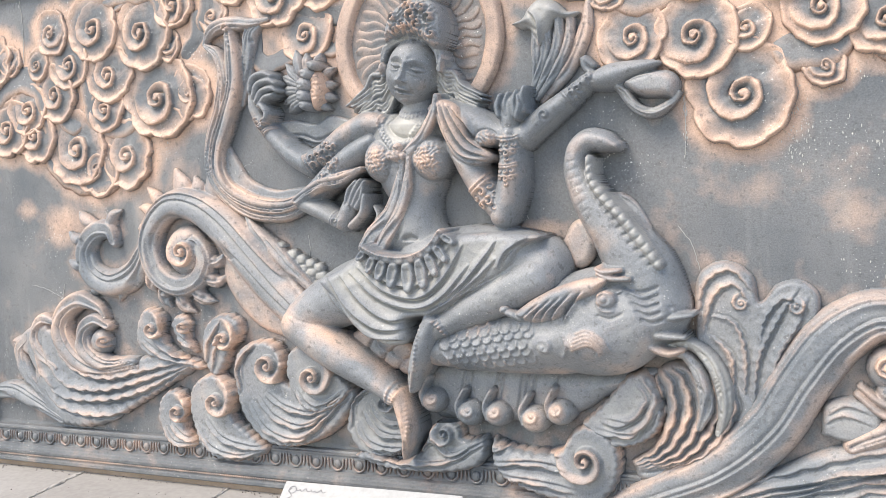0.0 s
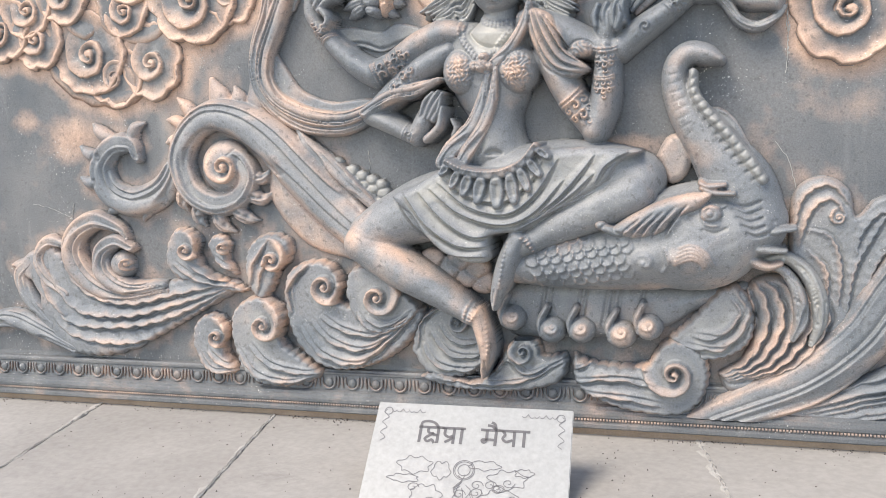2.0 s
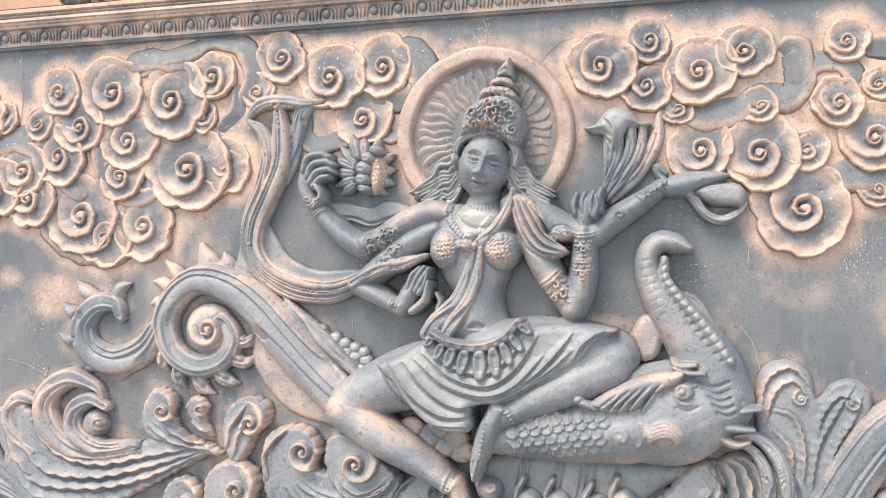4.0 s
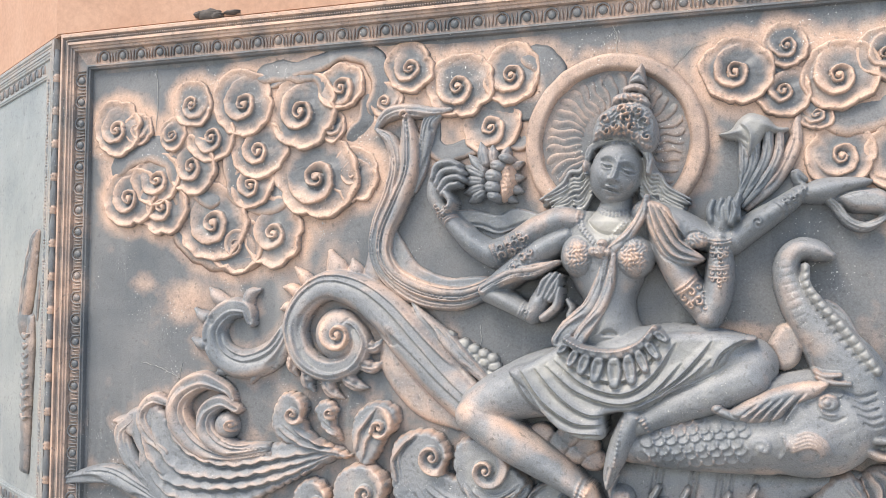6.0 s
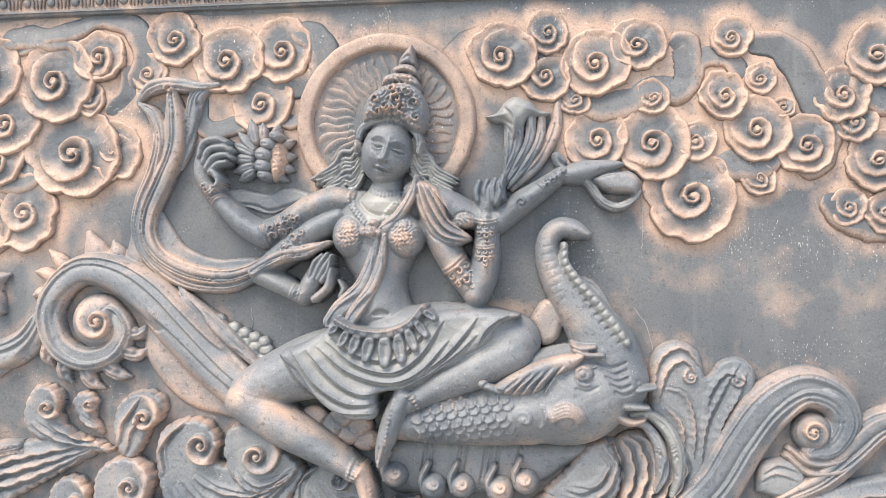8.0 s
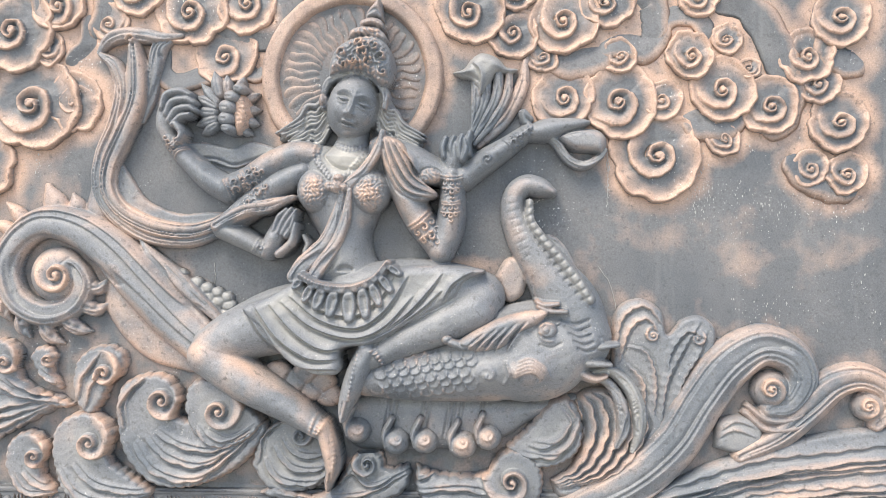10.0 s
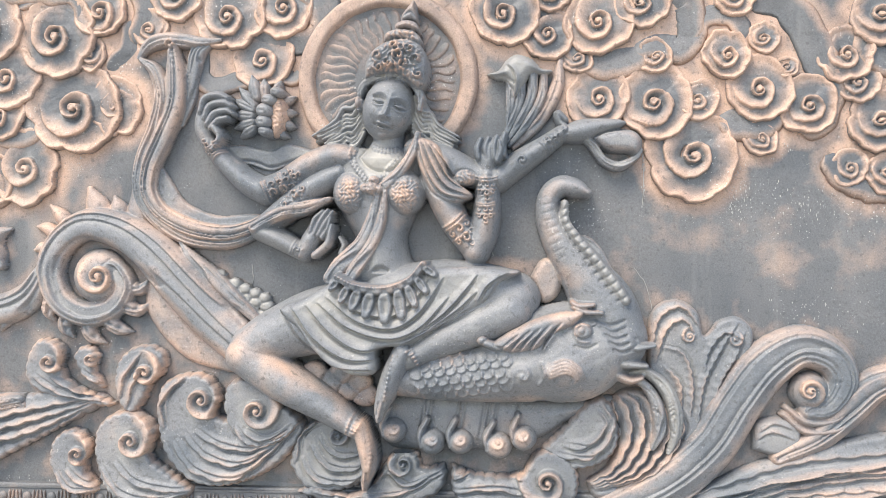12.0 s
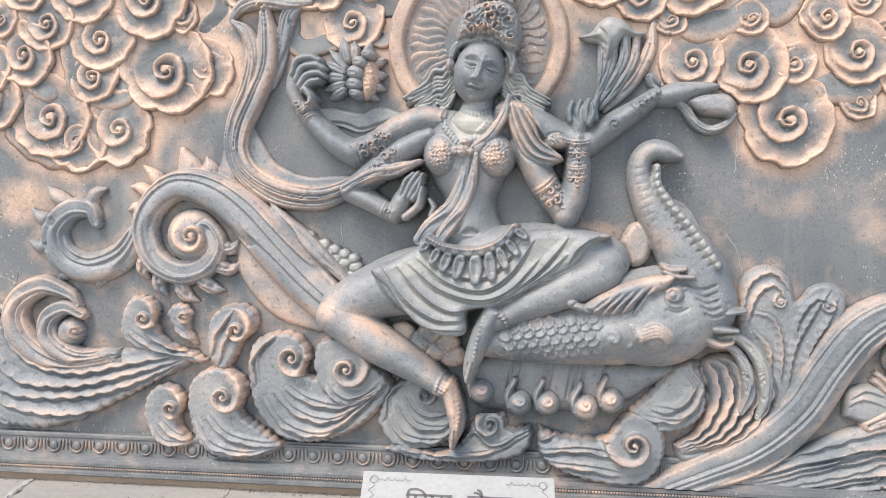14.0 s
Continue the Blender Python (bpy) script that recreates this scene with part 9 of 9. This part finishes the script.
# bare white plaster showing where paint has flaked or run, and fine cracks
def flakes(x, z, w, h, n, seed):
    rng = random.Random(seed)
    vs, fs = [], []
    for k in range(n):
        a, b = x + rng.gauss(0, w), z + rng.gauss(0, h)
        q, t = rng.uniform(0.0008, 0.003), rng.uniform(1, 3.5)
        y = uneven(a, b, 3.1, 0.0025) + uneven(a, b, 9.0, 0.0008) - 0.0035
        c = len(vs)
        m = 6
        for e in range(m):
            g = 2 * math.pi * e / m
            r = q * rng.uniform(0.5, 1.2)
            vs.append((a + r * math.cos(g), y, b + r * t * math.sin(g)))
        fs.append(tuple(range(c, c + m)))
    link("paint_flake", vs, fs, FLAKE, mural, label="bare white flaked patch", smooth=False)["kind"] = "stuff"


for k, (x, z, w, h, n) in enumerate(((2.50, 1.86, 0.035, 0.10, 120), (2.76, 1.78, 0.09, 0.05, 70), (2.82, 1.30, 0.12, 0.05, 70), (2.60, 2.02, 0.12, 0.03, 40), (2.09, 1.95, 0.006, 0.12, 60),
                                     (-0.55, 1.98, 0.008, 0.03, 14), (-0.90, 0.50, 0.25, 0.012, 60), (0.93, 2.86, 0.02, 0.04, 40), (3.2, 1.5, 0.1, 0.2, 40), (-1.35, 1.22, 0.10, 0.08, 40), (1.41, 1.56, 0.012, 0.008, 14))):
    flakes(x, z, w, h, n, k)


def crack(pts, width=0.0013):
    q = smooth_path([(a, b, width) for a, b in pts], 0.012)
    rng = random.Random(len(pts))
    vs, fs = [], []
    for a, b, w in q:
        a, b = a + rng.uniform(-0.003, 0.003), b + rng.uniform(-0.003, 0.003)
        y = uneven(a, b, 3.1, 0.0025) + uneven(a, b, 9.0, 0.0008)
        vs += [(a - w, y - 0.002, b - w * 0.5), (a, y - 0.0045, b), (a + w, y - 0.002, b + w * 0.5)]
    for i in range(len(q) - 1):
        fs += [(3 * i, 3 * i + 1, 3 * i + 4, 3 * i + 3), (3 * i + 1, 3 * i + 2, 3 * i + 5, 3 * i + 4)]
    link("paint_crack", vs, fs, FLAKE, mural, label="thin pale crack")


for pts in ([(0.29, 1.52), (0.295, 1.46), (0.285, 1.41)], [(0.93, 2.92), (0.95, 2.86), (0.945, 2.80), (0.97, 2.76)], [(-1.62, 1.30), (-1.5, 1.27), (-1.38, 1.22), (-1.28, 1.17)],
            [(-1.36, 1.30), (-1.38, 1.22), (-1.42, 1.14)], [(2.09, 2.0), (2.092, 1.9), (2.088, 1.78)], [(-1.56, 2.9), (-1.55, 2.7), (-1.56, 2.55)], [(2.05, 1.5), (2.1, 1.42), (2.13, 1.3)],
            [(1.2, 2.70), (1.28, 2.78), (1.35, 2.80)]):
    crack(pts)

# ---------------------------------------------------------------- information board before the wall
SIGN = Matrix.Translation((0.934, -0.614, 0.529)) @ Matrix.Rotation(radians(5.9), 4, "Z") @ Matrix.Rotation(radians(1.3), 4, "Y") @ Matrix.Rotation(radians(-50), 4, "X")
sign = new("information_sign")
tagged(sign, "white printed information board on a grey steel stand", "sign")
bm = bmesh.new()
box(bm, -0.381, 0.381, 0.0, 0.012, -0.62, 0.0, 0.003)
board = part("board", bm, BOARD, sign, "white board with grey print")
bm = bmesh.new()
for x in (-0.25, 0.25):
    box(bm, x - 0.02, x + 0.02, 0.013, 0.05, -0.60, -0.03, 0.003)
part("rail", bm, STEEL, sign)
sign.matrix_world = SIGN
for x in (-0.25, 0.25):
    p = SIGN @ Vector((x, 0.03, -0.25))
    bm = bmesh.new()
    box(bm, p.x - 0.02, p.x + 0.02, p.y - 0.02, p.y + 0.02, FLOOR, p.z, 0.003)
    leg = part("leg", bm, STEEL, sign)
    leg.matrix_parent_inverse = SIGN.inverted()


def ink(name, strokes, mat, width, parent=board):
    """Flat pen strokes on the board: rows of (x, z) down from its top edge, in metres."""
    vs, fs = [], []
    for pts in strokes:
        if len(pts) > 2:
            q = smooth_path([(a * 1.137, b * 1.137, width) for a, b in pts], 0.006)
        else:
            q = np.array([(a * 1.137, b * 1.137, width) for a, b in pts])
        d = np.gradient(q[:, :2], axis=0)
        d /= np.maximum(np.hypot(d[:, 0], d[:, 1]), 1e-9)[:, None]
        k = len(vs)
        for (a, b, w), (dx, dz) in zip(q, d):
            vs += [(a - dz * w, -0.0016, b + dx * w), (a + dz * w, -0.0016, b - dx * w)]
        fs += [(k + 2 * j, k + 2 * j + 1, k + 2 * j + 3, k + 2 * j + 2) for j in range(len(q) - 1)]
    return link(name, vs, fs, mat, parent, smooth=False)


def letter(x, rows, s=0.047):
    return [[(x + a * s, -0.092 - (1 - b) * s * 1.25) for a, b in row] for row in rows]


# heading, glyph by glyph: a bar on top and strokes below it
KSSI = [[(-0.5, 1), (1.35, 1)], [(-0.35, 1), (-0.35, 0)], [(-0.35, 1), (-0.3, 1.3), (0.1, 1.4), (0.6, 1.3), (0.95, 1.0)], [(0.25, 1), (0.2, 0.75), (0.4, 0.6), (0.65, 0.62), (0.3, 0.45), (0.05, 0.25), (0.25, 0.08), (0.55, 0.2), (0.75, -0.02)],
        [(0.55, 0.55), (0.95, 0.48)], [(0.95, 1), (0.95, 0)]]
PRA = [[(1.2, 1), (2.9, 1)], [(1.45, 1), (1.45, 0.6), (1.75, 0.42), (2.05, 0.5)], [(2.1, 1), (2.1, 0)], [(2.08, 0.42), (1.8, 0.22), (1.5, 0.08)], [(2.65, 1), (2.65, 0)]]
MAI = [[(4.0, 1), (5.5, 1)], [(4.45, 1), (4.45, 0.3), (4.25, 0.2), (4.15, 0.35), (4.4, 0.38), (5.0, 0.38)], [(5.1, 1), (5.1, 0)], [(5.1, 1), (4.8, 1.25), (4.45, 1.3)], [(5.1, 1), (4.95, 1.4), (4.7, 1.5)]]
YAA = [[(5.3, 1), (7.5, 1)], [(5.55, 1), (5.75, 0.75), (5.6, 0.5), (5.85, 0.3), (6.3, 0.42)], [(6.4, 1), (6.4, 0)], [(7.1, 1), (7.1, 0)]]
for g in (KSSI, PRA, MAI, YAA):
    ink("lettering", letter(-0.155, g), INK, 0.0055)
# corner scrolls
for sx in (-1, 1):
    rows = []
    for k in range(6):
        rows.append([(sx * (0.30 - 0.012 * math.sin(3.1 * k)), -0.03 - 0.02 * k), (sx * (0.30 + 0.01 * math.sin(3.1 * k + 1.5)), -0.04 - 0.02 * k), (sx * (0.30 - 0.012 * math.sin(3.1 * k + 3)), -0.05 - 0.02 * k)])
        rows.append([(sx * (0.285 - 0.02 * k), -0.03 - 0.006 * math.sin(2 * k)), (sx * (0.275 - 0.02 * k), -0.038), (sx * (0.265 - 0.02 * k), -0.03 + 0.006 * math.sin(2 * k))])
    rows.append([(sx * (0.295 + 0.014 * math.cos(a)), -0.035 + 0.014 * math.sin(a)) for a in np.linspace(0, 6, 9)])
    ink("corner_ornament", rows, LINE, 0.0014)
# line drawing of clouds and scrolls, plain shapes
rng = random.Random(3)
rows = []
for cx, cz, rx, rz in ((-0.17, -0.235, 0.055, 0.03), (-0.20, -0.285, 0.05, 0.014), (0.14, -0.27, 0.06, 0.032), (0.19, -0.245, 0.03, 0.014), (0.06, -0.225, 0.05, 0.016), (-0.08, -0.25, 0.03, 0.03),
                       (-0.12, -0.34, 0.05, 0.035), (0.12, -0.34, 0.06, 0.03), (-0.2, -0.4, 0.05, 0.03), (0.2, -0.41, 0.06, 0.03), (0.0, -0.43, 0.12, 0.03)):
    rows.append([(cx + rx * (1 + 0.16 * math.sin(5 * a + cx * 40)) * math.cos(a), cz + rz * (1 + 0.2 * math.sin(7 * a)) * math.sin(a)) for a in np.linspace(0, 2 * math.pi, 28)])
for r0 in (0.03, 0.035, 0.02):
    rows.append([(-0.005 + r0 * math.cos(a), -0.245 + r0 * math.sin(a)) for a in np.linspace(0, 2 * math.pi, 20)])
for k in range(26):
    cx, cz = rng.uniform(-0.2, 0.2), rng.uniform(-0.46, -0.28)
    w = rng.choice((-1, 1))
    rows.append([(cx + 0.022 * (1 - t / 12) * math.cos(w * t * 0.8), cz + 0.018 * (1 - t / 12) * math.sin(w * t * 0.8)) for t in range(11)])
for k in range(14):
    a, b = rng.uniform(-0.06, 0.06), rng.uniform(-0.36, -0.26)
    rows.append([(a, b), (a + rng.uniform(-0.02, 0.02), b - 0.02), (a + rng.uniform(-0.04, 0.04), b - 0.05)])
ink("line_drawing", rows, LINE, 0.0014)
